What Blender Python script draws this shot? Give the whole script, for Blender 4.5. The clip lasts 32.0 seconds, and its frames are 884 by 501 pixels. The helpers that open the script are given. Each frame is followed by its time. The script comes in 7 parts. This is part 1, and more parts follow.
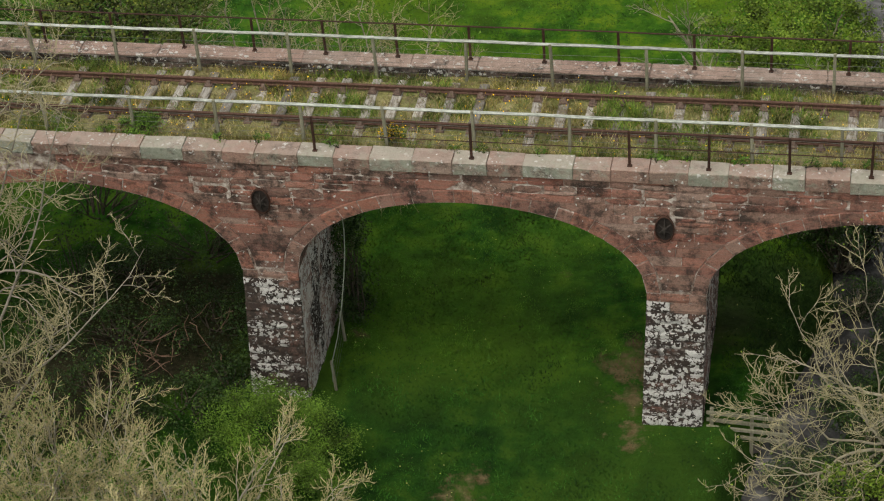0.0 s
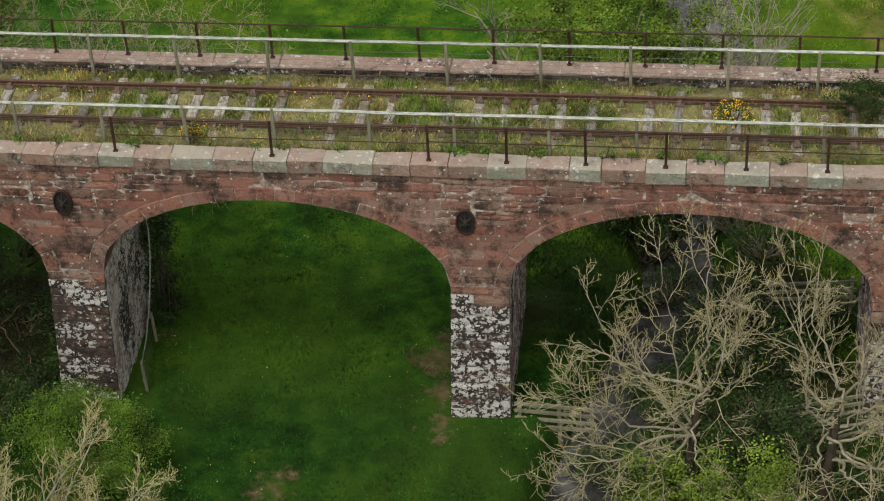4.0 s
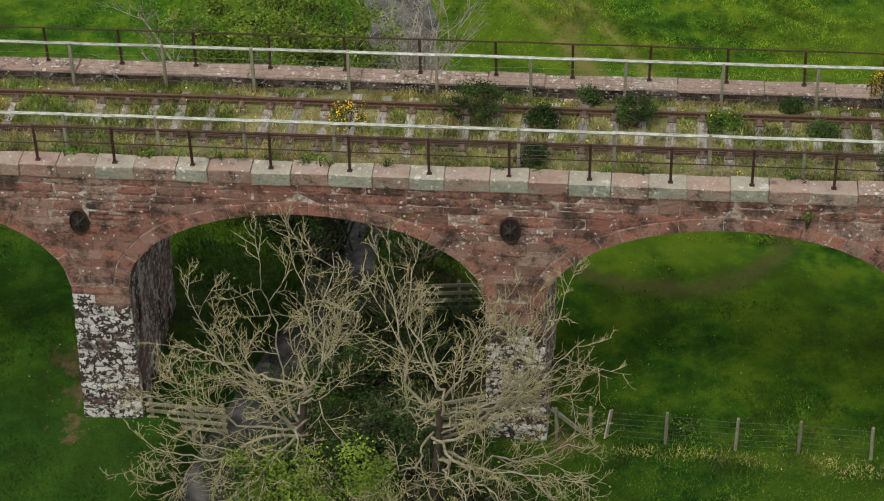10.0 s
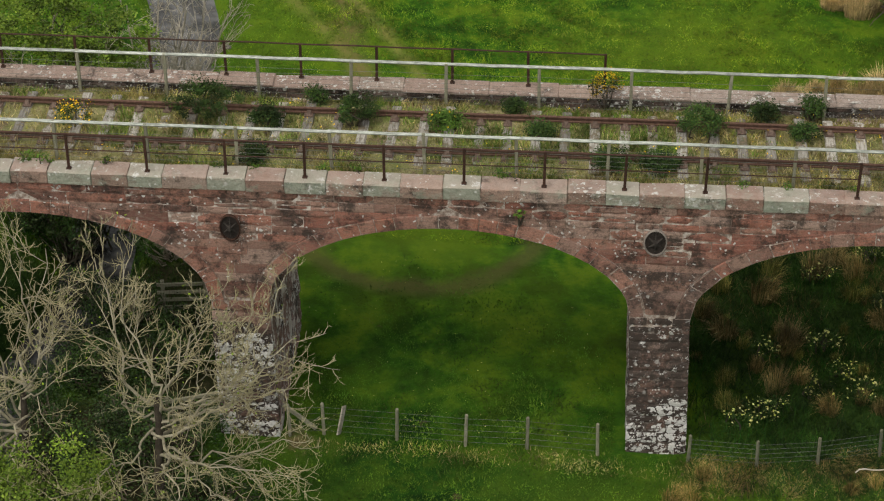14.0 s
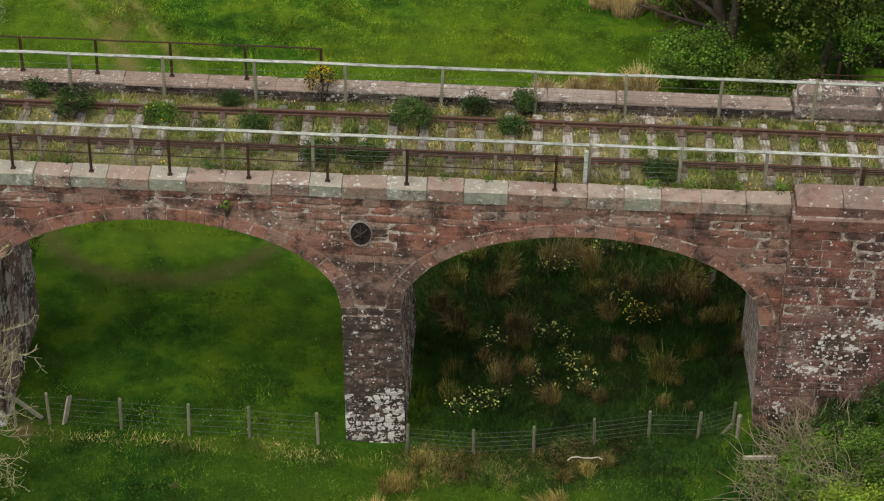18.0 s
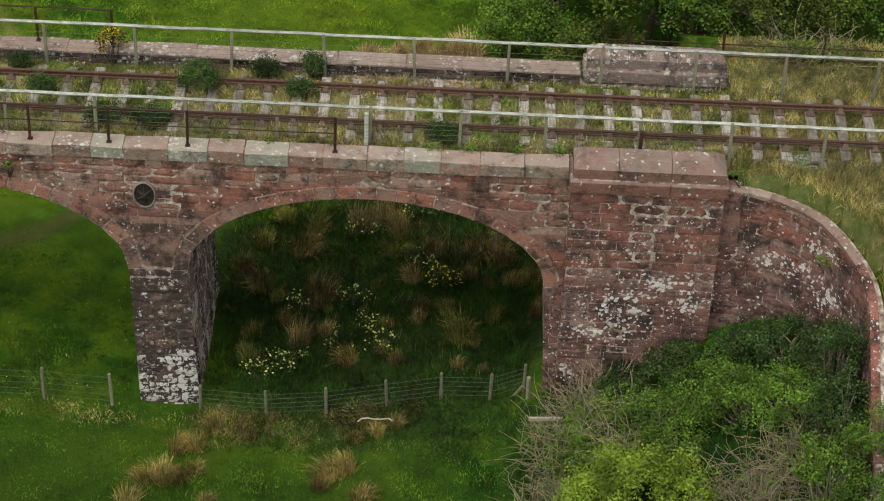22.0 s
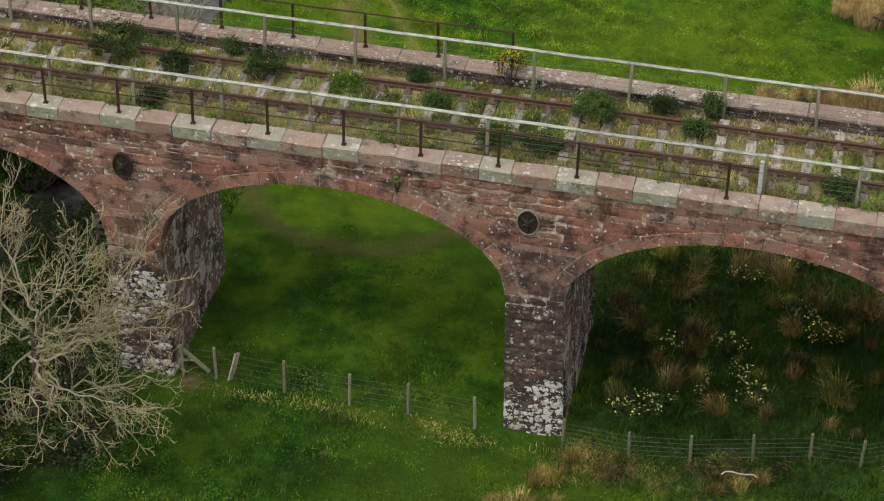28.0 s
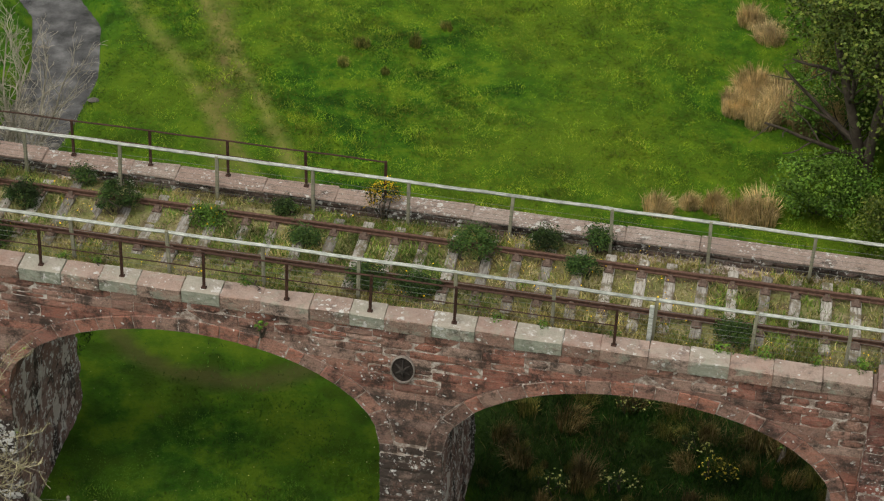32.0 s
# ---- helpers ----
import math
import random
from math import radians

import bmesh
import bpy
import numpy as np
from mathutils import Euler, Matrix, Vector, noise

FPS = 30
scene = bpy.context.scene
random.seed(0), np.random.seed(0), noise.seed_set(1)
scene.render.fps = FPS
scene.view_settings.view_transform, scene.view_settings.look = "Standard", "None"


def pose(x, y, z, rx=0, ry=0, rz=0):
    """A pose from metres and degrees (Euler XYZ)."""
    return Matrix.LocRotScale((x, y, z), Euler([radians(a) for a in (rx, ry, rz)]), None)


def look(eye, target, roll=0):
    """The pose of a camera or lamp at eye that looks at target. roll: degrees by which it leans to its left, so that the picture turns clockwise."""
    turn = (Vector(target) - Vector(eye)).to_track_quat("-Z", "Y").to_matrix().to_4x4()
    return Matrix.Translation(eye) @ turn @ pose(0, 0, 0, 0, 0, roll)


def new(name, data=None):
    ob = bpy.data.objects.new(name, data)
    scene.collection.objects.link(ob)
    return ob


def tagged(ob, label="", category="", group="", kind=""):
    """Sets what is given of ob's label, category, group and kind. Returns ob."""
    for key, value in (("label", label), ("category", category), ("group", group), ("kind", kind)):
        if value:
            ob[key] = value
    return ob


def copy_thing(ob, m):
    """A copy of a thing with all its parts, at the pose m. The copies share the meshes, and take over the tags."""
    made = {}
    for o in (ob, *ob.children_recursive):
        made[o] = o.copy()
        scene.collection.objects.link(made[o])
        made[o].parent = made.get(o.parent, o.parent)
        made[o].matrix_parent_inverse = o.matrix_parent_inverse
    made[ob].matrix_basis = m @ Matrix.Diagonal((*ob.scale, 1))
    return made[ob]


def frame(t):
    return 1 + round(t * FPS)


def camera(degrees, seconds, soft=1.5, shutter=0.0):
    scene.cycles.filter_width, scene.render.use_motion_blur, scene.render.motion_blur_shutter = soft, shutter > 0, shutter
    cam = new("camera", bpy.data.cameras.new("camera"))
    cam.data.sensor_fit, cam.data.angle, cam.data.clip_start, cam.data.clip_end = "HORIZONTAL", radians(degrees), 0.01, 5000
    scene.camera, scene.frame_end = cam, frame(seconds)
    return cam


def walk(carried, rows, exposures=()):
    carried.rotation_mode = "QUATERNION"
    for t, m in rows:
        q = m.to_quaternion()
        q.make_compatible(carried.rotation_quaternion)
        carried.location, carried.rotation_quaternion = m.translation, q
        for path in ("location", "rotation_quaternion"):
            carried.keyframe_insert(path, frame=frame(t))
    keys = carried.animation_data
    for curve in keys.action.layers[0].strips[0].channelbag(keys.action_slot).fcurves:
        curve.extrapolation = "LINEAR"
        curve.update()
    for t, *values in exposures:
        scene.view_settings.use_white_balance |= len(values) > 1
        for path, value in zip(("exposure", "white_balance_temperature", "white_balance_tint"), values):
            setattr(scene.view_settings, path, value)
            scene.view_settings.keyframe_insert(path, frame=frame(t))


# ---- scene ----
cam = camera(22.0, 32.0, soft=1.15)
PATH = [
    (0, (4.735, -42.648, 38.271), (1.043, -27.186, 26.134), -5.02),
    (0.5, (4.898, -42.725, 38.278), (1.440, -27.219, 26.129), -4.79),
    (1, (5.019, -42.763, 38.325), (1.774, -27.232, 26.149), -4.62),
    (1.5, (5.127, -42.768, 38.333), (2.035, -27.221, 26.138), -4.56),
    (2, (5.182, -42.756, 38.277), (2.207, -27.189, 26.078), -4.55),
    (2.5, (5.322, -42.817, 38.263), (2.426, -27.227, 26.075), -4.42),
    (4.5, (6.605, -42.711, 38.204), (4.246, -27.032, 26.013), -3.28),
    (5, (7.092, -42.670, 38.142), (4.835, -26.968, 25.962), -3.06),
    (5.5, (7.779, -42.563, 38.117), (5.532, -26.863, 25.933), -3.02),
    (6, (8.484, -42.513, 38.124), (6.280, -26.810, 25.936), -2.91),
    (6.5, (9.422, -42.388, 38.028), (7.134, -26.687, 25.852), -3.06),
    (7, (10.028, -42.315, 38.024), (7.757, -26.616, 25.842), -2.96),
    (7.5, (10.723, -42.255, 38.005), (8.479, -26.552, 25.824), -2.88),
    (8, (11.307, -42.200, 37.978), (9.129, -26.488, 25.796), -2.71),
    (8.5, (11.873, -42.211, 37.997), (9.770, -26.488, 25.816), -2.51),
    (9, (12.412, -42.206, 37.965), (10.413, -26.463, 25.792), -2.21),
    (9.5, (13.005, -42.258, 37.968), (11.040, -26.502, 25.807), -2.09),
    (10, (13.542, -42.232, 37.927), (11.704, -26.458, 25.770), -1.79),
    (10.5, (14.128, -42.225, 37.883), (12.376, -26.431, 25.738), -1.59),
    (11, (14.734, -42.220, 37.833), (13.082, -26.407, 25.700), -1.34),
    (11.5, (15.353, -42.235, 37.836), (13.797, -26.407, 25.709), -1.13),
    (12, (15.977, -42.263, 37.871), (14.493, -26.427, 25.745), -0.99),
    (12.5, (16.575, -42.298, 37.878), (15.196, -26.447, 25.760), -0.72),
    (13, (17.227, -42.369, 37.887), (15.911, -26.502, 25.784), -0.56),
    (13.5, (17.999, -42.410, 37.922), (16.680, -26.538, 25.825), -0.57),
    (14, (18.579, -42.458, 37.934), (17.327, -26.573, 25.847), -0.40),
    (14.5, (19.138, -42.560, 38.000), (17.960, -26.663, 25.921), -0.24),
    (16.5, (21.668, -42.721, 38.058), (20.804, -26.778, 26.013), 0.51),
    (17, (22.436, -42.822, 38.090), (21.607, -26.870, 26.056), 0.58),
    (17.5, (23.140, -42.892, 38.108), (22.430, -26.934, 26.072), 0.88),
    (18, (23.827, -42.949, 38.167), (23.197, -27.001, 26.114), 1.04),
    (18.5, (24.536, -43.020, 38.205), (24.004, -27.085, 26.130), 1.25),
    (19, (25.180, -43.053, 38.219), (24.717, -27.132, 26.124), 1.44),
    (19.5, (25.832, -43.091, 38.257), (25.433, -27.188, 26.136), 1.56),
    (20, (26.303, -43.122, 38.261), (26.015, -27.232, 26.120), 1.82),
    (20.5, (26.867, -43.158, 38.252), (26.590, -27.280, 26.095), 1.83),
    (21, (27.366, -43.125, 38.269), (27.118, -27.279, 26.070), 1.89),
    (21.5, (27.675, -43.112, 38.257), (27.447, -27.284, 26.032), 1.99),
    (22, (27.847, -43.151, 38.229), (27.648, -27.333, 25.992), 2.21),
    (22.5, (27.856, -43.159, 38.205), (27.669, -27.352, 25.954), 2.45),
    (23, (27.927, -43.235, 38.192), (27.510, -27.441, 25.930), 2.23),
    (23.5, (27.814, -43.291, 38.244), (27.044, -27.538, 25.945), 1.71),
    (24, (27.797, -43.354, 38.227), (26.631, -27.640, 25.910), 1.15),
    (24.5, (27.752, -43.330, 38.154), (26.220, -27.654, 25.829), 0.81),
    (25, (27.681, -43.292, 38.106), (25.804, -27.652, 25.782), 0.80),
    (25.5, (27.738, -43.146, 38.063), (25.469, -27.571, 25.722), 0.73),
    (27.5, (27.532, -42.454, 38.118), (24.282, -27.003, 25.842), 0.83),
    (28, (27.468, -41.922, 38.055), (24.034, -26.468, 25.833), 0.70),
    (28.5, (27.294, -41.036, 38.035), (23.737, -25.599, 25.827), 0.55),
    (29, (27.128, -40.167, 38.013), (23.489, -24.735, 25.823), 0.43),
    (29.5, (27.012, -39.271, 37.956), (23.321, -23.835, 25.785), 0.39),
    (30, (26.910, -38.556, 37.907), (23.253, -23.087, 25.769), 0.48),
    (30.5, (26.844, -38.000, 37.939), (23.327, -22.478, 25.828), 0.75),
    (31, (26.842, -37.608, 37.955), (23.613, -21.993, 25.882), 1.27),
    (31.5, (26.890, -37.537, 38.002), (24.020, -21.824, 25.967), 1.88),
    (32, (26.933, -37.532, 37.989), (24.420, -21.733, 25.987), 2.35),
]
walk(cam, [(t, look(eye, target, roll)) for t, eye, target, roll in PATH], [(0.0, -0.03, 6960, 8), (32.0, -0.03, 6960, 8)])

# ---- daylight: an overcast spring day ----
world = bpy.data.worlds.new("overcast_sky")
scene.world = world
world.use_nodes = True
_nt = world.node_tree
_bg = _nt.nodes["Background"]
_sky = _nt.nodes.new("ShaderNodeTexSky")
_sky.sky_type = "NISHITA"
_sky.sun_disc = False
_sky.sun_elevation, _sky.sun_rotation = radians(52), radians(200)
_hs = _nt.nodes.new("ShaderNodeHueSaturation")
_hs.inputs["Saturation"].default_value = 0.12
_nt.links.new(_sky.outputs["Color"], _hs.inputs["Color"])
_nt.links.new(_hs.outputs["Color"], _bg.inputs["Color"])
_bg.inputs["Strength"].default_value = 0.15
_sun = bpy.data.lights.new("sun", "SUN")
_sun.energy, _sun.angle, _sun.color = 2.4, radians(45), (1.0, 0.95, 0.86)
sun = new("sun", _sun)
sun.matrix_world = look((0, 0, 60), (14, 19, 0))

# ---- materials ----
# patches of worn soil: x, y, radius
# wheel ruts over the far meadow: x where y is nought, slope, tone, width
RUTS = [(23.9, -0.7, (0.2, 0.2, 0.055), 0.22), (16.2, -0.275, (0.17, 0.13, 0.055), 0.3), (23.9, -0.6, (0.24, 0.225, 0.07), 0.2)]
TURN = (13.9, 9.6, 3.5)
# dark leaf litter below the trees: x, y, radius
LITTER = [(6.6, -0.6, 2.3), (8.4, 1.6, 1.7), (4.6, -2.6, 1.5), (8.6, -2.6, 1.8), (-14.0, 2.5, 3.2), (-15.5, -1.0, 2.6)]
SOIL = [(-0.95, 0.7, 0.3), (-1.35, 2.4, 0.3), (-0.8, -0.2, 0.25), (-4.7, -2.9, 0.3), (1.3, 4.2, 0.55), (11.6, -0.2, 0.35)]


class Net:
    """A node material under construction."""

    def __init__(self, name, rough=0.9, metal=0.0, spec=0.3):
        self.mat = bpy.data.materials.new(name)
        self.mat.use_nodes = True
        self.t = self.mat.node_tree
        self.b = self.t.nodes["Principled BSDF"]
        self.b.inputs["Roughness"].default_value = rough
        self.b.inputs["Metallic"].default_value = metal
        self.b.inputs["Specular IOR Level"].default_value = spec
        self.pos = self.t.nodes.new("ShaderNodeNewGeometry").outputs["Position"]

    def node(self, kind, **inputs):
        n = self.t.nodes.new(kind)
        for k, v in inputs.items():
            self.put(n.inputs[k.replace("_", " ")], v)
        return n

    def put(self, socket, v):
        if isinstance(v, bpy.types.NodeSocket):
            self.t.links.new(v, socket)
        elif isinstance(v, tuple) and len(v) == 3 and socket.type == "RGBA":
            socket.default_value = (*v, 1)
        else:
            socket.default_value = v

    def noise(self, scale, detail=4.0, rough=0.6, at=None, stretch=None):
        at = at or self.pos
        if stretch:
            m = self.node("ShaderNodeMapping", Vector=at)
            m.inputs["Scale"].default_value = stretch
            at = m.outputs[0]
        return self.node("ShaderNodeTexNoise", Vector=at, Scale=scale, Detail=detail, Roughness=rough).outputs["Fac"]

    def spots(self, scale, at=None):
        return self.node("ShaderNodeTexVoronoi", Vector=at or self.pos, Scale=scale).outputs["Distance"]

    def ramp(self, fac, *stops):
        n = self.node("ShaderNodeValToRGB", Fac=fac)
        e = n.color_ramp.elements
        while len(e) < len(stops):
            e.new(0.5)
        for k, (p, c) in zip(e, stops):
            k.position = p
            k.color = (*c, 1) if isinstance(c, tuple) else (c, c, c, 1)
        return n.outputs["Color"]

    def mix(self, fac, a, b, mode="MIX"):
        n = self.t.nodes.new("ShaderNodeMix")
        n.data_type, n.blend_type = "RGBA", mode
        self.put(n.inputs[0], fac), self.put(n.inputs[6], a), self.put(n.inputs[7], b)
        return n.outputs[2]

    def math(self, op, a, b=0.0, c=0.0):
        n = self.t.nodes.new("ShaderNodeMath")
        n.operation = op
        self.put(n.inputs[0], a), self.put(n.inputs[1], b), self.put(n.inputs[2], c)
        return n.outputs[0]

    def xyz(self):
        return self.node("ShaderNodeSeparateXYZ", Vector=self.pos).outputs

    def rand(self):
        return self.t.nodes.new("ShaderNodeObjectInfo").outputs["Random"]

    def island(self):
        return self.t.nodes.new("ShaderNodeNewGeometry").outputs["Random Per Island"]

    def done(self, color, bump=None, depth=0.02, rough=None):
        self.put(self.b.inputs["Base Color"], color)
        if rough is not None:
            self.put(self.b.inputs["Roughness"], rough)
        if bump is not None:
            n = self.node("ShaderNodeBump", Height=bump, Strength=0.7, Distance=depth)
            self.put(self.b.inputs["Normal"], n.outputs["Normal"])
        return self.mat


def stone_mat(name, tones, lichen, stain, streak=0.0, white=0.0, top=None, patches=(), algae=None):
    """Weathered sandstone: a tone for each block, grain, black staining and pale lichen."""
    n = Net(name, 0.92)
    k = len(tones)
    tone = n.ramp(n.rand(), *[((i + 0.5) / k, c) for i, c in enumerate(tones)])
    grain = n.noise(30, 6, 0.75)
    tone = n.mix(0.8, tone, n.mix(1.0, tone, n.ramp(grain, (0.25, 0.35), (0.75, 1.65)), "MULTIPLY"))
    bed = n.noise(4.5, 5, 0.65, stretch=(1, 1, 4))
    tone = n.mix(n.ramp(bed, (0.48, 0.0), (0.62, 0.55)), tone, (0.27, 0.2, 0.165))
    soot = n.noise(1.4, 7, 0.8, stretch=(1.0, 1.0, 1.0 if not streak else 0.3))
    tone = n.mix(n.ramp(soot, (0.6 - stain, 0.0), (0.72 - stain, 0.85)), tone, (0.035, 0.03, 0.027))
    if streak:
        run = n.noise(1.0, 6, 0.6, stretch=(1.0, 1.0, 0.35))
        tone = n.mix(n.ramp(run, (0.4, 0.92), (0.49, 0.0)), tone, (0.022, 0.019, 0.018))
        tone = n.mix(n.ramp(n.noise(2.2, 6, 0.62, stretch=(1.0, 1.0, 0.5)), (0.545, 0.0), (0.575, 0.9)), tone, (0.62, 0.56, 0.53))
    if algae:
        lo, amount = algae
        tone = n.mix(n.ramp(n.noise(2.3, 6, 0.72), (lo, 0.0), (lo + 0.1, amount)), tone, n.ramp(n.noise(9, 5), (0.35, (0.27, 0.305, 0.24)), (0.65, (0.43, 0.45, 0.38))))
    # lichen: fine dots, thumb-sized rosettes and larger crusts
    warp = n.node("ShaderNodeVectorMath", **{})
    warp.operation = "ADD"
    jig = n.node("ShaderNodeTexNoise", Vector=n.pos, Scale=7.0, Detail=3.0).outputs["Color"]
    half = n.node("ShaderNodeVectorMath")
    half.operation = "SCALE"
    n.put(half.inputs[0], jig)
    half.inputs["Scale"].default_value = 0.16
    n.put(warp.inputs[0], n.pos), n.put(warp.inputs[1], half.outputs[0])
    fine = n.ramp(n.spots(10.5, warp.outputs[0]), (0.17 + lichen * 0.5, 1.0), (0.24 + lichen * 0.5, 0.0))
    rose = n.ramp(n.spots(4.8, warp.outputs[0]), (0.2 + lichen, 1.0), (0.26 + lichen, 0.0))
    few = n.ramp(n.noise(0.9, 4, 0.65), (0.53 - lichen, 0.0), (0.6 - lichen, 1.0))
    crust = n.ramp(n.noise(5.0, 7, 0.7), (0.60 - lichen, 0.0), (0.64 - lichen, 1.0))
    if lichen > 0.055:
        thick = n.ramp(n.noise(1.9, 4, 0.65, stretch=(1, 1, 1.5)), (0.34, 0.06 + lichen), (0.6, 0.38 + 2.8 * lichen))
        rim = n.math("ADD", n.spots(7.0, warp.outputs[0]), n.math("MULTIPLY", n.math("SUBTRACT", n.noise(17, 5, 0.7), 0.5), 0.5))
        small = n.math("ADD", n.spots(14.0, warp.outputs[0]), n.math("MULTIPLY", n.math("SUBTRACT", n.noise(24, 4, 0.7), 0.5), 0.4))
        gap = n.math("MAXIMUM", n.math("SUBTRACT", thick, rim), n.math("SUBTRACT", n.math("MULTIPLY", thick, 0.72), small))
        crust = n.math("MULTIPLY", n.ramp(gap, (0.0, 0.0), (0.05, 1.0)), n.ramp(n.noise(3.1, 6, 0.8, stretch=(1, 1, 3)), (0.36, 0.12), (0.44, 1.0)))
    li = n.math("MAXIMUM", n.math("MULTIPLY", n.math("MAXIMUM", fine, rose), few), n.math("MULTIPLY", crust, n.ramp(n.noise(0.7, 3), (0.5 - lichen * 1.5, 0.0), (0.58 - lichen * 1.5, 1.0))))
    cell = n.node("ShaderNodeTexVoronoi", Vector=warp.outputs[0], Scale=5.5)
    speck = n.math("MULTIPLY", n.ramp(cell.outputs["Distance"], (0.13, 1.0), (0.19, 0.0)), n.math("GREATER_THAN", n.node("ShaderNodeSeparateXYZ", Vector=cell.outputs["Color"]).outputs[0], 0.52))
    li = n.math("MAXIMUM", li, speck)
    # colonies of lichen: place along the wall, height, reach along and up
    for px, pz, rx, rz in patches:
        o = n.xyz()
        d = n.node("ShaderNodeVectorMath")
        d.operation = "LENGTH"
        n.put(d.inputs[0], n.node("ShaderNodeCombineXYZ", X=n.math("DIVIDE", n.math("SUBTRACT", o[0], px), rx), Z=n.math("DIVIDE", n.math("SUBTRACT", o[2], pz), rz)).outputs[0])
        near = n.ramp(d.outputs["Value"], (0.0, 0.47), (0.55, 0.22), (1.0, 0.0))
        dot = n.math("SUBTRACT", n.spots(8.6, warp.outputs[0]), n.math("MULTIPLY", near, n.ramp(n.noise(2.6, 3), (0.35, 0.3), (0.65, 1.5))))
        li = n.math("MAXIMUM", li, n.ramp(dot, (0.06, 1.0), (0.1, 0.0)))
    li = n.math("MULTIPLY", li, n.ramp(n.noise(26, 4, 0.7), (0.3, 0.7), (0.5, 1.0)))
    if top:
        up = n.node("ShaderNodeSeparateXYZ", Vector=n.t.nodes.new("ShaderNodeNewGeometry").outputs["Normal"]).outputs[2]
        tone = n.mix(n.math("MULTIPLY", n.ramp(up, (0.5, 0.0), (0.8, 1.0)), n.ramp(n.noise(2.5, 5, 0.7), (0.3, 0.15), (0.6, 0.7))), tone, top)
    tone = n.mix(li, tone, n.mix(n.noise(16), (0.5, 0.49, 0.475), (0.82 + white, 0.815 + white, 0.81 + white)))
    return n.done(tone, n.math("ADD", grain, n.math("MULTIPLY", n.noise(7, 5, 0.7), 2.4)), 0.06)


RED = [(0.311, 0.130, 0.098), (0.438, 0.209, 0.159), (0.205, 0.104, 0.084), (0.387, 0.164, 0.119), (0.385, 0.240, 0.192), (0.237, 0.134, 0.109), (0.347, 0.176, 0.135), (0.422, 0.290, 0.242)]
M_WALL = stone_mat("red_sandstone", RED, -0.025, 0.13)
M_RING = stone_mat("red_sandstone_dressed", [(0.365, 0.162, 0.117), (0.429, 0.224, 0.173), (0.251, 0.122, 0.098), (0.379, 0.246, 0.200), (0.323, 0.151, 0.120), (0.411, 0.182, 0.133)], -0.04, 0.12)
M_PIER = stone_mat("lichened_sandstone", [(0.15, 0.085, 0.068), (0.19, 0.1, 0.08), (0.13, 0.085, 0.075)], 0.075, 0.2, white=0.05)
M_PIERW = stone_mat("white_lichened_sandstone", [(0.13, 0.08, 0.065), (0.16, 0.09, 0.072), (0.11, 0.075, 0.068)], 0.1, 0.27, white=0.12)
M_PIERL = stone_mat("sparsely_lichened_sandstone", [(0.19, 0.115, 0.095), (0.225, 0.135, 0.11), (0.16, 0.105, 0.092), (0.25, 0.175, 0.15)], 0.02, 0.21)
M_RINGG = stone_mat("greyed_dressed_sandstone", [(0.26, 0.155, 0.128), (0.31, 0.2, 0.17), (0.21, 0.135, 0.115), (0.33, 0.19, 0.15), (0.2, 0.115, 0.095)], 0.0, 0.17)
M_SIDE = stone_mat("streaked_sandstone", [(0.24, 0.14, 0.122), (0.31, 0.2, 0.18), (0.17, 0.1, 0.086), (0.27, 0.2, 0.187)], 0.052, 0.05, 1.0, white=0.04)
# White-streaked copy in paler tones: light on one pier's flank put into the colour.
M_SIDEW = stone_mat("lit_streaked_sandstone", [(0.34, 0.22, 0.195), (0.43, 0.31, 0.28), (0.26, 0.16, 0.14), (0.4, 0.32, 0.3)], 0.075, 0.0, 1.0, white=0.04)
M_PIERD = stone_mat("sooty_parapet_stone", [(0.12, 0.085, 0.075), (0.17, 0.12, 0.105), (0.1, 0.08, 0.072), (0.2, 0.16, 0.145)], 0.03, 0.16)
M_CAPF = stone_mat("greyed_cap_sandstone", [(0.3, 0.235, 0.215), (0.34, 0.27, 0.245), (0.27, 0.2, 0.18)], 0.045, 0.12, white=0.02)
M_ABUT = stone_mat("abutment_sandstone", [(0.308, 0.117, 0.092), (0.192, 0.089, 0.075), (0.356, 0.142, 0.106), (0.233, 0.113, 0.098), (0.315, 0.170, 0.144)], -0.015, 0.13, white=0.06, patches=[(31.8, 3.6, 1.6, 1.3), (31.3, 2.9, 1.6, 0.7), (33.3, 3.9, 0.8, 0.8), (35.4, 5.2, 1.4, 0.45), (30.4, 1.6, 0.5, 0.5), (36.2, 6.0, 0.6, 0.4)])
M_ABUTD = stone_mat("sooty_abutment_sandstone", [(0.262, 0.122, 0.103), (0.188, 0.097, 0.089), (0.308, 0.146, 0.124), (0.217, 0.122, 0.109), (0.319, 0.206, 0.183)], -0.02, 0.15, white=0.16, patches=[(31.8, 3.6, 1.7, 1.2), (31.3, 2.9, 1.7, 0.8), (33.3, 3.9, 0.9, 0.9), (35.4, 5.2, 1.5, 0.5), (30.4, 1.6, 0.6, 0.6), (36.4, 4.9, 0.7, 0.6), (32.6, 4.4, 1.6, 0.7)])
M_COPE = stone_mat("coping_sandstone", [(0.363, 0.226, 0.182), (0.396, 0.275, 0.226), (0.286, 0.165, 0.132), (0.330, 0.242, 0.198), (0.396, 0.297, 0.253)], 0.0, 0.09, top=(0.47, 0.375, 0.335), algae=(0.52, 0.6))
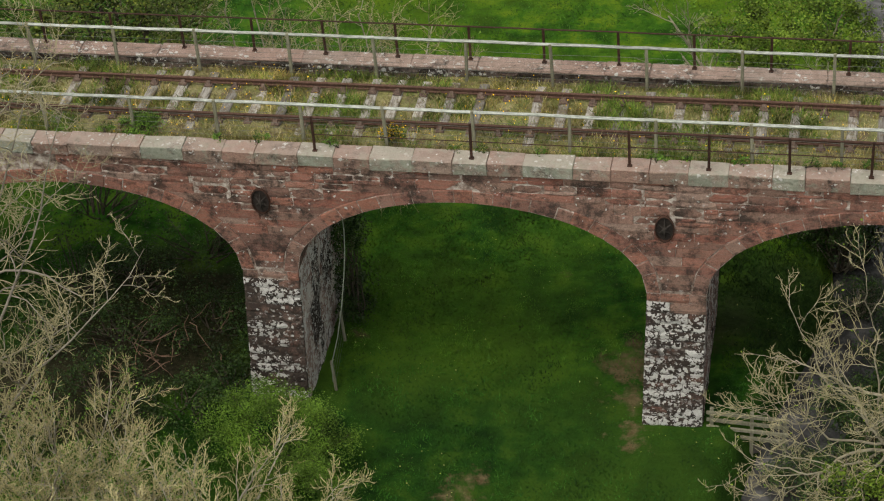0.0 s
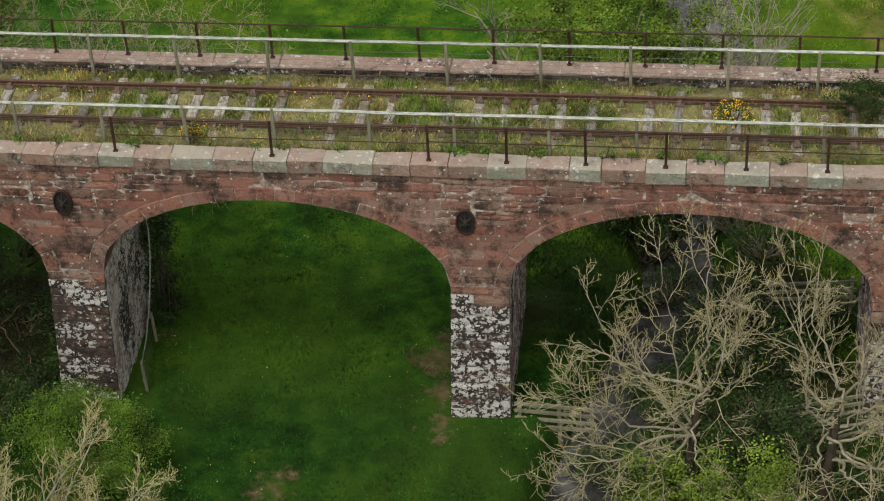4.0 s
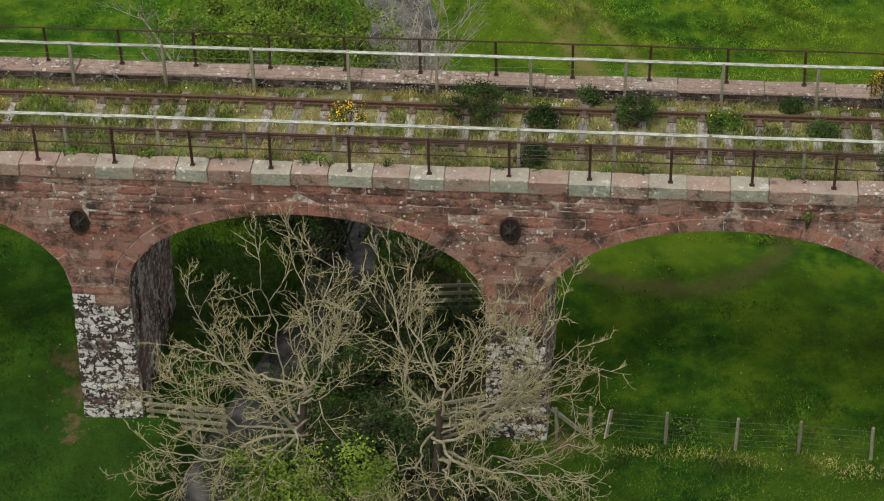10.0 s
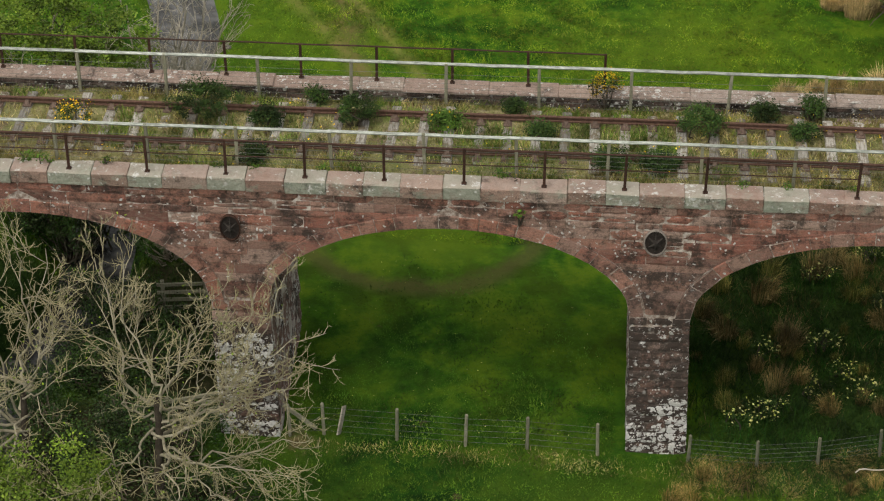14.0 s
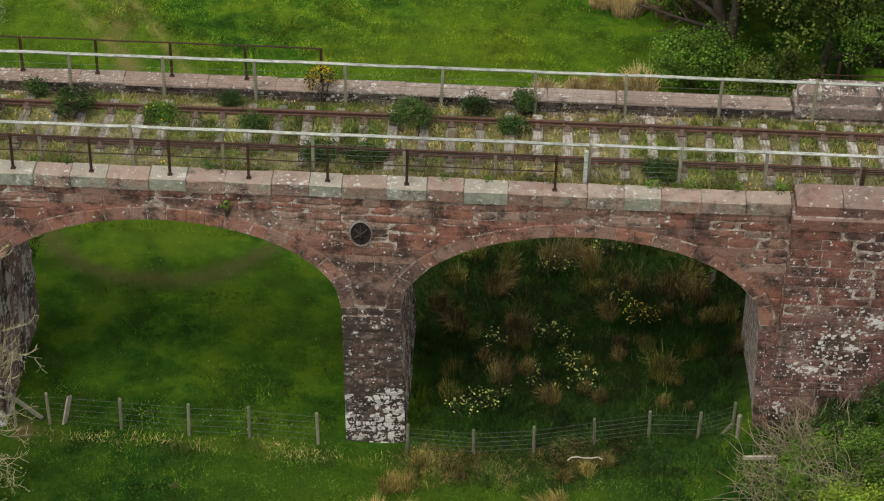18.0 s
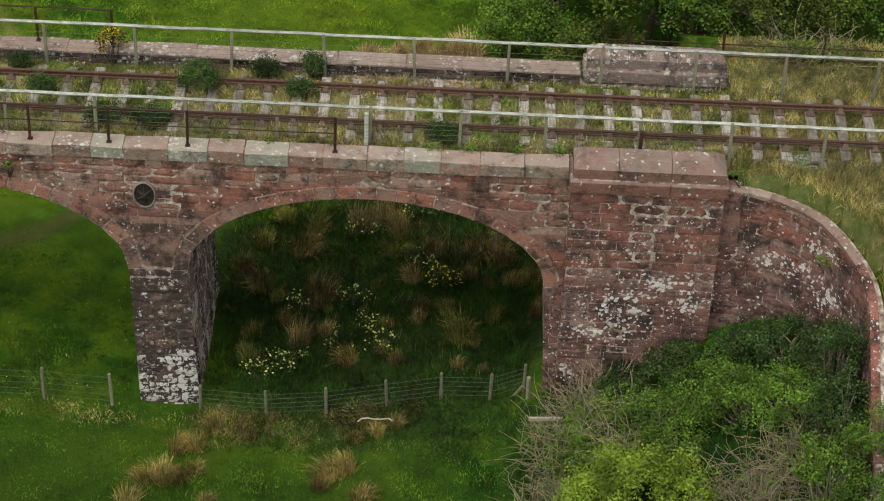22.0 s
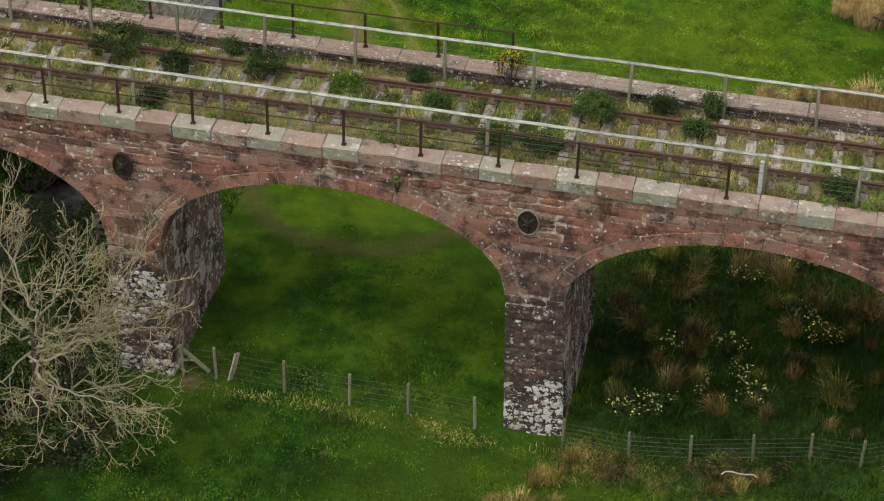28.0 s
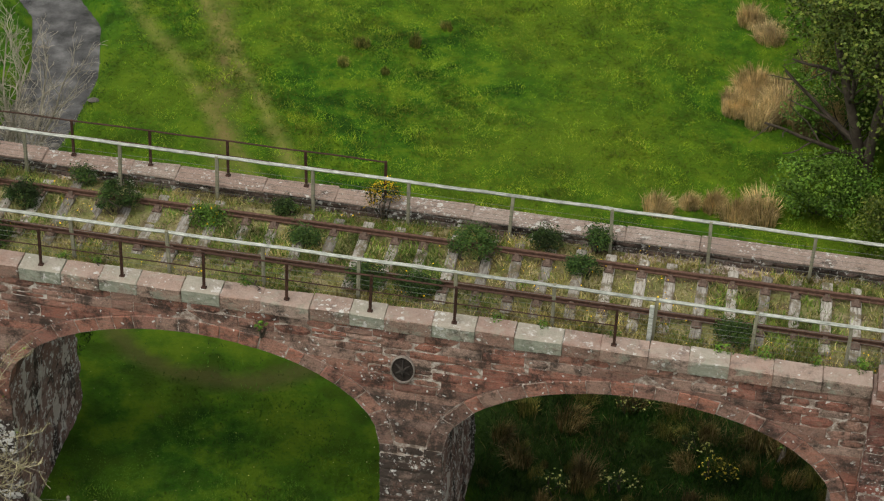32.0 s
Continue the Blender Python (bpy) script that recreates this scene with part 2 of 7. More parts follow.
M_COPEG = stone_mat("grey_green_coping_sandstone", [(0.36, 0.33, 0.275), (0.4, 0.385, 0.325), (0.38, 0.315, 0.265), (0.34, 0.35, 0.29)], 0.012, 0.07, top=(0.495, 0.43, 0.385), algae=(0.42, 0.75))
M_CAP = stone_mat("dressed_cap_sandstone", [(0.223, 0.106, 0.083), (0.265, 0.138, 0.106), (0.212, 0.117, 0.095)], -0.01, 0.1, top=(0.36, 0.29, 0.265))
M_COPEF = stone_mat("pale_coping_sandstone", [(0.4, 0.28, 0.24), (0.44, 0.335, 0.29), (0.36, 0.265, 0.23), (0.41, 0.335, 0.295)], 0.02, 0.07)
M_COPER = stone_mat("greyed_coping_sandstone", [(0.38, 0.3, 0.265), (0.42, 0.345, 0.31), (0.34, 0.265, 0.235)], 0.03, 0.08)


def mortar_mat():
    n = Net("lime_mortar", 0.95)
    c = n.ramp(n.noise(5, 6, 0.7), (0.34, (0.08, 0.055, 0.046)), (0.48, (0.3, 0.23, 0.195)), (0.62, (0.6, 0.55, 0.51)))
    return n.done(c, n.noise(30), 0.01)


def dark_mortar_mat():
    n = Net("sooty_mortar", 0.95)
    c = n.ramp(n.noise(6, 6, 0.7), (0.35, (0.03, 0.024, 0.021)), (0.55, (0.1, 0.08, 0.07)), (0.72, (0.3, 0.26, 0.235)))
    return n.done(c, n.noise(30), 0.01)


def vault_mat():
    n = Net("vault_stone", 0.95)
    br = n.node("ShaderNodeTexBrick", Vector=n.pos, Scale=1.0)
    br.inputs["Mortar Size"].default_value = 0.012
    br.inputs["Brick Width"].default_value = 0.5
    br.inputs["Row Height"].default_value = 0.24
    n.put(br.inputs["Color1"], (0.15, 0.08, 0.065)), n.put(br.inputs["Color2"], (0.2, 0.1, 0.075)), n.put(br.inputs["Mortar"], (0.08, 0.06, 0.05))
    return n.done(n.mix(n.ramp(n.noise(1.5, 6), (0.4, 0.0), (0.7, 0.7)), br.outputs["Color"], (0.06, 0.05, 0.045)), n.noise(12), 0.02)


def grass_ground_mat():
    n = Net("meadow", 0.95, spec=0.1)
    x, y, z = n.xyz()[0], n.xyz()[1], n.xyz()[2]
    big, mid, fine = n.noise(0.16, 4, 0.6), n.noise(0.9, 5, 0.65), n.noise(9, 5, 0.7)
    g = n.ramp(mid, (0.39, (0.01, 0.047, 0.007)), (0.5, (0.025, 0.102, 0.012)), (0.62, (0.07, 0.16, 0.018)))
    g = n.mix(n.ramp(big, (0.42, 0.0), (0.66, 0.8)), g, (0.07, 0.15, 0.018))
    g = n.mix(n.ramp(fine, (0.45, 0.0), (0.8, 0.25)), g, (0.025, 0.055, 0.012))
    # Tone rises with y: yellower pasture, and grass brightened against the viaduct's shade.
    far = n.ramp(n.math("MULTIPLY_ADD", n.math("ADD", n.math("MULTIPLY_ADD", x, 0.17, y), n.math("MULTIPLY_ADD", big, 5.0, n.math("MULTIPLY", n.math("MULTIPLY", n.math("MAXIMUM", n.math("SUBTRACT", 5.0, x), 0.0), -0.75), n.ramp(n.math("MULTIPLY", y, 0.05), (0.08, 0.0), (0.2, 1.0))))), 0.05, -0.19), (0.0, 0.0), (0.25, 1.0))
    # Brighter front meadow; the end arch's ground stays dark for its shade.
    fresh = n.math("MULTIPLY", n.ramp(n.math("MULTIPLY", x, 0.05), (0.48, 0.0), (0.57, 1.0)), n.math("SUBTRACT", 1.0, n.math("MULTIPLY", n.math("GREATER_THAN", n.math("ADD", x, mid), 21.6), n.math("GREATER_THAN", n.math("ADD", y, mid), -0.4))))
    # Ground under the second arch raised in colour against the deck's shadow.
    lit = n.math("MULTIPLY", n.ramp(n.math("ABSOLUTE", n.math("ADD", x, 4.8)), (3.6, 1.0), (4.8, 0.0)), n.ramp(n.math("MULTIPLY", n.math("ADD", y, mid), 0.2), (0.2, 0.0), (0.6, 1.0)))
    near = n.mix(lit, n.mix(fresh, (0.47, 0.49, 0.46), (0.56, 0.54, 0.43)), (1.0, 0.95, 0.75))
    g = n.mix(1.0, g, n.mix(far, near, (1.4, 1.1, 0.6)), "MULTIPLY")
    # wheel ruts across the far meadow
    for a, slope, worn_tone, wide in RUTS:
        d = n.math("ABSOLUTE", n.math("SUBTRACT", x, n.math("MULTIPLY_ADD", y, slope, a)))
        d = n.math("ADD", d, n.math("MULTIPLY", n.math("SUBTRACT", mid, 0.5), 0.8))
        rut = n.math("MULTIPLY", n.ramp(d, (wide * 0.2, 1.0), (wide * 2.6, 0.0)), n.math("GREATER_THAN", y, 12.0))
        g = n.mix(n.math("MULTIPLY", rut, n.ramp(n.noise(1.6, 4, 0.6), (0.35, 0.2), (0.65, 0.74))), g, worn_tone)
    soil = n.ramp(n.math("ADD", n.noise(0.55, 5, 0.7), 0.0), (0.66, 0.0), (0.74, 0.8))
    g = n.mix(n.math("MULTIPLY", soil, n.math("LESS_THAN", y, 9.0)), g, (0.11, 0.08, 0.045))
    for sx, sy, sr in SOIL:
        d = n.node("ShaderNodeVectorMath", **{})
        d.operation = "DISTANCE"
        n.put(d.inputs[0], n.node("ShaderNodeCombineXYZ", X=x, Y=n.math("MULTIPLY", y, 0.7)).outputs[0])
        d.inputs[1].default_value = (sx, sy * 0.7, 0)
        worn = n.ramp(n.math("ADD", d.outputs["Value"], n.math("ADD", n.math("MULTIPLY", n.math("SUBTRACT", mid, 0.5), 3.0), n.math("MULTIPLY", n.math("SUBTRACT", n.noise(4.0, 4), 0.5), 1.2))), (sr * 0.3, 0.75), (sr * 1.8, 0.0))
        g = n.mix(worn, g, n.ramp(n.noise(5, 5), (0.35, (0.1, 0.065, 0.035)), (0.7, (0.2, 0.15, 0.09))))
    # a turning circle worn by wheels under one arch
    d = n.node("ShaderNodeVectorMath")
    d.operation = "DISTANCE"
    n.put(d.inputs[0], n.node("ShaderNodeCombineXYZ", X=x, Y=y).outputs[0])
    d.inputs[1].default_value = (TURN[0], TURN[1], 0)
    arc = n.math("ABSOLUTE", n.math("SUBTRACT", d.outputs["Value"], n.math("MULTIPLY_ADD", mid, 0.9, TURN[2] - 0.45)))
    g = n.mix(n.math("MULTIPLY", n.ramp(arc, (0.12, 0.6), (0.55, 0.0)), n.math("LESS_THAN", y, 9.4)), g, (0.1, 0.085, 0.035))
    # Rank tone: dark green discs put the end arch's shade into the ground.
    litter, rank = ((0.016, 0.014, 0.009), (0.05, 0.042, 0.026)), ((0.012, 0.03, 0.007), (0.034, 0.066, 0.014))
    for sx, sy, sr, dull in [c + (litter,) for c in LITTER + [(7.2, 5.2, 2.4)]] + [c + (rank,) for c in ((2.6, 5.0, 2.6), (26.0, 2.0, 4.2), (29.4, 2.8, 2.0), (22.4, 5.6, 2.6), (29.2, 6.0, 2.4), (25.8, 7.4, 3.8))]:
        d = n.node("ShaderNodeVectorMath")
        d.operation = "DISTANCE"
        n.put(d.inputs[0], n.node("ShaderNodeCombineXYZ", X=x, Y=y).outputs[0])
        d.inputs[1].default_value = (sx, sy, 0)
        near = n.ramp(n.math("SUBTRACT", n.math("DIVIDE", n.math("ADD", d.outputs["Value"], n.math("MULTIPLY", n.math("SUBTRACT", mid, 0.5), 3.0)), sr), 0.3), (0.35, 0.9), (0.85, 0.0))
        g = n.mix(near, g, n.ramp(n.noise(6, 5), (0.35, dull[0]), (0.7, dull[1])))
    # bare stony river bank and bed below the grass line
    low = n.math("LESS_THAN", n.math("ADD", z, n.math("MULTIPLY", mid, 0.4)), -1.36)
    g = n.mix(n.math("MULTIPLY", low, 0.85), g, n.ramp(n.noise(7, 5), (0.35, (0.03, 0.026, 0.022)), (0.7, (0.1, 0.09, 0.085))))
    # thin dry grass on the railway bank
    dry = n.math("GREATER_THAN", n.math("ADD", z, n.math("MULTIPLY", mid, 1.0)), 6.6)
    g = n.mix(n.math("MULTIPLY", dry, 0.8), g, n.ramp(n.noise(2.2, 6, 0.7), (0.35, (0.07, 0.1, 0.03)), (0.55, (0.15, 0.16, 0.06)), (0.75, (0.23, 0.2, 0.11))))
    return n.done(g, n.math("ADD", fine, n.math("MULTIPLY", mid, 2.0)), 0.08)


def ballast_mat():
    n = Net("overgrown_ballast", 0.95, spec=0.15)
    patch, mid, fine = n.noise(0.8, 5, 0.7), n.noise(3.5, 5, 0.7), n.noise(22, 5, 0.7)
    c = n.ramp(mid, (0.3, (0.14, 0.15, 0.05)), (0.46, (0.25, 0.245, 0.1)), (0.6, (0.36, 0.32, 0.18)), (0.8, (0.42, 0.37, 0.25)))
    c = n.mix(n.ramp(patch, (0.45, 0.0), (0.62, 0.75)), c, (0.12, 0.165, 0.04))
    c = n.mix(n.ramp(n.noise(1.7, 6, 0.75), (0.5, 0.0), (0.6, 0.8)), c, n.ramp(n.noise(14, 5), (0.35, (0.06, 0.04, 0.03)), (0.65, (0.2, 0.14, 0.105))))
    c = n.mix(n.ramp(fine, (0.36, 0.6), (0.55, 0.0)), c, (0.075, 0.06, 0.042))
    return n.done(c, n.math("ADD", fine, mid), 0.05)


def blades_mat(name, tones, rough=0.75):
    n = Net(name, rough, spec=0.2)
    k = len(tones)
    c = n.ramp(n.island(), *[((i + 0.5) / k, t) for i, t in enumerate(tones)])
    drift = n.noise(0.5, 4, 0.6)
    c = n.mix(n.ramp(drift, (0.35, 0.0), (0.7, 0.35)), c, n.mix(1.0, c, (1.5, 1.25, 0.7), "MULTIPLY"))
    c = n.mix(1.0, c, n.ramp(n.noise(1.1, 5, 0.7), (0.39, 0.42), (0.5, 0.95), (0.61, 1.75)), "MULTIPLY")
    return n.done(c)


def plain_mat(name, a, b, scale=6.0, rough=0.8, metal=0.0, stretch=None, third=None, bump=0.006):
    n = Net(name, rough, metal)
    f = n.noise(scale, 6, 0.7, stretch=stretch)
    c = n.ramp(f, (0.35, a), (0.68, b)) if third is None else n.ramp(f, (0.3, a), (0.55, b), (0.75, third))
    c = n.mix(0.35, c, n.mix(1.0, c, n.ramp(n.rand(), (0.0, 0.55), (1.0, 1.45)), "MULTIPLY"))
    return n.done(c, n.noise(scale * 5, 4), bump)


def sleeper_mat():
    """Bleached, split timber with mossy and sooty ends."""
    n = Net("weathered_sleeper", 0.9)
    c = n.ramp(n.noise(2.6, 6, 0.7, stretch=(10, 1, 4)), (0.32, (0.08, 0.066, 0.055)), (0.44, (0.27, 0.25, 0.225)), (0.56, (0.4, 0.385, 0.36)), (0.72, (0.58, 0.57, 0.54)))
    c = n.mix(1.0, c, n.ramp(n.rand(), (0.0, 0.45), (0.5, 0.85), (1.0, 1.15)), "MULTIPLY")
    c = n.mix(n.ramp(n.noise(3.0, 5, 0.7), (0.5, 0.0), (0.58, 0.85)), c, n.ramp(n.noise(12, 4), (0.4, (0.07, 0.075, 0.03)), (0.6, (0.16, 0.12, 0.08))))
    return n.done(c, n.noise(9, 5, 0.7, stretch=(8, 1, 3)), 0.02)


M_MORTAR, M_MORTARD, M_VAULT, M_GROUND, M_BALLAST = mortar_mat(), dark_mortar_mat(), vault_mat(), grass_ground_mat(), ballast_mat()
M_RAIL = plain_mat("rusty_steel", (0.07, 0.038, 0.029), (0.15, 0.086, 0.064), 12, 0.7, 0.25)
M_CHAIR = plain_mat("rusty_iron", (0.07, 0.045, 0.036), (0.2, 0.145, 0.12), 20, 0.8, 0.2)
M_SLEEPER = sleeper_mat()
M_RECESS = plain_mat("recess_dark_iron", (0.013, 0.01, 0.009), (0.04, 0.031, 0.027), 14, 0.9)
M_CHAIRG = plain_mat("grey_rusted_iron", (0.03, 0.026, 0.024), (0.065, 0.056, 0.05), 20, 0.8, 0.1)
M_RIM = plain_mat("pale_mortar_rim", (0.13, 0.11, 0.1), (0.3, 0.265, 0.24), 9, 0.95)
M_IRON = plain_mat("dark_painted_iron", (0.03, 0.016, 0.012), (0.085, 0.042, 0.03), 14, 0.65, 0.25)
M_WHITE = plain_mat("grey_white_painted_timber", (0.15, 0.165, 0.15), (0.43, 0.46, 0.43), 4, 0.8, stretch=(1.2, 5, 5), third=(0.66, 0.68, 0.66))
M_POST = plain_mat("weathered_timber", (0.15, 0.145, 0.1), (0.29, 0.285, 0.21), 5, 0.85, stretch=(5, 5, 0.7))
M_POSTD = plain_mat("greened_timber", (0.09, 0.095, 0.06), (0.22, 0.22, 0.155), 5, 0.85, stretch=(5, 5, 0.7))
M_WIREP = plain_mat("pale_cable", (0.16, 0.19, 0.15), (0.3, 0.33, 0.28), 6, 0.7)
M_WIRE = plain_mat("galvanised_wire", (0.07, 0.08, 0.07), (0.15, 0.16, 0.15), 20, 0.5, 0.6)
M_BARK = plain_mat("pale_lichened_bark", (0.16, 0.14, 0.1), (0.38, 0.35, 0.27), 4, 0.9, third=(0.28, 0.265, 0.18))
M_TWIG = plain_mat("pale_twigs", (0.22, 0.2, 0.1), (0.49, 0.44, 0.26), 2.5, 0.9)
M_TWIGY = plain_mat("yellowish_sallow_twigs", (0.37, 0.325, 0.165), (0.64, 0.57, 0.33), 2.5, 0.9)
M_TWIGG = plain_mat("grey_twigs", (0.19, 0.17, 0.13), (0.36, 0.335, 0.27), 3, 0.9)
M_BARKP = plain_mat("pale_ash_bark", (0.15, 0.135, 0.095), (0.36, 0.33, 0.25), 4, 0.9, third=(0.26, 0.25, 0.15))
M_TWIGP = plain_mat("pale_ash_twigs", (0.25, 0.225, 0.12), (0.5, 0.455, 0.29), 2.5, 0.9)
M_STICK = plain_mat("dead_brown_sticks", (0.13, 0.075, 0.05), (0.3, 0.2, 0.15), 5, 0.9)
M_TRUNK = plain_mat("dark_bark", (0.045, 0.036, 0.028), (0.11, 0.09, 0.07), 4, 0.9)
M_BRAMBLE = plain_mat("dead_bramble_stems", (0.13, 0.105, 0.08), (0.36, 0.32, 0.25), 3, 0.9)
M_STEMG = plain_mat("grey_dead_wood", (0.15, 0.135, 0.11), (0.31, 0.285, 0.24), 4, 0.9)
M_LEAF = blades_mat("spring_leaves", [(0.056, 0.128, 0.017), (0.084, 0.172, 0.024), (0.115, 0.208, 0.031), (0.04, 0.095, 0.014)], 0.6)
M_LEAFH = blades_mat("hawthorn_leaves", [(0.06, 0.125, 0.015), (0.074, 0.145, 0.019), (0.09, 0.165, 0.023), (0.05, 0.106, 0.013)], 0.6)
M_LEAFB = blades_mat("bright_new_leaves", [(0.125, 0.21, 0.022), (0.15, 0.235, 0.027), (0.175, 0.255, 0.034), (0.1, 0.17, 0.018)], 0.6)
M_LEAFR = blades_mat("half_open_leaves", [(0.085, 0.15, 0.018), (0.11, 0.18, 0.022), (0.145, 0.21, 0.03), (0.065, 0.115, 0.015)], 0.6)
M_LEAFD = blades_mat("dark_ivy_leaves", [(0.016, 0.04, 0.01), (0.03, 0.06, 0.014), (0.02, 0.05, 0.016), (0.05, 0.09, 0.02)], 0.45)
M_LEAFW = blades_mat("woodland_leaves", [(0.052, 0.086, 0.016), (0.08, 0.12, 0.021), (0.038, 0.068, 0.013), (0.125, 0.155, 0.03)], 0.55)
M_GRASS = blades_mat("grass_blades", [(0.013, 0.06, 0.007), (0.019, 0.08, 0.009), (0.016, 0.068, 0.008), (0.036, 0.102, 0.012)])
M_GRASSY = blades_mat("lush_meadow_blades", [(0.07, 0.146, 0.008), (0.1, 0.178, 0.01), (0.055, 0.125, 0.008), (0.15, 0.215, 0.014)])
M_DECK = blades_mat("dry_trackside_grass", [(0.2, 0.21, 0.05), (0.32, 0.285, 0.105), (0.5, 0.43, 0.25), (0.115, 0.145, 0.028), (0.38, 0.33, 0.15), (0.17, 0.12, 0.06)])
M_STRAW = blades_mat("straw_tussock", [(0.27, 0.185, 0.075), (0.4, 0.3, 0.15), (0.1, 0.13, 0.03), (0.18, 0.15, 0.05), (0.06, 0.1, 0.022)])
M_RUSH = blades_mat("brown_rushes", [(0.2, 0.19, 0.05), (0.045, 0.085, 0.016), (0.31, 0.27, 0.09), (0.11, 0.13, 0.032), (0.06, 0.095, 0.02)])
M_GORSE = blades_mat("dark_green_gorse", [(0.016, 0.04, 0.01), (0.028, 0.06, 0.013), (0.022, 0.048, 0.012), (0.05, 0.085, 0.018)])
M_YELLOW = blades_mat("yellow_flowers", [(0.75, 0.5, 0.02), (0.6, 0.38, 0.015), (0.8, 0.6, 0.05), (0.7, 0.45, 0.02)])
M_CREAM = blades_mat("pale_flowers", [(0.44, 0.45, 0.17), (0.36, 0.4, 0.12), (0.5, 0.5, 0.26), (0.3, 0.36, 0.08)])


def water_mat():
    n = Net("peaty_river_water", 0.12, spec=0.5)
    # Grey in the base colour stands in for sky reflection over a stony bed.
    c = n.ramp(n.noise(1.4, 5, 0.6), (0.35, (0.02, 0.02, 0.02)), (0.5, (0.06, 0.06, 0.062)), (0.7, (0.15, 0.15, 0.155)))
    rip = n.noise(4.5, 5, 0.7, stretch=(1, 0.6, 1))
    return n.done(c, rip, 0.07)


M_WATER = water_mat()
M_RIVERSTONE = plain_mat("wet_grey_stone", (0.06, 0.055, 0.05), (0.17, 0.16, 0.15), 6, 0.6)
M_MOSS = blades_mat("green_trackside_tufts", [(0.075, 0.14, 0.026), (0.12, 0.195, 0.035), (0.05, 0.1, 0.02), (0.18, 0.24, 0.05)])
# Brighter copy of the meadow tones, offsetting the deck's shade under the arches.
M_GRASSM = blades_mat("shade_offset_meadow_blades", [(0.04, 0.106, 0.011), (0.052, 0.124, 0.013), (0.044, 0.113, 0.011), (0.068, 0.142, 0.016)])
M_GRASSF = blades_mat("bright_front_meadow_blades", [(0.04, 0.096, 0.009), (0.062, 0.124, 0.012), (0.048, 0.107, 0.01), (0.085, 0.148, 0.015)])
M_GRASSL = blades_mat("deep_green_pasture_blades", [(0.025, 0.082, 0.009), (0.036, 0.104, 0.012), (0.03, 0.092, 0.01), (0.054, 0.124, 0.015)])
M_STRAWF = blades_mat("tan_dead_grass", [(0.44, 0.33, 0.17), (0.58, 0.46, 0.27), (0.24, 0.21, 0.08), (0.5, 0.38, 0.21)])
M_RUSHB = blades_mat("dead_brown_rushes", [(0.13, 0.09, 0.036), (0.25, 0.185, 0.08), (0.06, 0.07, 0.02), (0.32, 0.25, 0.12), (0.03, 0.05, 0.012)])
# Rank grass with shade beneath the arches put into its dark tones.
M_GRASSD = blades_mat("shade_toned_rank_grass", [(0.01, 0.034, 0.006), (0.02, 0.056, 0.009), (0.014, 0.044, 0.008), (0.04, 0.082, 0.013)])
M_PALE = plain_mat("bleached_twigs", (0.26, 0.235, 0.19), (0.48, 0.445, 0.38), 3, 0.9)
M_STRAWP = plain_mat("bleached_stalks", (0.27, 0.22, 0.13), (0.48, 0.41, 0.27), 3, 0.9)
M_LIME = blades_mat("yellow_pasture_blades", [(0.16, 0.22, 0.02), (0.22, 0.28, 0.03), (0.12, 0.19, 0.016), (0.27, 0.3, 0.05)])
M_LEMON = blades_mat("lemon_flowers", [(0.7, 0.6, 0.08), (0.62, 0.52, 0.06), (0.75, 0.68, 0.14), (0.6, 0.5, 0.05)])

# ---- building helpers ----
rng = random.Random(7)
npr = np.random.default_rng(11)


def mesh_of(name, verts, faces, mats, smooth=False):
    me = bpy.data.meshes.new(name)
    me.from_pydata([tuple(v) for v in verts], [], faces)
    for m in mats if isinstance(mats, (list, tuple)) else [mats]:
        me.materials.append(m)
    if smooth:
        me.polygons.foreach_set("use_smooth", [True] * len(me.polygons))
    me.update()
    return me


def fast_mesh(name, verts, loops, size, mat):
    """A mesh of many equal small faces from arrays: verts (n, 3), loops flat, size corners a face."""
    me = bpy.data.meshes.new(name)
    nf = len(loops) // size
    me.vertices.add(len(verts))
    me.vertices.foreach_set("co", np.asarray(verts, np.float32).ravel())
    me.loops.add(len(loops))
    me.loops.foreach_set("vertex_index", np.asarray(loops, np.int32))
    me.polygons.add(nf)
    me.polygons.foreach_set("loop_start", np.arange(nf, dtype=np.int32) * size)
    me.materials.append(mat)
    me.update(calc_edges=True)
    return me


def put(name, me, parent=None, m=None, label=""):
    ob = new(name, me)
    if parent is not None:
        ob.parent = parent
    if m is not None:
        ob.matrix_basis = m
    return tagged(ob, label)


def part(name, bm, material, parent, label=""):
    me = bpy.data.meshes.new(name)
    bm.to_mesh(me)
    bm.free()
    me.materials.append(material)
    return put(name, me, parent, None, label)


def box_data(x0, x1, y0, y1, z0, z1, c=0.0):
    """Corners and faces of a box, its edges along the top and front cut by c."""
    if c <= 0:
        v = [(x, y, z) for z in (z0, z1) for y in (y0, y1) for x in (x0, x1)]
        return v, [(0, 2, 3, 1), (4, 5, 7, 6), (0, 1, 5, 4), (2, 6, 7, 3), (0, 4, 6, 2), (1, 3, 7, 5)]
    bm = bmesh.new()
    bmesh.ops.create_cube(bm, size=1.0)
    for v in bm.verts:
        v.co = ((x0 + x1) / 2 + v.co.x * (x1 - x0), (y0 + y1) / 2 + v.co.y * (y1 - y0), (z0 + z1) / 2 + v.co.z * (z1 - z0))
    bmesh.ops.bevel(bm, geom=bm.edges[:], offset=c, segments=1, affect="EDGES")
    bm.verts.index_update()
    v, f = [tuple(p.co) for p in bm.verts], [tuple(p.index for p in g.verts) for g in bm.faces]
    bm.free()
    return v, f


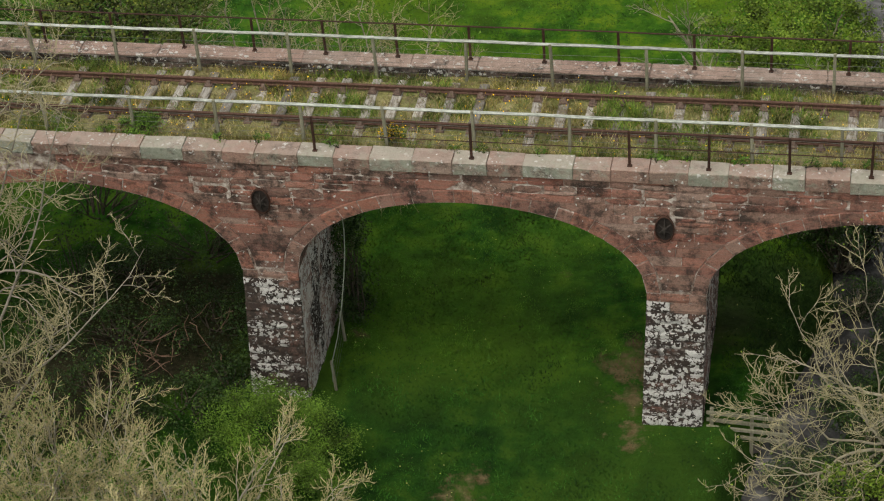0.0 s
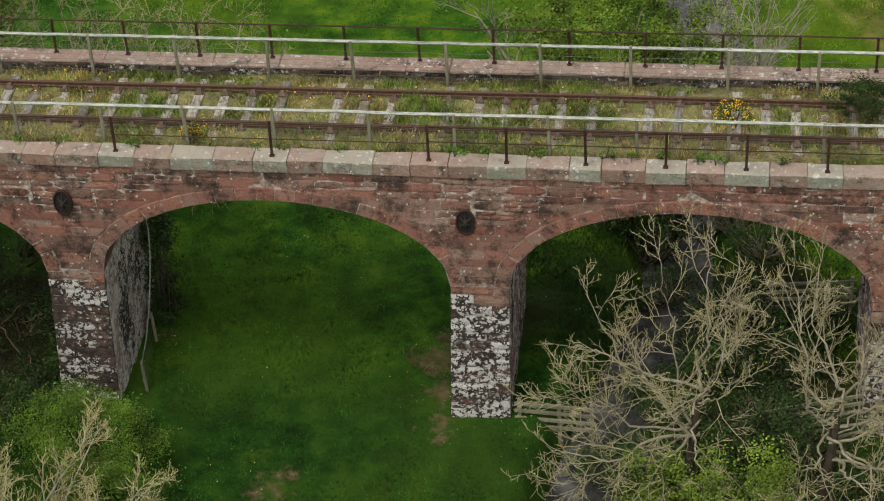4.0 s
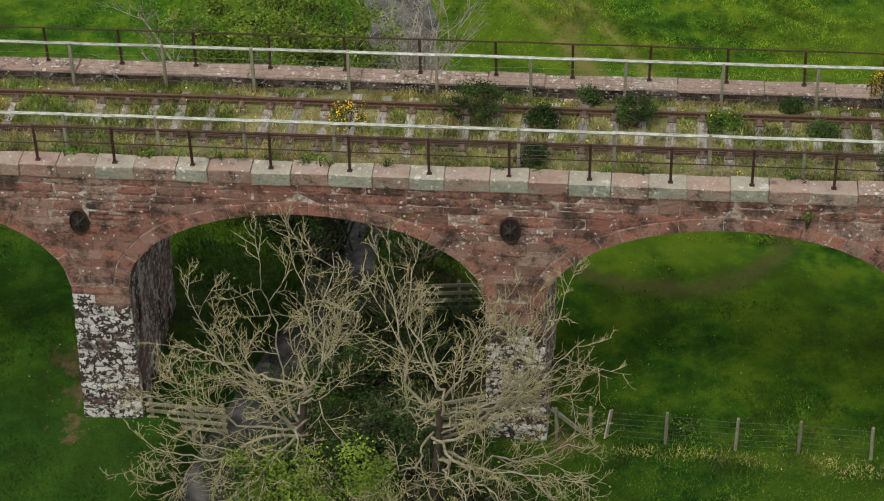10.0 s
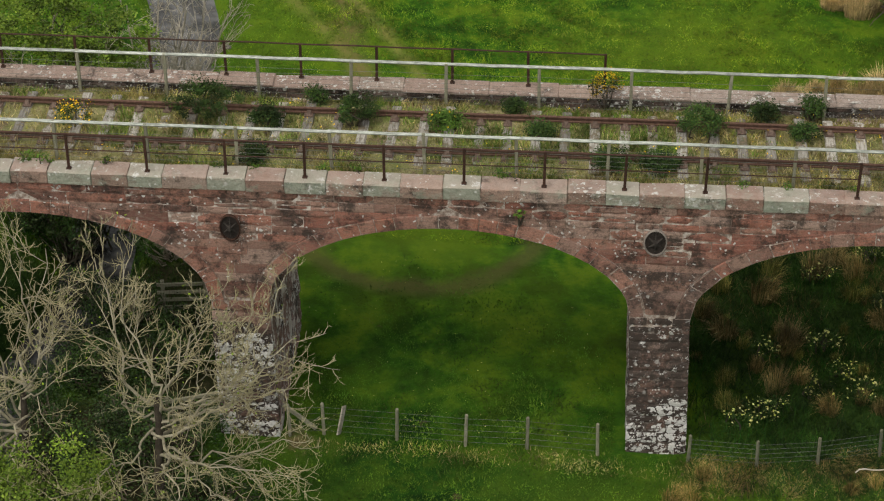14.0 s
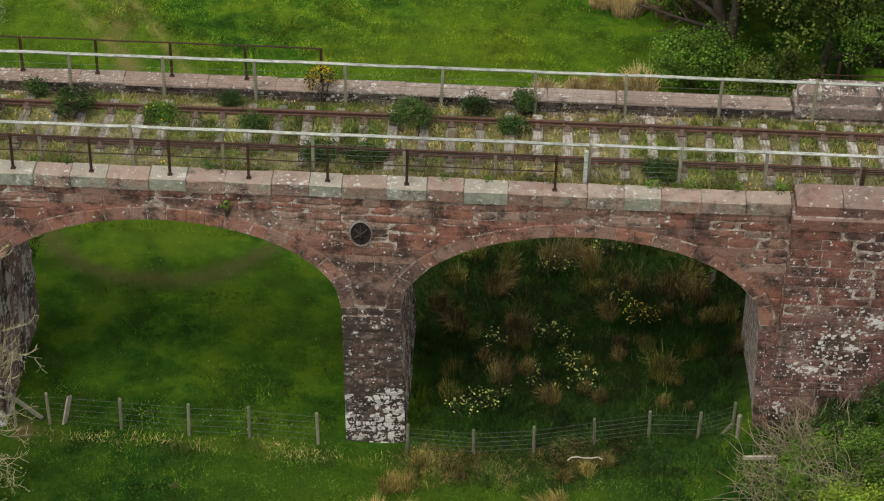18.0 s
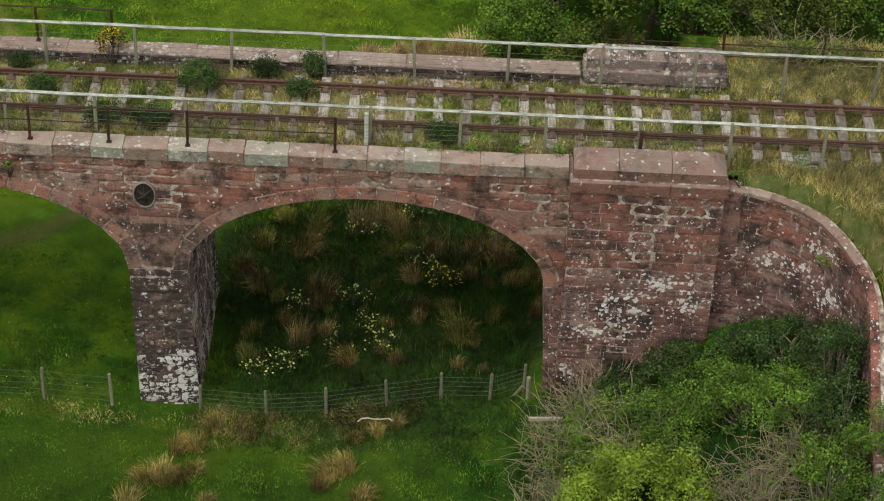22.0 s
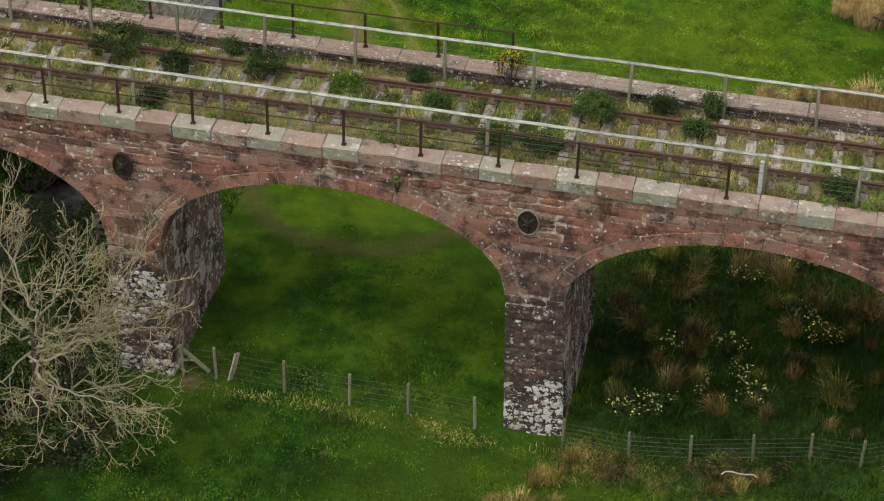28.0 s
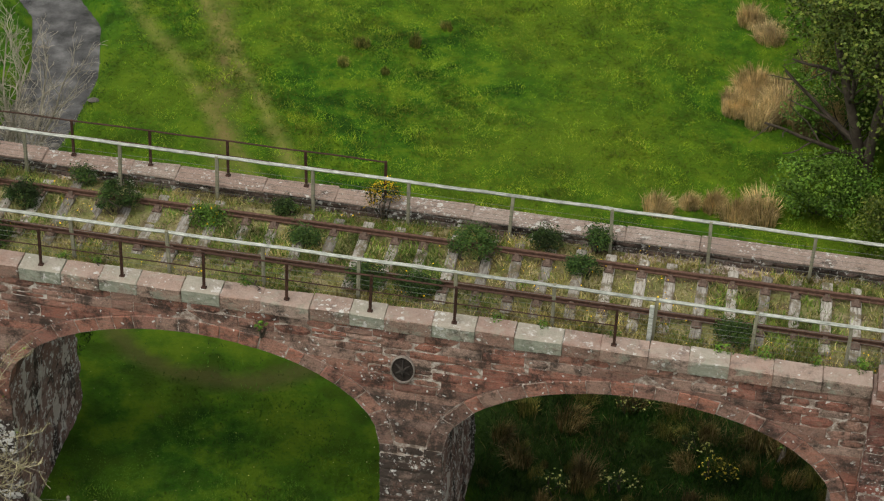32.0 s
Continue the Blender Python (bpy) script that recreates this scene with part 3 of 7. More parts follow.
def box_mesh(name, size, mat, c=0.0):
    x0, x1, y0, y1, z0, z1 = size
    return mesh_of(name, *box_data(x0, x1, y0, y1, z0, z1, c), mat)


def empty_thing(name, at, label, category, group="", kind=""):
    ob = new(name)
    ob.empty_display_size = 0.2
    ob.matrix_basis = Matrix.Translation(at)
    return tagged(ob, label, category, group, kind)


def smooth01(a, b, v):
    t = min(1.0, max(0.0, (v - a) / (b - a)))
    return t * t * (3 - 2 * t)


# ---- plan: x along the railway, y across it away from the camera, z up ----
PERIOD, PIER_W, SPAN = 10.10, 1.44, 8.66
PIERS = [0.23 + PERIOD * k for k in (-2, -1, 0, 1, 2)]
ABUT = PIERS[-1] + PIER_W / 2 + SPAN
ARCHES = [p + PERIOD / 2 for p in PIERS]
SPRING, RISE, RING = 3.85, 2.42, 0.37
WIDTH, WALL_TOP, COPE_TOP, BALLAST = 4.5, 7.15, 7.5, 7.24
WING_C, WING_R = (33.85, -3.2), 3.2
RIVER = [(-60, -14), (-14, -3.0), (-7, 0.8), (-2.2, 2.75), (0.4, 3.2), (3, 3.9), (6, 4.85), (9, 4.7), (18, 5.3), (21, 5.2), (24, 4.3), (32, -2), (90, -40)]


def river_x(y):
    return float(np.interp(y, [p[0] for p in RIVER], [p[1] for p in RIVER]))


def on_bank(x, y):
    """Whether a place lies on top of the railway bank, behind the abutment and its wing walls."""
    if x < 34.2:
        return x < -24.0
    if y > -3.2:
        return y > 0.5 or math.hypot(x - WING_C[0], y - WING_C[1]) > WING_R + 0.36
    return x > 37.55


def height(x, y):
    """The lie of the ground."""
    z = -0.42 - 0.6 * smooth01(5, 18, y)
    z += 0.25 * noise.noise((x * 0.13, y * 0.13, 3.1)) + 0.07 * noise.noise((x * 0.6, y * 0.6, 1.7))
    z += 0.9 * smooth01(-10.5, -17, x) * (1 - smooth01(8, 16, y))
    z += 0.3 * smooth01(22, 29, x) * (1 - smooth01(3, 10, y))
    if y > -40 and y < 60:
        d = abs(x - river_x(y))
        z = z + (-2.05 - z) * (1 - smooth01(0.6, 1.6, d))
    if x > 28.5:
        z += min(3.9, max(0.0, 0.58 * (x - 28.9))) * (1 - smooth01(3.0, 11.0, -y)) * (1 - smooth01(1.0, 5.0, y))
    if on_bank(x, y):
        top = 7.12 + 0.05 * noise.noise((x * 0.8, y * 0.8, 5))
        if y < -1.2:
            top -= (-1.2 - y) * 0.62
        if y > 6.2:
            top -= (y - 6.2) * 0.6
        z = max(z, top)
    return z


# ---- ground: one sheet to the horizon ----
def axis(lo, hi, step):
    inner = list(np.arange(lo, hi + 1e-6, step))
    out = [8 * 1.5**k for k in range(13)]
    return [lo - o for o in reversed(out)] + inner + [hi + o for o in out]


GX, GY = axis(-30, 52, 0.3), axis(-14, 40, 0.3)
_v = [(x, y, height(x, y)) for y in GY for x in GX]
_w = len(GX)
_f = [(j * _w + i, j * _w + i + 1, (j + 1) * _w + i + 1, (j + 1) * _w + i) for j in range(len(GY) - 1) for i in range(_w - 1)]
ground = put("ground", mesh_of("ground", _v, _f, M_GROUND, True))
tagged(ground, "rolling green meadow with worn tracks and bare river banks", "ground", kind="structure")

_ys = np.arange(-60, 90, 1.0)
_v = [(river_x(y) + s * 2.2, y, -1.5) for y in _ys for s in (-1, 1)]
_f = [(2 * i, 2 * i + 1, 2 * i + 3, 2 * i + 2) for i in range(len(_ys) - 1)]
water = put("water", mesh_of("water", _v, _f, M_WATER))
tagged(water, "dark peaty river water flowing under the viaduct", "river", kind="structure")


# ---- the viaduct ----
def arch_z(u):
    """Height of the arch's underside at u metres from its middle."""
    return SPRING + RISE * math.sqrt(max(0.0, 1 - (u / (SPAN / 2)) ** 2))


def arch_points(n):
    """Points along the underside and along the back of the ring, by even steps of the ring's length."""
    a, b = SPAN / 2, RISE
    fine = np.linspace(math.pi, 0, 721)
    p = np.stack([a * np.cos(fine), b * np.sin(fine)], 1)
    s = np.r_[0, np.cumsum(np.hypot(*np.diff(p, axis=0).T))]
    steps = np.linspace(0, s[-1], n + 1)
    if n < 60:
        steps[1:-1] += np.array([random.Random(k).uniform(-0.1, 0.1) for k in range(n - 1)])
    th = np.interp(steps, s, fine)
    inner, outer = [], []
    for t in th:
        x, z = a * math.cos(t), b * math.sin(t)
        nx, nz = math.cos(t) / a, math.sin(t) / b
        k = math.hypot(nx, nz)
        inner.append((x, SPRING + z))
        outer.append((x + RING * nx / k, SPRING + z + RING * nz / k))
    return inner, outer


OUT_F = arch_points(160)[1]


def back_u(z):
    """How far from the arch's middle the back of its ring lies at height z, or 0 above it."""
    half = [(p[1], -p[0]) for p in OUT_F[:81]]
    if z >= half[-1][0]:
        return 0.0
    return float(np.interp(z, [h[0] for h in half], [h[1] for h in half]))


def core_mesh(x0, x1):
    """Rubble core of one bay: the vault and the haunches above it, from pier edge to pier edge."""
    n = 48
    xs = [x0 + (x1 - x0) * (0.5 - 0.5 * math.cos(math.pi * i / n)) for i in range(n + 1)]
    mid = (x0 + x1) / 2
    v, f, top = [], [], BALLAST - 0.12
    for x in xs:
        z = arch_z(x - mid)
        v += [(x, 0.024, z), (x, 0.024, top), (x, WIDTH - 0.02, top), (x, WIDTH - 0.02, z)]
    for i in range(n):
        a, b = 4 * i, 4 * i + 4
        f += [(a, b, b + 1, a + 1), (a + 1, b + 1, b + 2, a + 2), (a + 2, b + 2, b + 3, a + 3), (a + 3, b + 3, b, a)]
    me = mesh_of("vault", v, f, [M_MORTAR, M_VAULT])
    me.polygons.foreach_set("material_index", [1 if i % 4 == 3 else 0 for i in range(len(me.polygons))])
    return me


def stone_block(name, seed, mat, flat=1.0):
    """One unit block, 0..1 along x and z, its rough face at y = 0 and its back at y = 1."""
    r = random.Random(seed)
    nx, nz = 4, 3
    v, f = [], []
    for j in range(nz + 1):
        for i in range(nx + 1):
            edge = i in (0, nx) or j in (0, nz)
            u = i / nx if edge else i / nx + r.uniform(-0.04, 0.04)
            w = j / nz + (0 if edge else r.uniform(-0.06, 0.06))
            corner = i in (0, nx) and j in (0, nz)
            y = flat * (0.17 + (0.12 if corner else r.uniform(-0.07, 0.07)) if edge else r.uniform(-0.09, 0.08))
            v.append((u + (r.uniform(-0.008, 0.008) if edge else 0), y, w + (r.uniform(-0.02, 0.02) if edge else 0)))
    w = nx + 1
    for j in range(nz):
        for i in range(nx):
            f.append((j * w + i, j * w + i + 1, (j + 1) * w + i + 1, (j + 1) * w + i))
    rim = [i for i in range(nx + 1)] + [j * w + nx for j in range(1, nz + 1)] + [nz * w + i for i in range(nx - 1, -1, -1)] + [j * w for j in range(nz - 1, 0, -1)]
    b = len(v)
    v += [(v[k][0], 1.0, v[k][2]) for k in rim]
    m = len(rim)
    f += [(rim[(k + 1) % m], rim[k], b + k, b + (k + 1) % m) for k in range(m)]
    return mesh_of(name, v, f, mat)


BLOCKS = {}


def block_of(mat):
    if mat.name not in BLOCKS:
        BLOCKS[mat.name] = [stone_block("stone", 100 + k, mat, 0.5 if mat in (M_ABUT, M_ABUTD) else 1.0) for k in range(6)]
    return rng.choice(BLOCKS[mat.name])


def lay_stone(parent, mat, x0, x1, z0, z1, y=0.0, deep=0.1, joint=0.014, turn=None):
    """A squared stone as a part, its face near y; turn sets it on another face of the building."""
    y += rng.uniform(-0.014, 0.014)
    joint = 0.022 if mat in (M_ABUT, M_ABUTD) else joint
    m = Matrix.Translation((x0 + joint / 2, y, z0 + joint / 2)) @ Matrix.Diagonal((x1 - x0 - joint, deep, z1 - z0 - joint, 1))
    return put("stone", block_of(mat), parent, (turn @ m) if turn else m)


def cut_stone(parent, mat, corners, y0, y1, name="stone", inset=0.018):
    """A stone with a four-cornered face, given as (x, z) counter-clockwise from the lower left, and a chamfered rim."""
    cx, cz = sum(p[0] for p in corners) / 4, sum(p[1] for p in corners) / 4

    def shrink(d):
        out = []
        for x, z in corners:
            k = max(0.05, 1 - d / max(0.05, math.hypot(x - cx, z - cz)))
            out.append((cx + (x - cx) * k, cz + (z - cz) * k))
        return out

    a, b = shrink(0.008), shrink(0.008 + inset)
    v = [(x, y0, z) for x, z in b] + [(x, y0 + 0.018, z) for x, z in a] + [(x, y1, z) for x, z in a]
    f = [(0, 1, 2, 3)] + [(4 + k, 4 + (k + 1) % 4, (k + 1) % 4, k) for k in range(4)] + [(8 + k, 8 + (k + 1) % 4, 4 + (k + 1) % 4, 4 + k) for k in range(4)]
    return put(name, mesh_of(name, v, f, mat), parent)


def fill_row(parent, mat, xl, xr, z0, z1, lo, hi, **kw):
    """Squared stones of random lengths between two straight ends."""
    x = xl
    while x < xr - 1e-6:
        w = rng.uniform(lo, hi)
        if xr - x - w < lo * 0.6:
            w = xr - x
        lay_stone(parent, mat, x, min(xr, x + w), z0, z1, **kw)
        x += w


# vaults and haunches
for k, p in enumerate(PIERS):
    v = put("vault", core_mesh(p + PIER_W / 2, p + PIER_W / 2 + SPAN))
    tagged(v, "shallow elliptical sandstone vault carrying the railway", "bridge vault", "vaults of the viaduct", "structure")

# arch rings, one set of wedge stones shared by all arches
N_VOUS = 23
_in, _out = arch_points(N_VOUS)
RING_MESHES, GREY_MESHES = [], []
for i in range(N_VOUS):
    _k = 1 - random.Random(40 + i).uniform(-0.03, 0.06)
    q = [_in[i], _in[i + 1]] + [(b[0] + (o[0] - b[0]) * _k, b[1] + (o[1] - b[1]) * _k) for b, o in ((_in[i + 1], _out[i + 1]), (_in[i], _out[i]))]
    cx, cz = sum(p[0] for p in q) / 4, sum(p[1] for p in q) / 4
    sh = lambda d: [(cx + (x - cx) * (1 - d / math.hypot(x - cx, z - cz)), cz + (z - cz) * (1 - d / math.hypot(x - cx, z - cz))) for x, z in q]
    a, b = sh(0.012), sh(0.03)
    y0 = -0.024 + random.Random(i).uniform(-0.02, 0.016)
    v = [(x, y0, z) for x, z in b] + [(x, y0 + 0.02, z) for x, z in a] + [(x, 0.45, z) for x, z in a]
    f = [(0, 1, 2, 3)] + [(4 + k, 4 + (k + 1) % 4, (k + 1) % 4, k) for k in range(4)] + [(8 + k, 8 + (k + 1) % 4, 4 + (k + 1) % 4, 4 + k) for k in range(4)]
    RING_MESHES.append(mesh_of("voussoir", v, f, M_RING))
    GREY_MESHES.append(mesh_of("voussoir", v, f, M_RINGG))
_back = [(a[0] + (b[0] - a[0]) * 0.95, a[1] + (b[1] - a[1]) * 0.95) for a, b in zip(_in, _out)]
_v = [(x, y, z) for y in (-0.004, 0.05) for p in zip(_in, _back) for x, z in p]
_m = 2 * len(_in)
_f = [(2 * i, 2 * i + 2, 2 * i + 3, 2 * i + 1) for i in range(N_VOUS)] + [(2 * i + 1, 2 * i + 3, _m + 2 * i + 3, _m + 2 * i + 1) for i in range(N_VOUS)]
RING_JOINT = mesh_of("pointing", _v, _f, M_MORTAR)
for c in ARCHES:
    ring = empty_thing("arch_ring", (c, 0, 0), "arch ring of dressed red sandstone wedge stones", "arch", "arch rings of the viaduct", "structure")
    for me, old, p in zip(RING_MESHES, GREY_MESHES, _in):
        by_last = abs(c + p[0] - PIERS[-1]) < PIER_W / 2 + 0.5 and p[1] < SPRING + 1.1
        put("voussoir", old if by_last else me, ring)
    put("pointing", RING_JOINT, ring)

# spandrel walls: coursed red sandstone between the rings, one wall for each pier
COURSES = [WALL_TOP]
_r = random.Random(5)
while COURSES[-1] > SPRING + 0.1:
    COURSES.append(max(SPRING, COURSES[-1] - _r.choice((0.2, 0.24, 0.26, 0.3))))
if COURSES[-2] - COURSES[-1] < 0.15:
    COURSES.pop(-2)


def over_pier(px, a, b, z):
    """Stones just above a pier are as grey with lichen as the pier itself."""
    reach = 1.5 if px > 18 else 0.45
    return M_RINGG if z < SPRING + reach and abs((a + b) / 2 - px) < 0.8 - 0.3 * (z - SPRING) / reach else M_WALL


def spandrel(px, xlo, xhi):
    """The wall over one pier, from the crown of the arch before it to that of the arch after it."""
    wall = empty_thing("spandrel_wall", (0, 0, 0), "coursed red sandstone spandrel wall, stained and dotted with lichen", "stone wall", "spandrel walls of the viaduct", "structure")
    for z1, z0 in zip(COURSES, COURSES[1:]):
        ends = []
        for c, side in ((px - PERIOD / 2, 1), (px + PERIOD / 2, -1)):
            ub, ut = back_u(z0), back_u(z1)
            lim = xlo if side > 0 else xhi
            b = c + side * ub if ub > 0 else lim
            t = c + side * ut if ut > 0 else lim
            b, t = (max(b, xlo), max(t, xlo)) if side > 0 else (min(b, xhi), min(t, xhi))
            ends.append((b, t))
        (lb, lt), (rb, rt) = ends
        x0, x1 = max(lb, lt), min(rb, rt)
        n = max(1, round((x1 - x0) / rng.uniform(0.66, 0.98)))
        cuts = [x0 + (x1 - x0) * k / n + (rng.uniform(-0.14, 0.14) if 0 < k < n else 0) for k in range(n + 1)]
        for k in range(n):
            a, b = cuts[k], cuts[k + 1]
            slant_l, slant_r = k == 0 and abs(lb - lt) > 0.01, k == n - 1 and abs(rb - rt) > 0.01
            if slant_l or slant_r:
                q = [(lb if slant_l else a, z0), (rb if slant_r else b, z0), (rt if slant_r else b, z1), (lt if slant_l else a, z1)]
                if abs(q[1][0] - q[0][0]) < 0.06 and abs(q[2][0] - q[3][0]) < 0.06:
                    continue
                cut_stone(wall, over_pier(px, q[0][0], q[1][0], z1), q, rng.uniform(-0.012, 0.012), 0.1)
            elif rng.random() < 0.16 and z1 - z0 > 0.22:
                zm, xm = z0 + (z1 - z0) * rng.uniform(0.35, 0.65), a + (b - a) * rng.uniform(0.35, 0.65)
                lay_stone(wall, M_WALL, a, b, z0, zm)
                lay_stone(wall, M_WALL, a, xm, zm, z1), lay_stone(wall, M_WALL, xm, b, zm, z1)
            else:
                lay_stone(wall, over_pier(px, a, b, z1), a, b, z0, z1)
    return wall


for p in PIERS[1:]:
    spandrel(p, p - PERIOD / 2, p + PERIOD / 2)


# the last stretch of wall, from the middle of the end arch to the pilaster
def end_spandrel():
    wall = empty_thing("spandrel_wall", (0, 0, 0), "coursed red sandstone spandrel wall beside the abutment", "stone wall", "spandrel walls of the viaduct", "structure")
    c = ARCHES[-1]
    for z1, z0 in zip(COURSES, COURSES[1:]):
        ub, ut = back_u(z0), back_u(z1)
        lb, lt = c + ub, c + ut
        x0 = max(lb, lt) if ut > 0 else c
        if ut <= 0 < ub:
            lt = c
            x0 = lb
        cuts = [x0]
        while cuts[-1] < 30.2:
            cuts.append(cuts[-1] + rng.uniform(0.45, 0.8))
        cuts[-1] = 30.25
        if len(cuts) > 2 and cuts[-1] - cuts[-2] < 0.25:
            cuts.pop(-2)
        for k in range(len(cuts) - 1):
            if k == 0 and abs(lb - lt) > 0.01 and ub > 0:
                cut_stone(wall, M_WALL, [(lb, z0), (cuts[1], z0), (cuts[1], z1), (lt, z1)], rng.uniform(-0.012, 0.012), 0.1)
            else:
                lay_stone(wall, M_WALL, cuts[k], cuts[k + 1], z0, z1)
    # jamb of the end arch below the springing
    z = SPRING
    while z > -0.3:
        h = rng.uniform(0.22, 0.3)
        jamb = ABUT + 0.16 * (SPRING - z) / SPRING
        if rng.random() < 0.5:
            lay_stone(wall, M_ABUTD, jamb, 30.25, z - h, z)
        else:
            m = rng.uniform(0.35, 0.65)
            lay_stone(wall, M_ABUTD, jamb, jamb + (30.25 - jamb) * m, z - h, z)
            lay_stone(wall, M_ABUTD, jamb + (30.25 - jamb) * m, 30.25, z - h, z)
        z -= h
    me = box_mesh("backing", (ABUT + 0.17, 33.8, 0.03, WIDTH - 0.02, -1.2, WALL_TOP - 0.1), M_MORTAR)
    put("backing", me, wall)


end_spandrel()


# piers: lichen-crusted front, streaked flanks
def pier(px, flank, crust, mats, lean):
    th = empty_thing("pier", (px, 0, 0), "tall sandstone pier crusted with white lichen", "bridge pier", "piers of the viaduct", "structure")
    h = PIER_W / 2
    foot = height(px, 0.0) - 0.5

    def off(z):
        """How far the old masonry has gone out of plumb at height z, and how far it spreads."""
        k = max(0.0, SPRING - z) / SPRING
        return lean * k, 0.035 * k

    for name, mat, levels in (("core", M_MORTARD, (foot - 0.4, SPRING - 0.3)), ("haunch", M_MORTAR, (SPRING - 0.3, COURSES[0] - 0.3))):
        v = []
        for z in levels:
            o, b = off(z)
            v += [(o + sx * (h - 0.03 + b), y, z) for sx, y in ((-1, 0.024), (1, 0.024), (1, WIDTH - 0.03), (-1, WIDTH - 0.03))]
        put(name, mesh_of(name, v, [(k, (k + 1) % 4, 4 + (k + 1) % 4, 4 + k) for k in range(4)] + [(4, 5, 6, 7)], mat), th)
    z, row = SPRING, 0
    while z > foot:
        dz = rng.uniform(0.24, 0.34)
        o, b = off(z - dz / 2)
        turn = Matrix.Translation((h + b + o, 0, 0)) @ Matrix.Rotation(radians(90), 4, "Z")
        turn_l = Matrix.Translation((-h - b + o, WIDTH, 0)) @ Matrix.Rotation(radians(-90), 4, "Z")
        cut = [rng.uniform(0.36, 0.64)] if row % 2 else [rng.uniform(0.2, 0.36), rng.uniform(0.64, 0.8)]
        xs = [o - h - b] + [o - h + 2 * h * c for c in cut] + [o + h + b]
        for a, b in zip(xs, xs[1:]):
            lay_stone(th, rng.choice(mats) if z < crust + rng.uniform(-0.2, 0.2) else (M_WALL if z > SPRING - 0.4 and px < 18 else M_PIERL), a, b, z - dz, z)
        if flank:
            fill_row(th, M_SIDEW if px < -5 else M_SIDE, 0.1, WIDTH + 0.06 + 0.07 * math.sin(row * 2.3 + px), z - dz, z, 0.4, 0.85, turn=turn)
        else:
            fill_row(th, M_SIDE, 0.1, WIDTH, z - dz, z, 1.4, 2.2, turn=turn)
        fill_row(th, M_SIDE, 0.0, WIDTH - 0.1, z - dz, z, 1.2, 2.2, turn=turn_l)
        z -= dz
        row += 1
    return th


for p, lean, crust, mats in zip(PIERS, (-0.2, -0.2, -0.13, 0.02, 0.1), (2.0, 3.7, 3.5, 2.9, 1.25), ([M_PIER], [M_PIER, M_PIERW, M_PIERL], [M_PIERW, M_PIERW, M_PIERW, M_PIER], [M_PIERW, M_PIERW, M_PIERW, M_PIER], [M_PIERW, M_PIERW, M_PIER])):
    pier(p, p > -12, crust, mats, lean)


# the iron tie plates over the piers: a round ribbed pattress plate with a boss
def tie_plate(x, z, label, wide, rim=None):
    th = empty_thing("tie_plate", (x, -0.015, z), label, "tie plate", "tie plates over the piers")
    th.scale = (wide, 1.0, 1.08)
    bm = bmesh.new()
    bmesh.ops.create_cone(bm, cap_ends=True, segments=28, radius1=0.33, radius2=0.31, depth=0.03, matrix=Matrix.Rotation(radians(90), 4, "X"))
    # Disc coloured near-black to stand for the shade inside a recess.
    part("disc", bm, M_RECESS, th, "near-black disc coloured as the dark of a recess")
    bm = bmesh.new()
    for k in range(28):
        a = 2 * math.pi * k / 28
        b = 2 * math.pi * (k + 1) / 28
        q = [(math.cos(t) * r, y, math.sin(t) * r) for r, y in ((0.315, -0.01), (0.36, -0.01), (0.355, -0.05), (0.325, -0.06)) for t in (a, b)]
        vs = [bm.verts.new(c) for c in q]
        for i in range(4):
            j = (i + 1) % 4
            bm.faces.new((vs[2 * i], vs[2 * i + 1], vs[2 * j + 1], vs[2 * j]))
    bmesh.ops.remove_doubles(bm, verts=bm.verts, dist=1e-4)
    part("rim", bm, rim or M_IRON, th, "raised rim")
    rib = mesh_of("rib", [(0.03, -0.02, -0.028), (0.25, -0.02, -0.012), (0.25, -0.02, 0.012), (0.03, -0.02, 0.028), (0.03, -0.1, -0.014), (0.24, -0.035, -0.008), (0.24, -0.035, 0.008), (0.03, -0.1, 0.014)], [(0, 1, 5, 4), (1, 2, 6, 5), (2, 3, 7, 6), (3, 0, 4, 7), (4, 5, 6, 7)], M_CHAIRG)
    for k in range(6):
        put("rib", rib, th, Matrix.Rotation(radians(60 * k + 30), 4, "Y"))
    bm = bmesh.new()
    bmesh.ops.create_cone(bm, cap_ends=True, segments=12, radius1=0.075, radius2=0.045, depth=0.12, matrix=Matrix.Translation((0, -0.07, 0)) @ Matrix.Rotation(radians(90), 4, "X"))
    part("boss", bm, M_CHAIRG, th)
    return th


tie_plate(-9.84, 6.03, "oval cast-iron tie plate with a star of ribs", 0.66)
tie_plate(-0.03, 5.84, "oval cast-iron tie plate with a star of ribs", 0.66)
tie_plate(10.24, 6.08, "oval cast-iron tie plate with a star of ribs", 0.7)
tie_plate(20.21, 6.13, "oval ribbed iron tie plate with a pale mortar rim", 0.76, M_RIM)


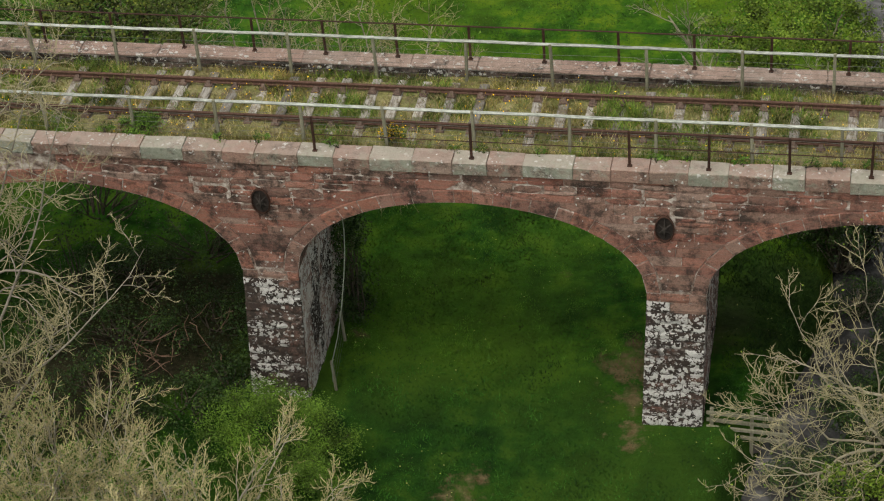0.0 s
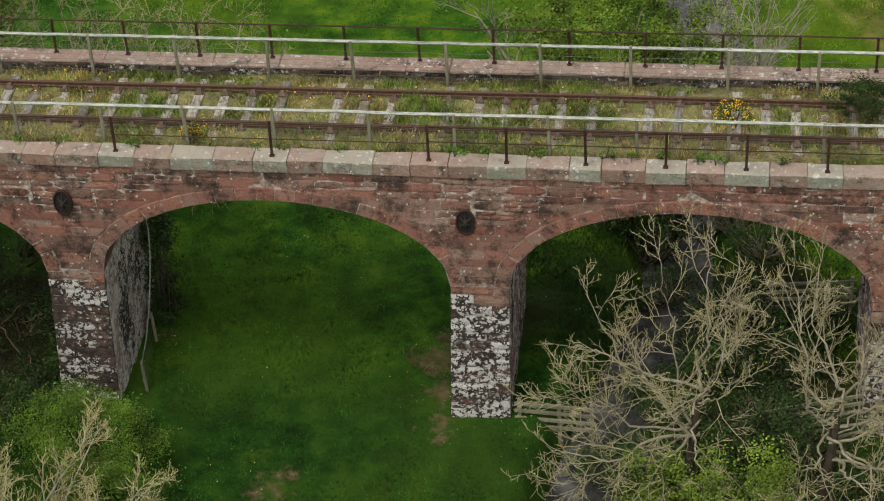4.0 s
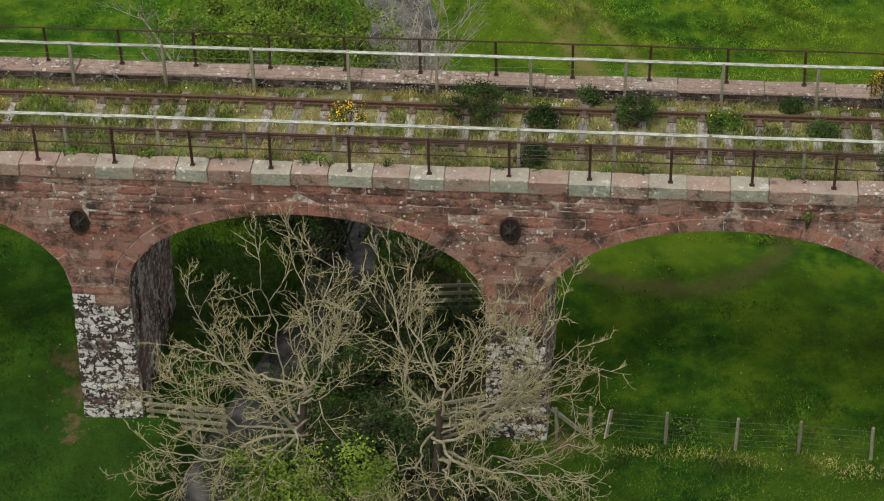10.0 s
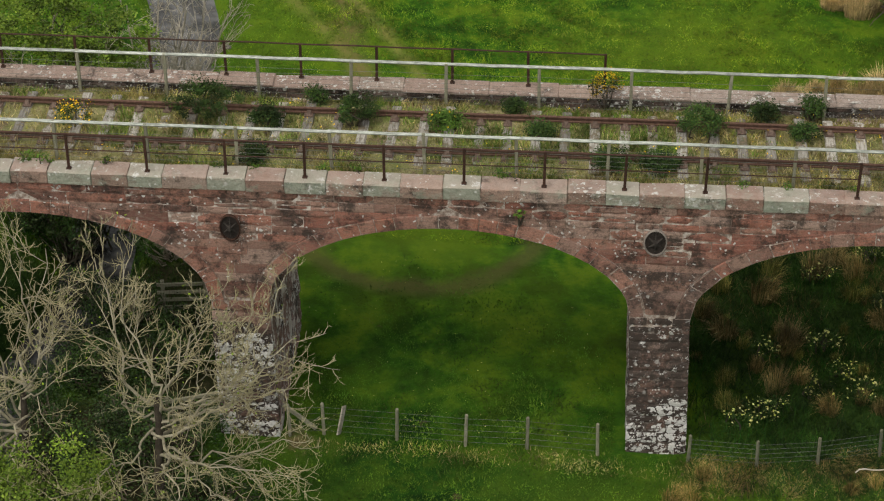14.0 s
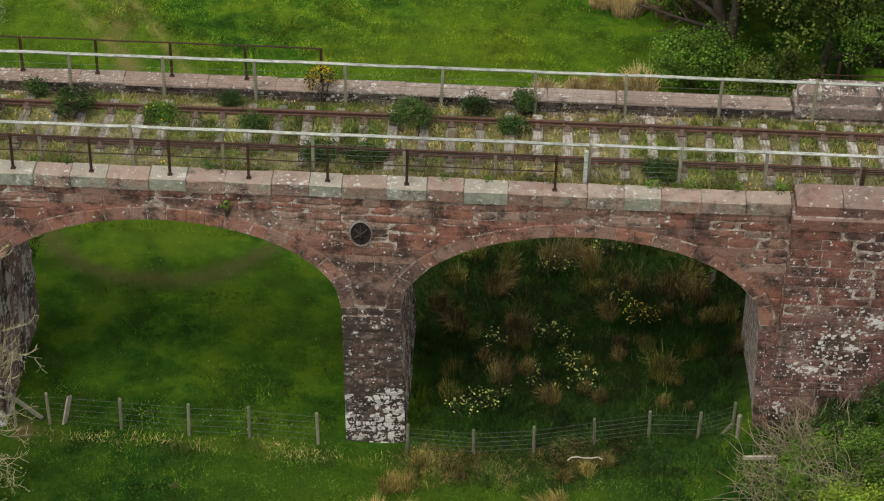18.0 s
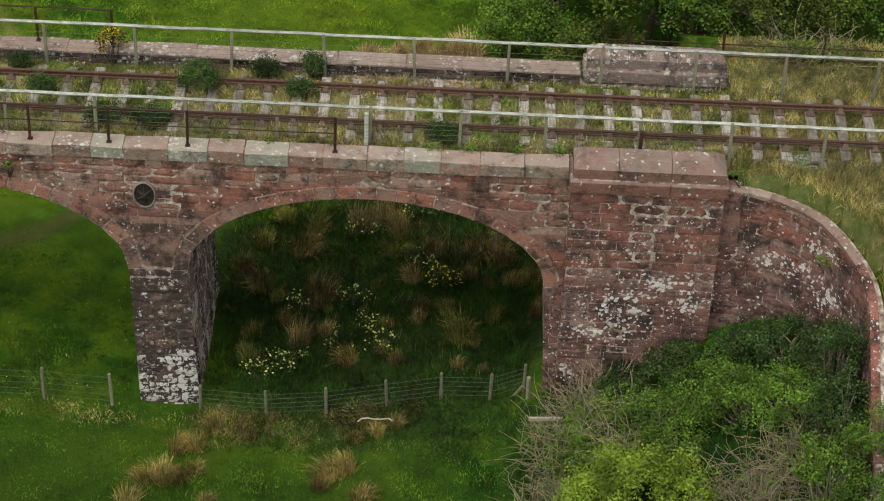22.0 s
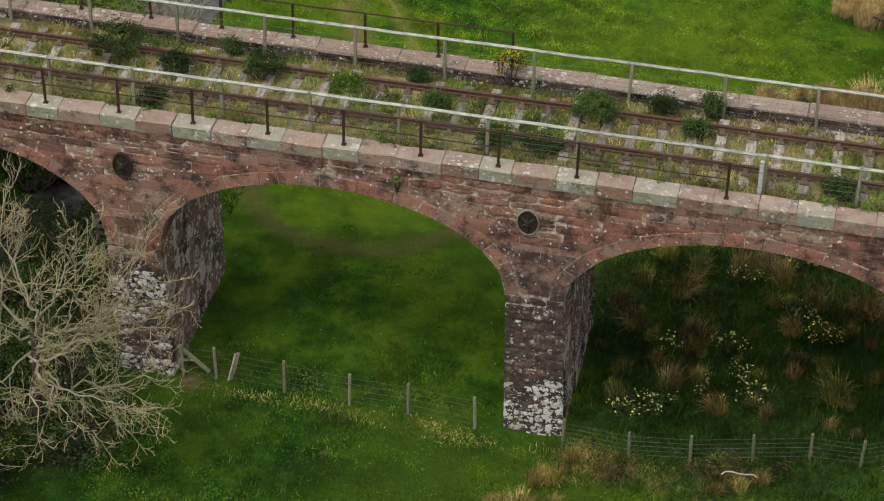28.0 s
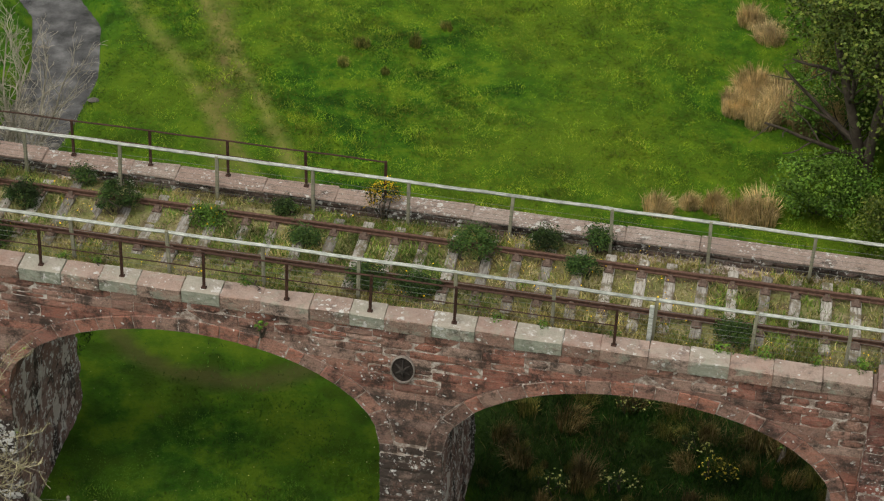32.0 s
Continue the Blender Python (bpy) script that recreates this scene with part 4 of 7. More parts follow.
# ---- copings ----
def coping_run(cuts, y0, y1, z0, z1, label, mats):
    """Coping stones between the given joints, the materials taking turns."""
    th = empty_thing("parapet_coping", (0, 0, 0), label, "coping", kind="structure")
    variants = {}
    for mat in dict.fromkeys(mats):
        variants[mat.name] = []
        for k in range(6):
            r = random.Random(60 + k)
            v, f = box_data(0.0, 1.0, y0, y1, z0, z1, 0.024)
            v = [(x, y + r.uniform(-0.02, 0.02), z + r.uniform(-0.016, 0.016)) for x, y, z in v]
            v = [((0.0 if x < 0.5 else 1.0) + r.uniform(-0.006, 0.006), y, z) if abs(x - 0.5) > 0.49 else (0.014 if x < 0.5 else 0.986, y, z) for x, y, z in v]
            variants[mat.name].append(mesh_of("coping_stone", v, f, mat))
    for k, (a, b) in enumerate(zip(cuts, cuts[1:])):
        m = Matrix.Translation((a, rng.uniform(-0.016, 0.016), rng.uniform(-0.012, 0.012))) @ Matrix.Diagonal((b - a - 0.004, 1, 1, 1))
        put("coping_stone", rng.choice(variants[mats[k % len(mats)].name]), th, m)
    return th


# grey-green stones carry the railing posts, pink ones lie between them
_post = [-0.84 - 1.88 * k for k in range(12, 0, -1)] + [-0.84] + [0.99 + 1.844 * k for k in range(16)]
_near, _turn = [-24.0], []
for _p in _post:
    _w = rng.uniform(0.36, 0.58) if _p < 18 else rng.uniform(0.34, 0.5)
    _near += [_p - _w + rng.uniform(-0.06, 0.06), _p + _w + rng.uniform(-0.06, 0.06)]
    _turn += [M_COPE, M_COPEG if rng.random() < (0.9 if _p < 17 else 0.5) else M_COPE]
_near, _turn = _near + [30.2], _turn + [M_COPE]
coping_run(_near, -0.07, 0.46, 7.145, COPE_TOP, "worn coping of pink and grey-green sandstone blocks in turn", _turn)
_far = [-24.0]
while _far[-1] < 29.2:
    _far.append(_far[-1] + rng.choice((1.1, 1.4, 1.7, 2.1)))
_far[-1] = 30.5
coping_run(_far, 3.95, 4.5, 7.415, COPE_TOP, "flat pale pink sandstone coping along the parapet", [M_COPEF if _x < 18.5 else M_COPER for _x in _far])
inner = empty_thing("parapet_wall", (0, 0, 0), "low lichened stone course under the coping", "stone wall", kind="structure")
for _a, _b in ((7.24, 7.41), (7.02, 7.24)):
    fill_row(inner, M_PIERD, -24.0, 30.5, _a, _b, 0.35, 0.8, y=3.98, deep=0.2)


# ---- abutment pilasters and the curved wing wall ----
def pilaster(x0, x1, yf, yb, rows, label, mat, lift=0.0):
    th = empty_thing("abutment_pilaster", (0, 0, lift), label, "abutment", kind="structure")
    put("core", box_mesh("core", (x0 + 0.03, x1 - 0.03, min(yf, yb) + 0.018, max(yf, yb), 0.0 if rows else 6.6, 7.4), M_MORTAR), th)
    s = 1 if yb > yf else -1
    if rows:
        z = 7.03
        while z > 0.2:
            dz = rng.choice((0.22, 0.25, 0.28, 0.3))
            fill_row(th, M_ABUT if z > 5.05 else M_ABUTD, x0, x1, z - dz, z, 0.38, 0.85, y=yf)
            turn = Matrix.Translation((x1, 0, 0)) @ Matrix.Rotation(radians(90), 4, "Z")
            lay_stone(th, M_ABUT, yf + 0.09, 0.05, z - dz, z, turn=turn)
            lay_stone(th, M_ABUT, -0.05, -yf - 0.09, z - dz, z, turn=Matrix.Translation((x0, 0, 0)) @ Matrix.Rotation(radians(-90), 4, "Z"))
            z -= dz
    y0, y1 = min(yf, yb), max(yf, yb)
    xm = x0 + (x1 - x0) * 0.64
    for a, b in ((x0 - 0.05, xm), (xm, x1 + 0.07)):
        put("band_stone", box_mesh("band_stone", (a + 0.005, b - 0.005, y0 - 0.07, y1 + 0.05, 7.03, 7.36), mat, 0.02), th)
    e = 0.3
    cuts = [x0 + 0.03, x0 + (x1 - x0) * 0.3, x0 + (x1 - x0) * 0.64, x1 - 0.02]
    for i, (a, b) in enumerate(zip(cuts, cuts[1:])):
        a, b = a + 0.006, b - 0.006
        la, lb = (a + e if i == 0 else a), (b - e if i == 2 else b)
        f0, f1 = y0 + 0.02, y1 - 0.02
        v = [(a, f0, 7.36), (b, f0, 7.36), (b, f1, 7.36), (a, f1, 7.36), (a, f0, 7.66), (b, f0, 7.66), (b, f1, 7.66), (a, f1, 7.66), (la, f0 + 0.2, 7.84), (lb, f0 + 0.2, 7.84), (lb, f1 - 0.2, 7.84), (la, f1 - 0.2, 7.84)]
        f = [(0, 1, 5, 4), (1, 2, 6, 5), (2, 3, 7, 6), (3, 0, 4, 7), (4, 5, 9, 8), (5, 6, 10, 9), (6, 7, 11, 10), (7, 4, 8, 11), (8, 9, 10, 11)]
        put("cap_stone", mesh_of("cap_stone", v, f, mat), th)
    return th


pilaster(30.25, 33.85, -0.36, 0.55, True, "massive sandstone abutment pilaster with a hipped cap, spotted with lichen", M_CAP)
pilaster(30.62, 34.08, 4.22, 4.9, False, "weathered stone pier cap ending the parapet, smeared white", M_CAPF, 0.1)


def wing_top(s):
    """Height of the wing wall's coping s metres along it."""
    return 7.03 - 0.12 * smooth01(0.2, 2.2, s) - 0.42 * smooth01(2.0, 4.0, s) - 2.4 * smooth01(3.6, 9.0, s)


def wing_at(s, r):
    """A place s metres along the wing wall's face, r metres behind it, and the way it faces."""
    q = WING_R * math.pi / 2
    a = min(s, q) / WING_R
    x, y = WING_C[0] + (WING_R + r) * math.sin(a), WING_C[1] + (WING_R + r) * math.cos(a)
    return x, y - max(0.0, s - q), a


def wing_wall():
    th = empty_thing("wing_wall", (0, 0, 0), "curved sandstone wing wall with lichen and a sloping coping", "wing wall", kind="structure")
    n, end = 50, 8.0
    v, f = [], []
    for i in range(n + 1):
        s = end * i / n
        for r, z in ((0.03, 0.0), (0.03, wing_top(s) - 0.05), (0.3, wing_top(s) - 0.05), (0.3, 0.0)):
            x, y, _ = wing_at(s, r)
            v.append((x, y, z))
    for i in range(n):
        p, q = 4 * i, 4 * i + 4
        f += [(p, p + 1, q + 1, q), (p + 1, p + 2, q + 2, q + 1), (p + 2, p + 3, q + 3, q + 2)]
    f.append((4 * n, 4 * n + 1, 4 * n + 2, 4 * n + 3))
    put("backing", mesh_of("backing", v, f, M_MORTAR), th)
    z = 6.95
    while z > 1.2:
        dz = rng.choice((0.2, 0.23, 0.26))
        s = 0.0
        while s < end - 0.1:
            e = min(end, s + rng.uniform(0.4, 0.75))
            if z <= wing_top(e) + 0.02:
                (xa, ya, aa), (xb, yb, ab) = wing_at(s, 0.0), wing_at(e, 0.0)
                chord, mid = math.hypot(xb - xa, yb - ya) - 0.012, (aa + ab) / 2
                m = Matrix.Translation(((xa + xb) / 2, (ya + yb) / 2, z - dz)) @ Matrix.Rotation(-mid, 4, "Z")
                m = m @ Matrix.Translation((-chord / 2, 0.015 + rng.uniform(-0.012, 0.012), 0.006)) @ Matrix.Diagonal((chord, 0.1, dz - 0.012, 1))
                put("stone", block_of(M_ABUT if z > 5.9 else M_ABUTD), th, m)
            s = e
        z -= dz
    put("end_stone", box_mesh("end_stone", (33.82, 34.3, -0.1, 0.5, 5.6, 7.0), M_ABUT, 0.02), th)
    s = 0.05
    while s < end - 0.1:
        e = min(end, s + rng.uniform(0.7, 1.05))
        v, f = [], []
        for t in (s + 0.004, (s + e) / 2, e - 0.004):
            for r, dz in ((-0.03, -0.1), (-0.03, 0.0), (0.005, 0.03), (0.17, 0.03), (0.2, -0.1)):
                x, y, _ = wing_at(t, r)
                v.append((x, y, wing_top(t) + dz))
        for i in (0, 5):
            f += [(i + k, i + (k + 1) % 5, i + 5 + (k + 1) % 5, i + 5 + k) for k in range(5)]
        f += [(4, 3, 2, 1, 0), (10, 11, 12, 13, 14)]
        put("coping_stone", mesh_of("coping_stone", v, f, M_COPE if s < 0.8 else (M_CAP if s < 3.4 else M_ABUT)), th)
        s = e


wing_wall()
_be = put("abutment_block", box_mesh("abutment_block", (-30.0, PIERS[0] - PIER_W / 2, 0.0, WIDTH, -1.5, 7.0), M_MORTAR))
tagged(_be, "plain stone abutment closing the far end of the viaduct", "abutment", kind="structure")

# ---- the railway ----
TRACK_Y, GAUGE = 2.27, 1.505


def bed_z(x, y):
    """Top of the grown-over ballast: heaped against and over the sleepers."""
    over = 0.05 * smooth01(0.82, 1.15, abs(y - TRACK_Y)) - 0.05 * smooth01(1.35, 1.7, abs(y - TRACK_Y))
    return 7.275 - 0.13 * smooth01(3.25, 3.75, y) - 0.05 * smooth01(16, 21, x) + over * (1 - 0.7 * smooth01(16, 21, x)) + 0.085 * noise.noise((x * 0.9, y * 1.1, 0)) + 0.04 * noise.noise((x * 4, y * 4, 9))


_xs, _yy = np.arange(-30, 34.5, 0.15), np.linspace(0.4, 4.02, 25)
_v = [(x, y, bed_z(x, y)) for x in _xs for y in _yy]
_f = [(i * 25 + j, (i + 1) * 25 + j, (i + 1) * 25 + j + 1, i * 25 + j + 1) for i in range(len(_xs) - 1) for j in range(24)]
ballast = put("ballast", mesh_of("ballast", _v, _f, M_BALLAST, True))
tagged(ballast, "old ballast overgrown with moss and thin dry grass", "track bed", kind="structure")


def rail(y):
    """Bullhead rail: head, web and foot drawn along the line."""
    prof = [(-0.035, 0.0), (-0.035, 0.03), (-0.01, 0.045), (-0.01, 0.1), (-0.034, 0.112), (-0.034, 0.142), (-0.026, 0.15), (0.026, 0.15), (0.034, 0.142), (0.034, 0.112), (0.01, 0.1), (0.01, 0.045), (0.035, 0.03), (0.035, 0.0)]
    xs = list(np.arange(-30, 75, 1.5))
    n = len(prof)
    v = [(x, y + a + 0.006 * math.sin(x * 0.7), 7.36 + b + 0.005 * math.sin(x * 0.37)) for x in xs for a, b in prof]
    f = [(i * n + k, (i + 1) * n + k, (i + 1) * n + (k + 1) % n, i * n + (k + 1) % n) for i in range(len(xs) - 1) for k in range(n)]
    return tagged(put("rail", mesh_of("rail", v, f, M_RAIL)), "rust-brown bullhead steel rail in iron chairs", "rail", "rails of the track", "structure")


rail(TRACK_Y - GAUGE / 2)
rail(TRACK_Y + GAUGE / 2)


def sleeper_thing():
    th = empty_thing("sleeper", (0, 0, 0), "split grey weathered timber sleeper with rusty iron chairs", "sleeper", "sleepers under the rails")
    r = random.Random(3)
    v, f = box_data(-0.12, 0.12, -1.28, 1.28, -0.13, 0.0, 0.02)
    v = [(x + r.uniform(-0.008, 0.008), y, z) for x, y, z in v]
    beam = put("beam", mesh_of("beam", v, f, M_SLEEPER), th)
    for y in (-GAUGE / 2, GAUGE / 2):
        ch = put("chair", box_mesh("chair", (-0.105, 0.105, -0.2, 0.2, 0.0, 0.045), M_CHAIR, 0.012), th, Matrix.Translation((0, y, 0)))
        for s in (-1, 1):
            me = mesh_of("jaw", [(-0.06, s * 0.05, 0.035), (0.06, s * 0.05, 0.035), (0.06, s * 0.15, 0.035), (-0.06, s * 0.15, 0.035), (-0.05, s * 0.045, 0.12), (0.05, s * 0.045, 0.12), (0.05, s * 0.075, 0.12), (-0.05, s * 0.075, 0.12)], [(0, 1, 2, 3), (4, 5, 6, 7), (0, 1, 5, 4), (1, 2, 6, 5), (2, 3, 7, 6), (3, 0, 4, 7)], M_CHAIR)
            put("jaw", me, ch)
    return th


_s0 = sleeper_thing()
_s0.matrix_basis = Matrix.Translation((-4.83, TRACK_Y, 7.33))
for k in range(-26, 70):
    if k:
        x = -4.83 + 0.693 * k
        copy_thing(_s0, Matrix.Translation((x + rng.uniform(-0.05, 0.05), TRACK_Y + rng.uniform(-0.05, 0.05), 7.34 - min(0.055, abs(rng.gauss(0.01, 0.03))))) @ Matrix.Rotation(radians(rng.uniform(-1.5, 1.5)), 4, "Z"))


# ---- railings and fences ----
def tube(path, radius, sides=6, closed_ends=True):
    """Corners and faces of a tube along a path; radius may be a list."""
    v, f = [], []
    path = [Vector(p) for p in path]
    rad = radius if isinstance(radius, (list, tuple)) else [radius] * len(path)
    for i, p in enumerate(path):
        d = (path[min(i + 1, len(path) - 1)] - path[max(i - 1, 0)]).normalized()
        a = d.cross(Vector((0, 0, 1)) if abs(d.z) < 0.9 else Vector((1, 0, 0))).normalized()
        b = d.cross(a)
        for k in range(sides):
            t = 2 * math.pi * k / sides
            v.append(tuple(p + (a * math.cos(t) + b * math.sin(t)) * rad[i]))
    for i in range(len(path) - 1):
        for k in range(sides):
            f.append((i * sides + k, i * sides + (k + 1) % sides, (i + 1) * sides + (k + 1) % sides, (i + 1) * sides + k))
    if closed_ends:
        f += [tuple(reversed(range(sides))), tuple((len(path) - 1) * sides + k for k in range(sides))]
    return v, f


def iron_railing(xs, y, label, bars):
    th = empty_thing("iron_railing", (xs[0], y, COPE_TOP), label, "railing")
    post = box_mesh("post", (-0.032, 0.032, -0.022, 0.022, 0, 0.99), M_IRON, 0.006)
    foot = box_mesh("foot", (-0.06, 0.06, -0.05, 0.05, -0.01, 0.03), M_IRON, 0.01)
    for x in xs:
        p = put("post", post, th, Matrix.Translation((x - xs[0], 0, 0)) @ Matrix.Rotation(radians(rng.uniform(-1.2, 1.2)), 4, "Y"))
        put("foot", foot, p)
    for a, b, z, r in bars:
        n = max(2, int((b - a) / 1.2))
        pts = [(a + (b - a) * i / n - xs[0], 0.0, z + 0.008 * math.sin(3.1 * i) - COPE_TOP) for i in range(n + 1)]
        put("bar", mesh_of("bar", *tube(pts, r), M_IRON), th)
    return th


NEAR_POSTS = [-8.36, -4.57, -0.84] + [0.99 + 1.844 * k for k in range(13)]
NEAR_POSTS[-1] = 24.72
iron_railing(NEAR_POSTS, 0.12, "black iron post and rail fence leaded into the coping", [(-0.84, 24.72, 8.46, 0.021), (-0.84, 24.72, 8.03, 0.014), (-8.36, -0.84, 7.98, 0.012)])
FAR_POSTS = [18.9 - 1.863 * k for k in range(22)]
iron_railing(FAR_POSTS[::-1], 4.34, "black iron post and rail fence on the far coping", [(FAR_POSTS[-1], 18.9, 8.47, 0.02), (FAR_POSTS[-1], 18.9, 8.05, 0.013)])


def timber_fence(x0, x1, step, y, foot, top, label, dip=0.0):
    th = empty_thing("timber_fence", (x0, y, foot), label, "fence")
    post = box_mesh("post", (-0.038, 0.038, -0.035, 0.035, -0.15, top - foot), M_POST, 0.008)
    n = int((x1 - x0) / step)
    for k in range(n + 1):
        put("post", post, th, Matrix.Translation((step * k + rng.uniform(-0.08, 0.08), rng.uniform(-0.02, 0.02), rng.uniform(-0.03, 0.02))) @ Matrix.Rotation(radians(rng.uniform(-2, 2)), 4, "Y"))
    for k in range(0, n, 2):
        a, b = step * k, min(step * (k + 2), x1 - x0)
        me = mesh_of("top_rail", *tube([(a - 0.04 + (b - a + 0.08) * i / 8, rng.uniform(-0.006, 0.006), top - foot - 0.033 + rng.uniform(-0.008, 0.008)) for i in range(9)], 0.042, 5), M_WHITE)
        put("top_rail", me, th, None, "grey-white painted top rail")
    for j in range(7):
        z = 0.1 + j * 0.14
        pts = [(step * k / 2, -0.045, z + 0.012 * math.sin(k * 2.3 + j)) for k in range(2 * n + 1)]
        put("wire", mesh_of("wire", *tube(pts, 0.004, 4), M_WIRE), th)
    return th


timber_fence(25.42 - 2.14 * 26, 60.0, 2.14, 0.74, 7.2, 8.42, "timber posts, wire netting and pale top rail beside track")
timber_fence(-0.83 - 2.27 * 13, 60.0, 2.27, 3.8, 7.18, 8.42, "timber posts, wire netting and pale top rail by parapet")
iron_railing([31.7, 34.1, 36.6, 39.1, 41.6], 5.3, "thin iron rail fence behind the far parapet end", [(31.0, 44.0, 8.1, 0.016), (31.0, 44.0, 7.75, 0.012)]).location.z = 7.08

# ---- growing things: shared machinery ----
_gx, _gy = np.array(GX), np.array(GY)
_gz = np.array([p.co.z for p in ground.data.vertices]).reshape(len(GY), len(GX))


def heights(x, y):
    """Ground heights at many places, read from the ground sheet."""
    i = np.clip(np.searchsorted(_gx, x) - 1, 0, len(_gx) - 2)
    j = np.clip(np.searchsorted(_gy, y) - 1, 0, len(_gy) - 2)
    u, w = (x - _gx[i]) / (_gx[i + 1] - _gx[i]), (y - _gy[j]) / (_gy[j + 1] - _gy[j])
    return (_gz[j, i] * (1 - u) + _gz[j, i + 1] * u) * (1 - w) + (_gz[j + 1, i] * (1 - u) + _gz[j + 1, i + 1] * u) * w


def drift(x, y, s, ph=0.0):
    """A cheap smooth field between 0 and 1, to gather plants into patches."""
    a = np.sin(x * s + 1.3 * np.sin(y * s * 0.7 + ph)) + np.sin(y * s * 1.13 + 1.7 * np.sin(x * s * 0.61 + 2 + ph)) + np.sin((x + y) * s * 0.53 + ph)
    return 0.5 + a / 6


def blades(name, x, y, z, hgt, wid, lean, mat, curl=0.0):
    """Grass: a bent two-segment blade at each place."""
    n = len(x)
    a = npr.uniform(0, 2 * math.pi, n)
    la = npr.uniform(0, 2 * math.pi, n)
    hgt = hgt * npr.uniform(0.55, 1.35, n)
    off = lean * hgt * npr.uniform(0.2, 1.0, n)
    dx, dy = np.cos(a) * wid / 2, np.sin(a) * wid / 2
    ox, oy = np.cos(la) * off, np.sin(la) * off
    v = np.zeros((n, 3, 3))
    v[:, 0] = np.stack([x - dx, y - dy, z], 1)
    v[:, 1] = np.stack([x + dx, y + dy, z], 1)
    v[:, 2] = np.stack([x + ox, y + oy, z + hgt], 1)
    return fast_mesh(name, v.reshape(-1, 3), np.arange(3 * n), 3, mat)


def leaf_mesh(name, c, size, mat, flat=0.5, spread=0.45):
    """A folded four-cornered leaf at each place, facing mostly upwards and outwards."""
    n = len(c)
    d = npr.normal(0, 1, (n, 3))
    d[:, 2] = d[:, 2] * 0.6
    d /= np.linalg.norm(d, axis=1)[:, None] + 1e-9
    up = npr.normal(0, spread + 0.2, (n, 3)) + (0, -0.25 * flat, flat + 0.4)
    s = np.cross(d, up)
    s /= np.linalg.norm(s, axis=1)[:, None] + 1e-9
    l = (size * npr.uniform(0.6, 1.4, n))[:, None]
    v = np.zeros((n, 4, 3))
    v[:, 0], v[:, 1], v[:, 2], v[:, 3] = c - d * l * 0.5, c + s * l * 0.32, c + d * l * 0.5, c - s * l * 0.32
    return fast_mesh(name, v.reshape(-1, 3), np.arange(4 * n), 4, mat)


def tubes_mesh(name, paths, mat):
    """All branches of one order in one mesh. A path: places, radii, number of sides."""
    vs, loops, base = [], [], 0
    for pts, rad, sides in paths:
        p = np.array(pts)
        d = np.gradient(p, axis=0)
        d /= np.linalg.norm(d, axis=1)[:, None] + 1e-9
        ref = np.where(np.abs(d[:, 2:3]) < 0.9, [[0, 0, 1.0]], [[1.0, 0, 0]])
        a = np.cross(d, ref)
        a /= np.linalg.norm(a, axis=1)[:, None] + 1e-9
        b = np.cross(d, a)
        t = np.arange(sides) * 2 * math.pi / sides
        r = np.array(rad)[:, None, None]
        ring = p[:, None, :] + r * (a[:, None, :] * np.cos(t)[None, :, None] + b[:, None, :] * np.sin(t)[None, :, None])
        vs.append(ring.reshape(-1, 3))
        m = len(p)
        i, k = np.meshgrid(np.arange(m - 1), np.arange(sides), indexing="ij")
        q = np.stack([i * sides + k, i * sides + (k + 1) % sides, (i + 1) * sides + (k + 1) % sides, (i + 1) * sides + k], -1)
        loops.append((q + base).ravel())
        base += m * sides
    return fast_mesh(name, np.concatenate(vs), np.concatenate(loops), 4, mat)


def shoot(r, p, d, length, r0, r1, n, wiggle, lift):
    """One wandering branch: places and radii."""
    pts, rad = [p.copy()], [r0]
    d = d / np.linalg.norm(d)
    for k in range(n):
        d = d + r.normal(0, wiggle, 3) + (0, 0, lift)
        d /= np.linalg.norm(d)
        p = p + d * length / n
        pts.append(p.copy())
        rad.append(r0 + (r1 - r0) * (k + 1) / n)
    return pts, rad


